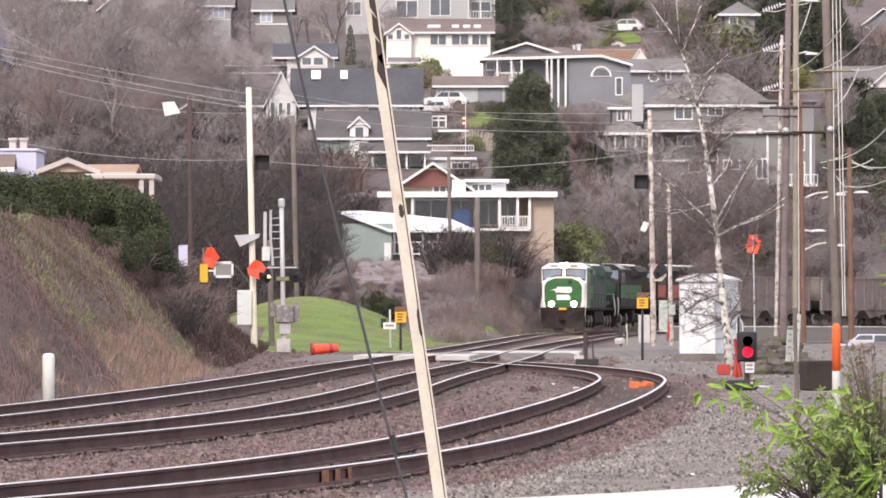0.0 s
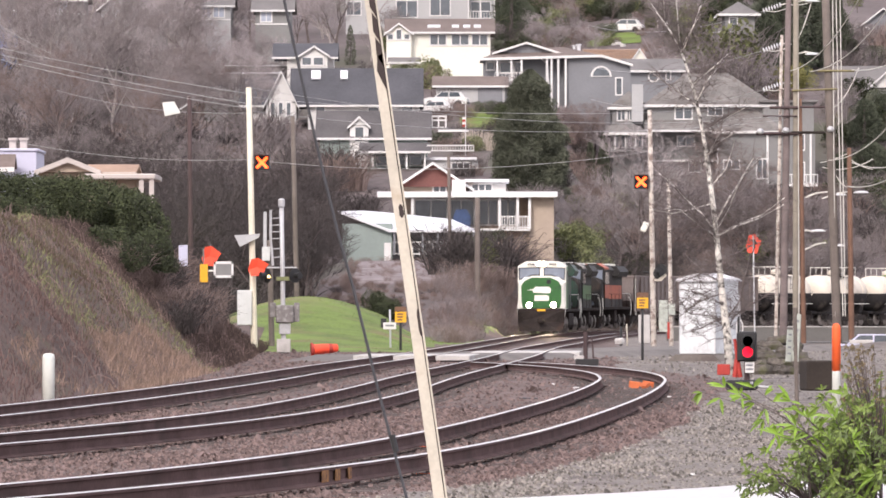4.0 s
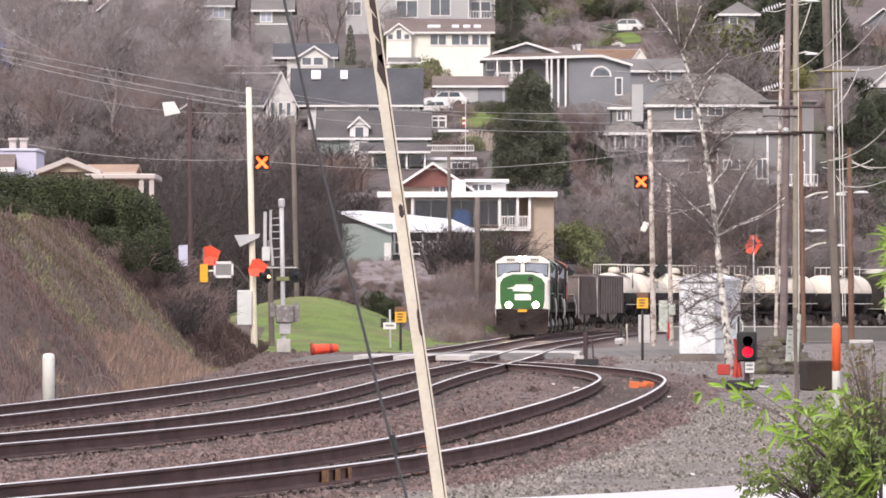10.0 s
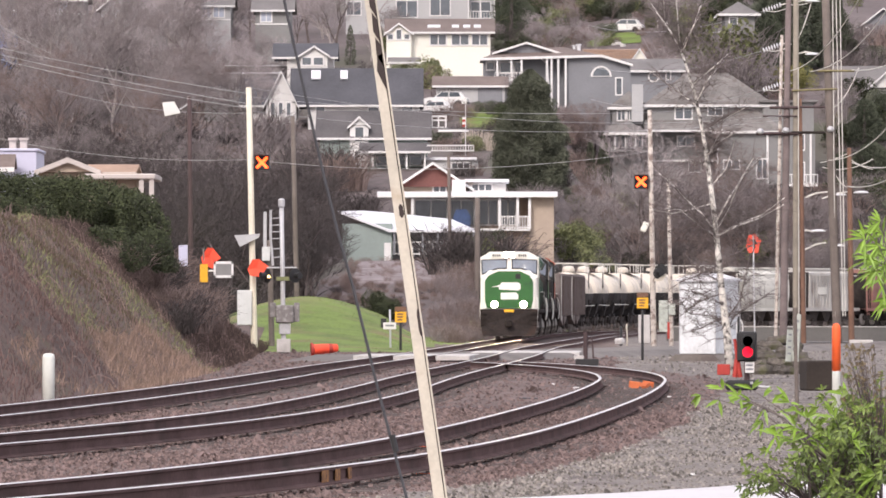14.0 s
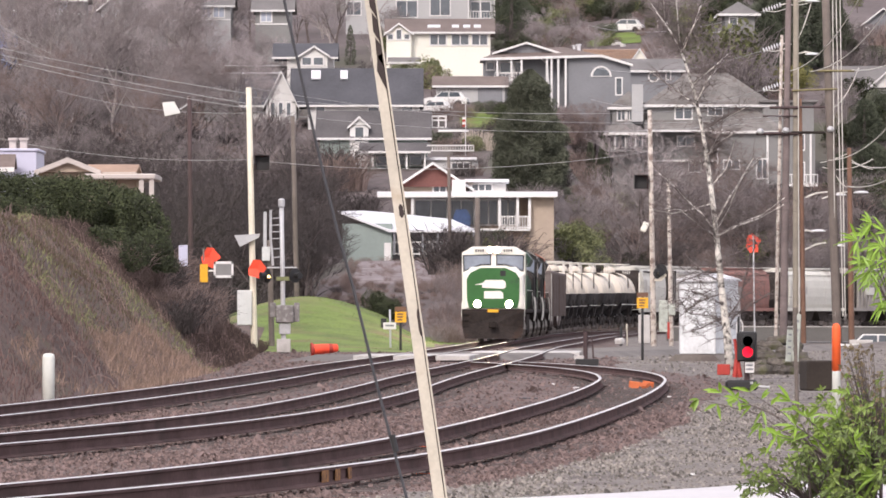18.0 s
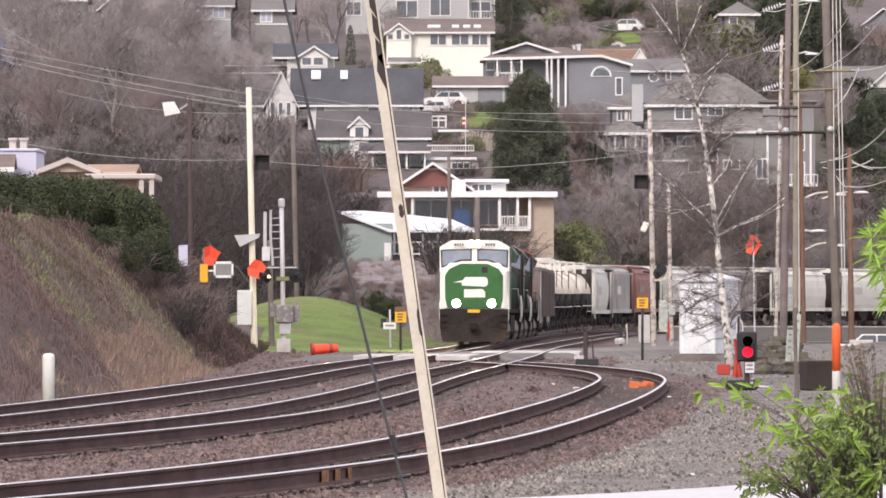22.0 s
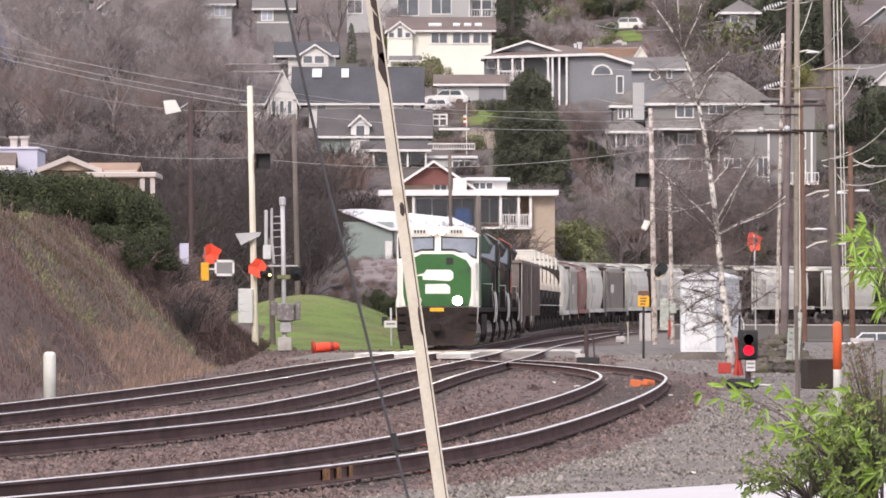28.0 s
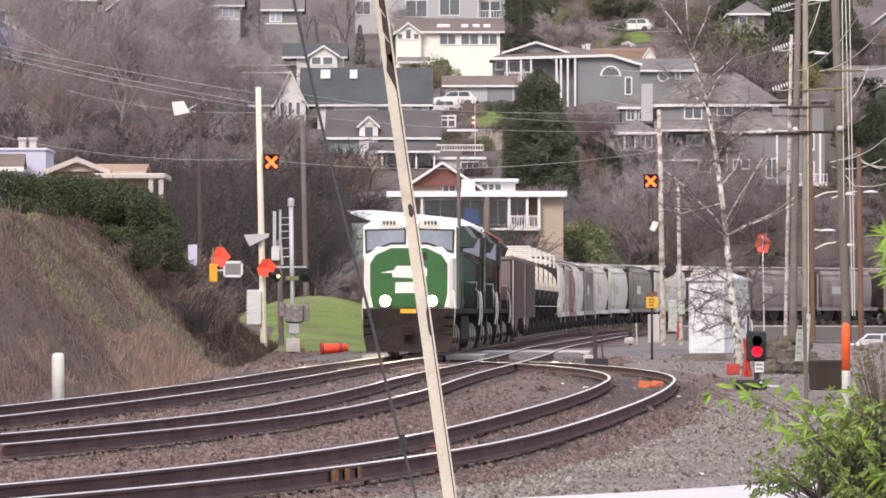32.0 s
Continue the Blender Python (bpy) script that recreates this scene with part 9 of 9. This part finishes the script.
# ---------- birch ----------
def birch_tree():
    D = 150
    b = thing("birch", "white-barked leafless birch beside the signal cabin", "tree", Matrix.Translation(at(1291, 655, D)), group="bare trees")
    o = b.matrix_basis.translation
    q = random.Random(91)

    def pt(u, v, dy=0.0):
        return at(u, v, D) - o + Vector((0, dy, 0))
    trunk = [pt(1292, 665), pt(1288, 600), pt(1278, 520), pt(1270, 440), pt(1263, 370), pt(1254, 300), pt(1244, 235), pt(1232, 175), pt(1216, 120), pt(1205, 90), pt(1200, 40), pt(1196, -20)]
    part("trunk", Mesh().tube(trunk, [0.125, 0.11, 0.092, 0.078, 0.07, 0.062, 0.052, 0.042, 0.03, 0.022, 0.014, 0.008], 10), "birch", b, "white bark with dark scars", True)
    limbs = [[(1262, 405), (1243, 380), (1215, 352), (1190, 330), (1172, 305)], [(1263, 415), (1240, 400), (1205, 372), (1180, 368)], [(1266, 412), (1290, 368), (1308, 318), (1330, 282)], [(1268, 420), (1300, 402), (1345, 386), (1388, 362)],
             [(1246, 292), (1262, 258), (1275, 232)], [(1233, 180), (1252, 142), (1280, 108)], [(1206, 96), (1226, 48), (1240, 10)], [(1280, 600), (1300, 560), (1320, 500), (1334, 430), (1348, 380)], [(1270, 440), (1250, 410), (1222, 380), (1190, 345), (1170, 300)], [(1272, 450), (1240, 430), (1200, 420), (1160, 400)],
             [(1263, 400), (1290, 350), (1320, 310), (1345, 280)], [(1266, 420), (1300, 400), (1350, 380), (1390, 350)], [(1244, 235), (1265, 220), (1290, 205), (1320, 190)], [(1250, 280), (1268, 255), (1300, 235)],
             [(1225, 150), (1262, 120), (1290, 95)], [(1205, 90), (1185, 55), (1162, 20), (1145, -15)], [(1205, 88), (1222, 55), (1240, 25)], [(1190, 62), (1178, 30), (1172, 0)], [(1262, 360), (1225, 370), (1190, 378), (1150, 372)],
             [(1275, 500), (1240, 480), (1215, 450)], [(1285, 580), (1260, 560), (1220, 555), (1200, 530)], [(1280, 540), (1240, 520), (1215, 515)], [(1300, 560), (1330, 540), (1360, 520)], [(1277, 520), (1235, 535), (1205, 560)], [(1272, 470), (1228, 490), (1202, 500)], [(1282, 560), (1245, 580), (1212, 590)], [(1283, 570), (1310, 530), (1316, 490), (1330, 450)], [(1236, 190), (1200, 160), (1150, 130)],
             [(1258, 330), (1285, 300), (1300, 250)], [(1275, 480), (1300, 450), (1340, 430), (1380, 425)]]
    for li in limbs:
        pts = [pt(u, v, q.uniform(-0.5, 0.5) * i) for i, (u, v) in enumerate(li)]
        n = len(pts)
        stout = li[0][1] < 430
        part("limb", Mesh().tube(pts, [(0.02 if stout else 0.014) * (1 - 0.8 * i / n) + 0.004 for i in range(n)], 6), "birch_limb" if stout else "birch_twig", b)
        tw = Mesh()
        for i in range(n - 1):
            for _ in range(16 if li[0][1] > 300 else 32):
                s = pts[i].lerp(pts[i + 1], q.random())
                dr = Vector((q.uniform(-1, 1), q.uniform(-0.6, 0.6), q.uniform(-0.5, 0.7))).normalized()
                L = q.uniform(0.25, 0.75)
                e = s + dr * L
                tw.tube([s, s + dr * L * 0.5 + Vector((0, 0, 0.04)), e], [0.008, 0.006, 0.003], 3, False)
                for _ in range(2):
                    s2 = s.lerp(e, q.uniform(0.3, 0.9))
                    tw.tube([s2, s2 + Vector((q.uniform(-1, 1), q.uniform(-0.5, 0.5), q.uniform(-0.6, 0.4))).normalized() * L * 0.5], [0.005, 0.002], 3, False)
        tagged(part("twig", tw, "birch_twig", b, "fine bare twigs"), kind="stuff")
    return b


birch_tree()


# ---------- foreground shrub ----------
BD = 17.0
shrub = thing("foreground_shrub", "leafy green shrub with narrow pointed leaves at the pavement", "shrub", Matrix.Translation((at(1520, 800, BD).x, BD, BASE_Z)))
so = shrub.matrix_basis.translation
q = random.Random(101)


def leaf(m, p, d, L, w):
    """A narrow pointed leaf, folded along its rib and drooping at the tip."""
    d = d.normalized()
    s = d.cross(Vector((q.uniform(-0.4, 0.4), -1, q.uniform(-0.5, 0.5)))).normalized()
    n = s.cross(d).normalized()
    a, b, c = p + d * L * 0.35, p + d * L * 0.7 - Vector((0, 0, L * 0.06)), p + d * L - Vector((0, 0, L * 0.18))
    k = len(m.v)
    m.v += [tuple(x) for x in (p, a + s * w, a - n * w * 0.35, a - s * w, b + s * w * 0.75, b - n * w * 0.25, b - s * w * 0.75, c)]
    m.f += [(k, k + 2, k + 1), (k, k + 3, k + 2), (k + 1, k + 2, k + 5, k + 4), (k + 2, k + 3, k + 6, k + 5), (k + 4, k + 5, k + 7), (k + 5, k + 6, k + 7)]


def spray(m, p, ang, n, L, w, fan=75):
    for i in range(n):
        a = radians(ang + q.uniform(-fan, fan) + (i / max(1, n - 1) - 0.5) * fan)
        leaf(m, p, Vector((math.cos(a), q.uniform(-0.5, 0.5), math.sin(a))), L * q.uniform(0.5, 1.2), w * q.uniform(0.8, 1.2))


def branch(name, root, tips, mat, sway, label, L=0.085, w=0.008, n=5, phase=0.0, period=3.1, stem_mat="bark", stem_r=0.0024, blown=None):
    """A stem with leaf sprays at its tips, swaying about its root, or leaning as a gust blows it. Points are view
    positions at the shrub.
    """
    ro = at(*root, BD) - so
    st, lv = Mesh(), Mesh()
    for u, v, ang in tips:
        t = at(u, v, BD + q.uniform(-0.3, 0.3)) - so - ro
        mid = t * 0.55 + Vector((0, 0, abs(t.x) * 0.12))
        st.tube([(0, 0, 0), mid, t], [stem_r, stem_r * 0.8, stem_r * 0.4], 5, False)
        spray(lv, t, ang, n, L, w)
        for f in (0.45, 0.7):
            spray(lv, mid.lerp(t, f), ang + q.uniform(-60, 60), 2, L * 0.8, w, 40)
    br = part(name, st, stem_mat, shrub, "thin stem")
    tagged(part("leaf_spray", lv, mat, br, label), kind="stuff")
    br.matrix_basis = Matrix.Translation(ro)
    rows = []
    for k in range(65):
        t = k * 0.5
        a = sway * (0.7 * math.sin(2 * math.pi * t / period + phase) + 0.4 * math.sin(2 * math.pi * t / 1.7 + phase * 2))
        if blown:
            a += ramp(t, blown)
        rows.append((t, Matrix.Translation(ro) @ pose(0, 0, 0, 0.4 * a, a, 0)))
    SWAYS.append((rows, br))
    return br


# main stems down to the soil
for u in (1430, 1470, 1500, 1535, 1560):
    a, b = at(u, 760, BD) - so, at(u + q.uniform(-20, 20), 900, BD) - so
    part("stem", Mesh().tube([a, b, Vector((b.x * 0.8, 0, 0))], [0.004, 0.006, 0.009], 6), "bark", shrub)
bright = "bright green pointed leaves"
branch("branch", (1480, 830), [(1280, 690, 180), (1240, 700, 185), (1330, 690, 90), (1350, 745, 200), (1310, 705, 200)], "leaf_bright", 1.6, bright, 0.062, 0.0048, 4, 0.3)
branch("branch", (1500, 840), [(1400, 710, 100), (1430, 740, 60), (1375, 770, 200), (1450, 790, 30), (1410, 755, 150)], "leaf_bright", 1.3, bright, 0.065, 0.005, 5, 1.1)
branch("branch", (1520, 870), [(1500, 700, 80), (1480, 740, 140), (1540, 720, 60), (1510, 780, 20), (1460, 770, 150)], "leaf_bright", 1.2, bright, 0.06, 0.0048, 5, 2.0)
branch("branch", (1560, 880), [(1530, 800, 150), (1560, 790, 80), (1500, 840, 200), (1550, 840, 180), (1565, 760, 100)], "leaf_bright", 1.0, bright, 0.075, 0.0062, 6, 2.6)
branch("branch", (1500, 890), [(1480, 860, 200), (1520, 875, 250), (1440, 800, 170), (1470, 830, 200)], "leaf_bright", 1.0, bright, 0.07, 0.0055, 5, 0.9)
# a loose bough that the wind swings in from the side
GUST = ((0, 16), (1, 16), (2, 12), (3, 24), (4, 28), (5.5, 23), (6.5, 9), (7.5, 16), (8.5, 22), (10, 9), (11, 0), (12, -7), (14, -6), (17, -7), (20, -7), (22, 0), (23, 3), (25, 4), (26.5, -2), (28, -12), (29.5, 0), (31, 6), (32, 2))
branch("bough", (1600, 600), [(1545, 420, 190), (1560, 480, 200), (1575, 390, 160), (1580, 520, 210), (1555, 450, 170), (1590, 440, 180), (1566, 410, 175), (1570, 465, 215)], "leaf_bright", 2.0, bright, 0.07, 0.0036, 8, 0.6, 2.3, blown=GUST)
branch("bough", (1640, 620), [(1590, 460, 170), (1600, 520, 200), (1590, 400, 150), (1580, 430, 190)], "leaf_bright", 1.8, bright, 0.07, 0.0036, 8, 1.4, 2.6, blown=GUST)
dark_l = "dark green small pointed leaves"
for i, (root, box_, cnt, mat, L) in enumerate((((1430, 890), (1310, 785, 1470, 880), 26, "leaf_olive", 0.028), ((1460, 890), (1400, 770, 1520, 880), 26, "leaf_dark", 0.028), ((1530, 890), (1440, 770, 1580, 890), 40, "leaf_dark", 0.03),
                                              ((1540, 880), (1470, 730, 1575, 830), 46, "leaf_dark", 0.028), ((1560, 860), (1490, 610, 1575, 740), 46, "leaf_red", 0.017), ((1550, 860), (1500, 650, 1575, 790), 44, "leaf_olive", 0.018),
                                              ((1400, 890), (1300, 840, 1400, 880), 8, "leaf_dark", 0.03), ((1480, 890), (1400, 720, 1560, 890), 48, "leaf_olive", 0.034), ((1540, 890), (1450, 690, 1575, 880), 52, "leaf_olive", 0.032))):
    u0, v0, u1, v1 = box_
    branch("branch", root, [(q.uniform(u0, u1), q.uniform(v0, v1), q.uniform(100, 260)) for _ in range(int(cnt * 1.5))], mat, 0.7,
           {"leaf_dark": dark_l, "leaf_red": "small brownish olive leaves", "leaf_olive": "olive green leaves"}[mat], L * 0.78, L * 0.11, 6, i * 0.8, 3.4, "bark", 0.0018)

motions()
